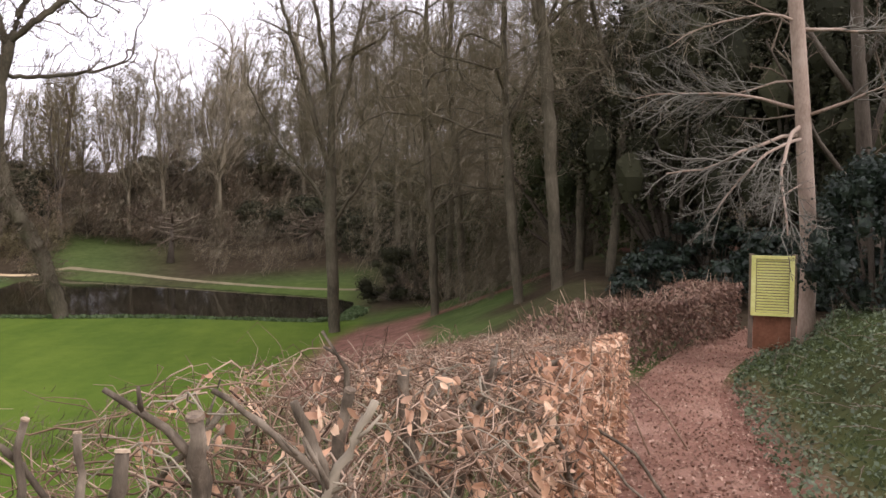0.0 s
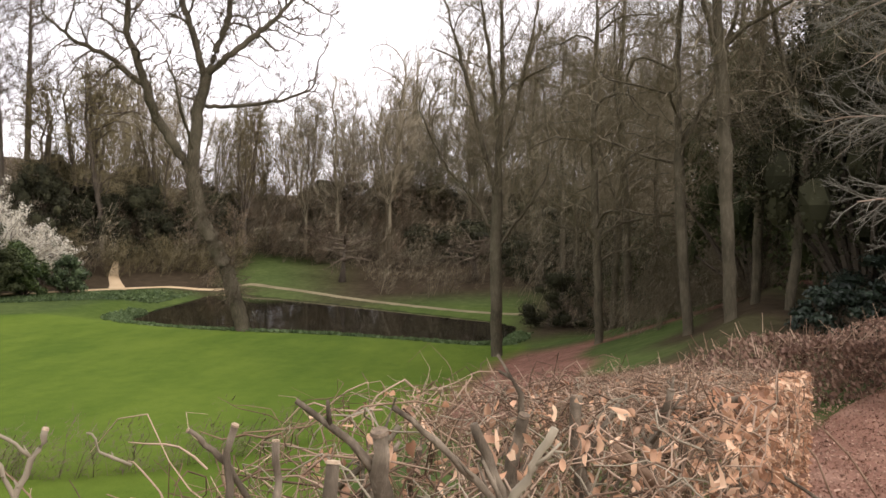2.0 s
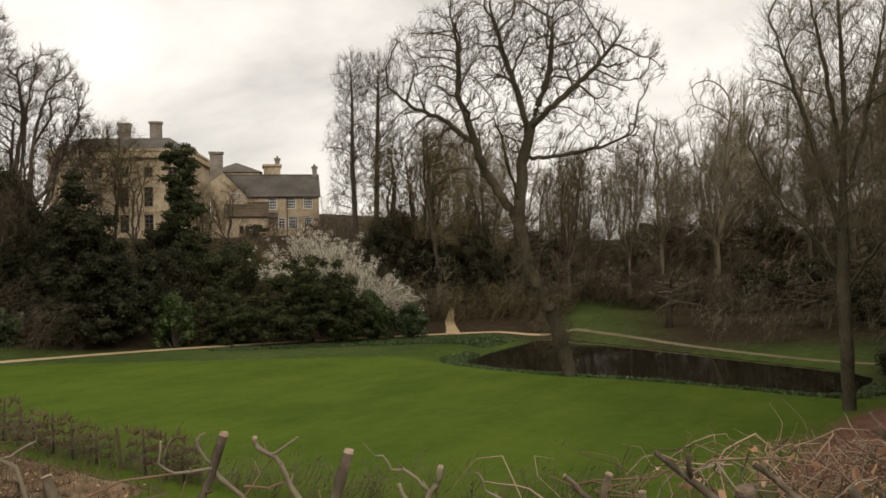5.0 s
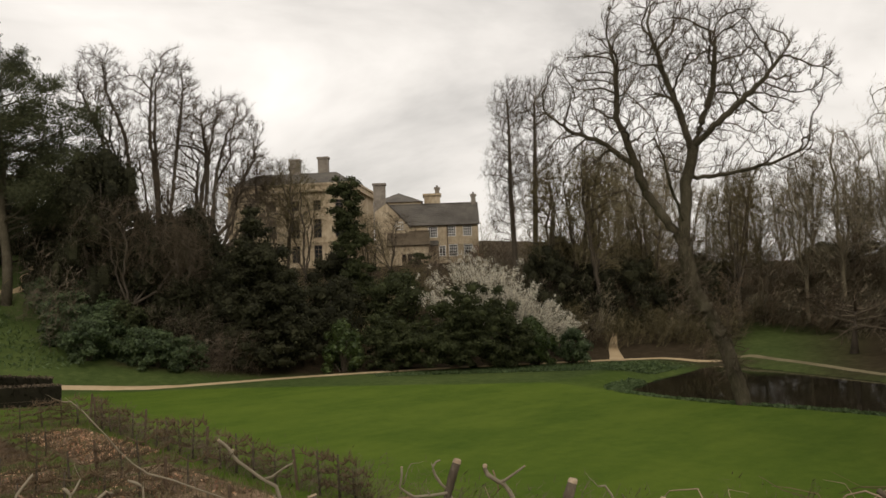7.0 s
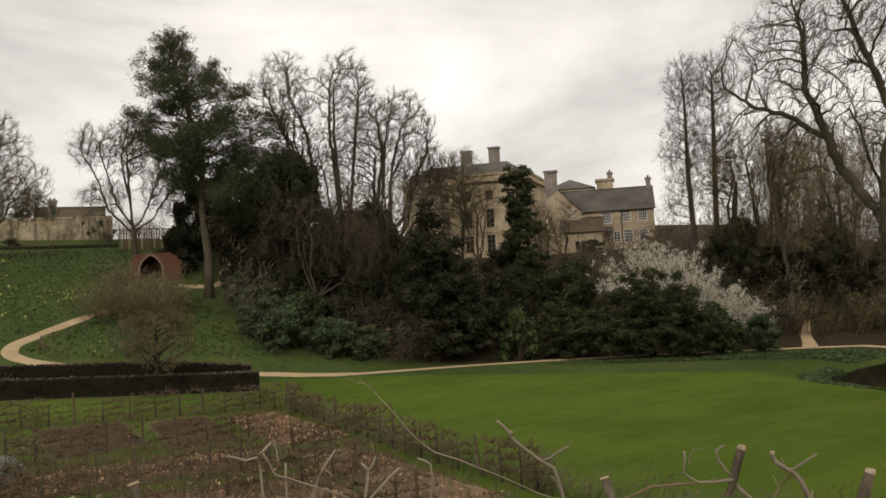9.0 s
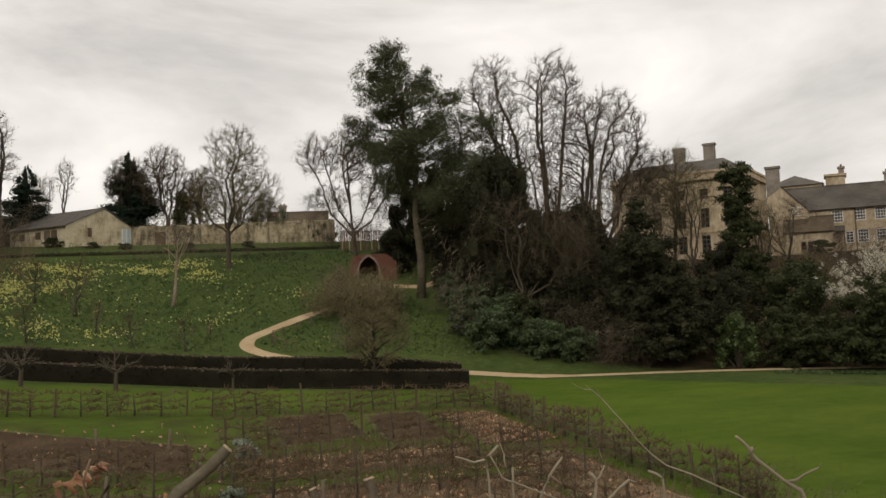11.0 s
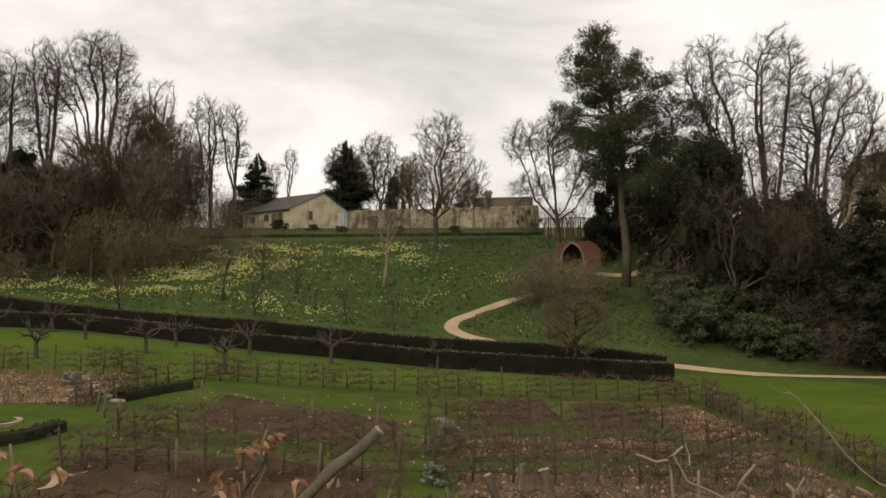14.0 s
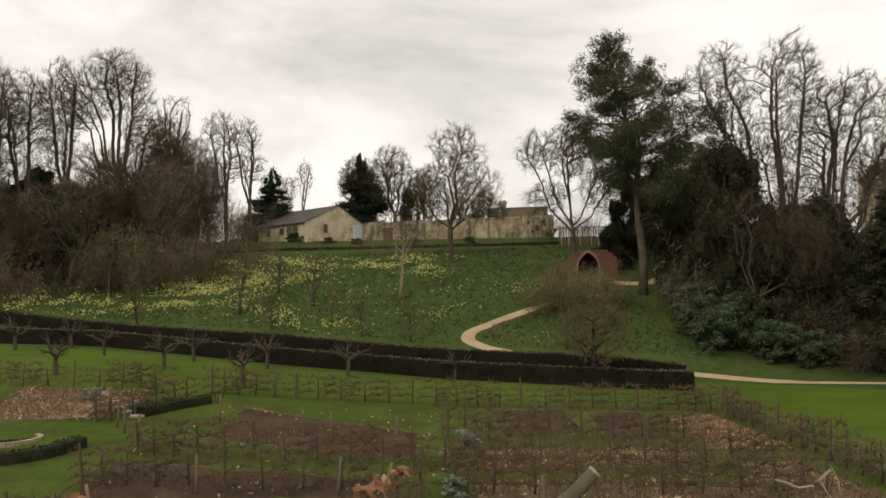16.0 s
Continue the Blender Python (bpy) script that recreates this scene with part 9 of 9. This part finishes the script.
bush("ivy_pillar", 465, (-121.8, 5.0), (4, 4, 8.5), EVERGREEN, 2200, 0.4, "ivy-covered tree behind the wall", "tree", n=18, low=0.03)
bush("ivy_pillar", 466, (-119.0, 18.2), (3.5, 3, 5.5), LAUREL, 1200, 0.3, "green shrub over the garden wall", "shrub", n=14, low=0.03)
crown_tree("wall_tree", 95, "bare round-headed tree in front of the garden wall", (-92.6, 8.4), 84.8, 4.2, 0.24, [(0.8, 0, 10.8, 3.9, 3.4, 5.3), (-1.6, 0, 7.6, 3.4, 2.8, 3.6), (3.4, 0, 7.6, 3.0, 2.4, 3.6), (0.8, 0, 6.4, 4.2, 3.0, 2.2)], 7, count=2100, step=0.42, reach=3.5, thin=0.012, twigs=3, twig_len=0.6, jitter=0.22, lift=0.12, twig=TWIG_OLIVE, group="wall trees")
wt = crown_tree("wall_tree", 96, "bare tree rising behind the garden wall", (-122.2, 3.0), 88.6, 4.5, 0.28, [(-0.7, 0, 9.8, 3.8, 3.4, 5.0), (2.2, 0, 7.4, 2.9, 2.6, 4.0)], 6, count=1500, step=0.45, thin=0.016, twigs=3, twig_len=0.7, group="wall trees")
again(wt, -128.3, -2.0, 130, 0.95)
again(wt, -125.0, 7.5, 210, 0.82)
again(wt, -123.5, 16.5, 300, 0.55)
thin_tree = crown_tree("thin_tree", 97, "slight bare tree far behind the barn", (-134.8, -11.4), 94.8, 6.5, 0.16, [(0.3, 0, 11.2, 1.8, 1.6, 3.2)], 4, count=260, step=0.45, thin=0.014, twigs=2, twig_len=0.7, lift=0.2, group="thin trees")
again(thin_tree, -137.0, -14.0, 90, 0.85)
# dark evergreens under the western trees
for k, (az, d, w, h) in enumerate(((113.5, 108, 9, 8.5), (111.0, 112, 9, 8.0), (108.6, 110, 8, 8.5), (106.4, 114, 8, 7.0), (116.0, 106, 9, 9.0))):
    x, y = bearing(az, d)
    bush("dark_holly_tree", 490 + k, (x, y), (w, w, h), YEW, 6500, 0.28, "dark holly tree on the western rise", "tree", n=30, low=0.02, group="western hollies")

# tall trees on the western rise
crown_tree("western_beech", 91, "tall bare beech with a rounded crown on the western rise", (-101.9, -30.3), 106.6, 9.0, 0.36, [(-0.6, 0, 20.2, 5.0, 4.5, 4.5), (-3.9, 0, 17.0, 3.3, 3.0, 3.2), (1.8, 0, 16.2, 3.2, 3.0, 3.6)], 8, count=2300, step=0.45, reach=4.2, thin=0.014, twigs=2, twig_len=0.65, lift=0.05, group="western trees")
wb = crown_tree("brown_twiggy_tree", 98, "tall brown twiggy tree at the end of the daffodil bank", (-97.0, -27.1), 105.6, 4.0, 0.28, [(-1.4, 0, 8.6, 4.0, 3.6, 5.0), (1.2, 0, 13.0, 3.2, 3.0, 3.8)], 6, count=1500, step=0.45, thin=0.015, twigs=2, twig_len=0.8, jitter=0.4, twig=TWIG_RED, group="brown twiggy trees")
again(wb, -109.4, -25.4, 70, 0.85)
again(wb, -110.6, -21.6, 190, 0.7)
again(wb, -101.1, -24.9, 190, 1.05)
again(wb, -99.6, -21.8, 60, 0.85)
again(wb, -92.5, -29.2, 280, 0.85)
l1 = crown_tree("western_beech", 92, "tall bare tree with a narrow crown on the western rise", (-93.1, -37.6), 112.0, 6.0, 0.3, [(-0.4, 0, 16.4, 3.4, 3.2, 5.6), (-1.2, 0, 10.8, 2.8, 2.6, 4.4)], 6, count=1800, step=0.45, reach=4.0, thin=0.0135, twigs=2, twig_len=0.7, lift=0.1, group="western trees")
again(l1, -90.4, -39.8, 130, 1.05)
again(l1, -88.5, -45, 300, 1.0)
again(l1, -111, -40, 160, 1.1)
crown_tree("dead_topped_tree", 93, "thin-crowned tree with upright bare spires", (-101.4, -24.4), 103.5, 7.0, 0.3, [(-0.3, 0, 16.4, 1.2, 1.1, 3.4), (1.6, 0, 16.0, 1.2, 1.1, 3.4), (0, 0, 11.2, 2.4, 2.2, 3.2)], 5, count=700, step=0.45, thin=0.014, twigs=2, twig_len=0.6, lift=0.25, group="western trees")
l2 = crown_tree("terrace_end_tree", 94, "bare tree with a small rounded head near the barn", (-110.6, -19.4), 100.0, 6.0, 0.26, [(-0.8, 0, 14.4, 2.7, 2.4, 3.2), (0.0, 0, 10.0, 2.6, 2.3, 2.4)], 5, count=1000, step=0.42, thin=0.014, twigs=2, twig_len=0.55, lift=0.12, group="terrace end trees")
again(l2, -113.1, -16.7, 70, 0.98)
for x, y, a, k in ((-89.6, -22.0, 20, 1.1), (-92.5, -26.5, 120, 1.05), (-95.5, -20.2, 220, 0.9), (-87.5, -31, 300, 1.0), (-98, -22, 70, 1.05), (-84, -36.5, 160, 0.9), (-99.0, -22.5, 250, 0.8)):
    again(br1, x, y, a, k)
for x, y, a, k in ((-93, -30, 0, 1.5), (-88, -36, 60, 1.3), (-97, -24.5, 120, 1.4), (-99, -21.5, 180, 1.1), (-104, -30, 240, 1.5), (-96, -42, 30, 1.5)):
    again(w3, x, y, a, k)
for k, (x, y, w, h) in enumerate(((-94, -33, 9, 10), (-98, -38, 9, 11), (-101, -26, 8, 9), (-91, -41, 8, 9), (-97, -28.5, 6, 6))):
    bush("dark_holly_tree", 470 + k, (x, y), (w, w, h), FIR, 3800, 0.42, "dark holly tree on the western rise", "tree", n=30, low=0.03, group="western hollies")
for k, (x, y, w, h) in enumerate(((-110.2, 20.6, 3.0, 3.2), (-109.2, 22.6, 3.4, 3.6), (-107.0, 5.0, 1.6, 0.8), (-108.5, -2.5, 2.0, 0.9), (-109.5, -6.0, 2.2, 0.8), (-105.8, 12.0, 1.8, 0.9), (-110.5, -10.5, 2.6, 1.2), (-119.5, 14.5, 3.5, 4.6), (-121.5, 17.5, 3.2, 4.2))):
    bush("wall_shrub", 520 + k, (x, y), (w, w, h), EVERGREEN, 900, 0.22, "dark shrub growing against the garden wall", n=12, low=0.03, group="wall shrubs")
brush("behind_wall_brushwood", 23, scatter(23, 70, 75, 92, 114, 126, 3, 6.5), TWIG, "leafless growth behind the garden wall", twigs=170, thick=0.018, fan=1.0)
brush("arch_scrub", 25, [(-84.2 + 0.9 * math.sin(k * 2.3), 18.6 + 0.28 * k, 1.4 + 0.5 * math.sin(k)) for k in range(22)], TWIG_OLIVE, "olive scrub growing over the brick arch", twigs=120, thick=0.014, fan=1.0)
brush("terrace_thicket", 26, scatter(26, 60, 69, 79, 101.5, 112, 2.6, 5.6), TWIG, "brown leafless growth behind the terrace screens", twigs=200, thick=0.017, fan=1.0)
brush("terrace_thicket", 27, scatter(27, 46, 80.5, 92, 98.5, 100.5, 1.5, 3.4), TWIG, "brown leafless growth in front of the garden wall", twigs=90, thick=0.014, fan=1.0)
brush("terrace_brushwood", 21, [(*bearing(a, 104.5 + 1.8 * ((a * 7.3) % 1)), 0.8 + 1.1 * ((a * 3.7) % 1)) for a in np.arange(80, 102, 0.28)], TWIG, "dead stems and clippings along the terrace", twigs=60, thick=0.016, fan=1.0)


def build_bank_grass():
    """Pale coarse grass along the pond's near rim."""
    r = np.random.default_rng(61)
    P = []
    while len(P) < 9000:
        x, y = r.uniform(-37, -3.5), r.uniform(38, 50)
        e = pond_edge(x, y)
        if 0.0 < e < 1.5 * r.random() ** 0.6 and y < 49 - 0.2 * (x + 20):
            P.append((x, y, gz(x, y) + 0.06))
    P = np.array(P)
    v, q = leaf_cards(r, P, np.full(len(P), 0.05), len(P), 0.22, flat=-0.2, shell=0.2)
    tagged(new("bank_grass", mesh_np("bank_grass", v, q, SEDGE)), "pale coarse grass along the pond's rim", "grass", kind="stuff")


build_bank_grass()
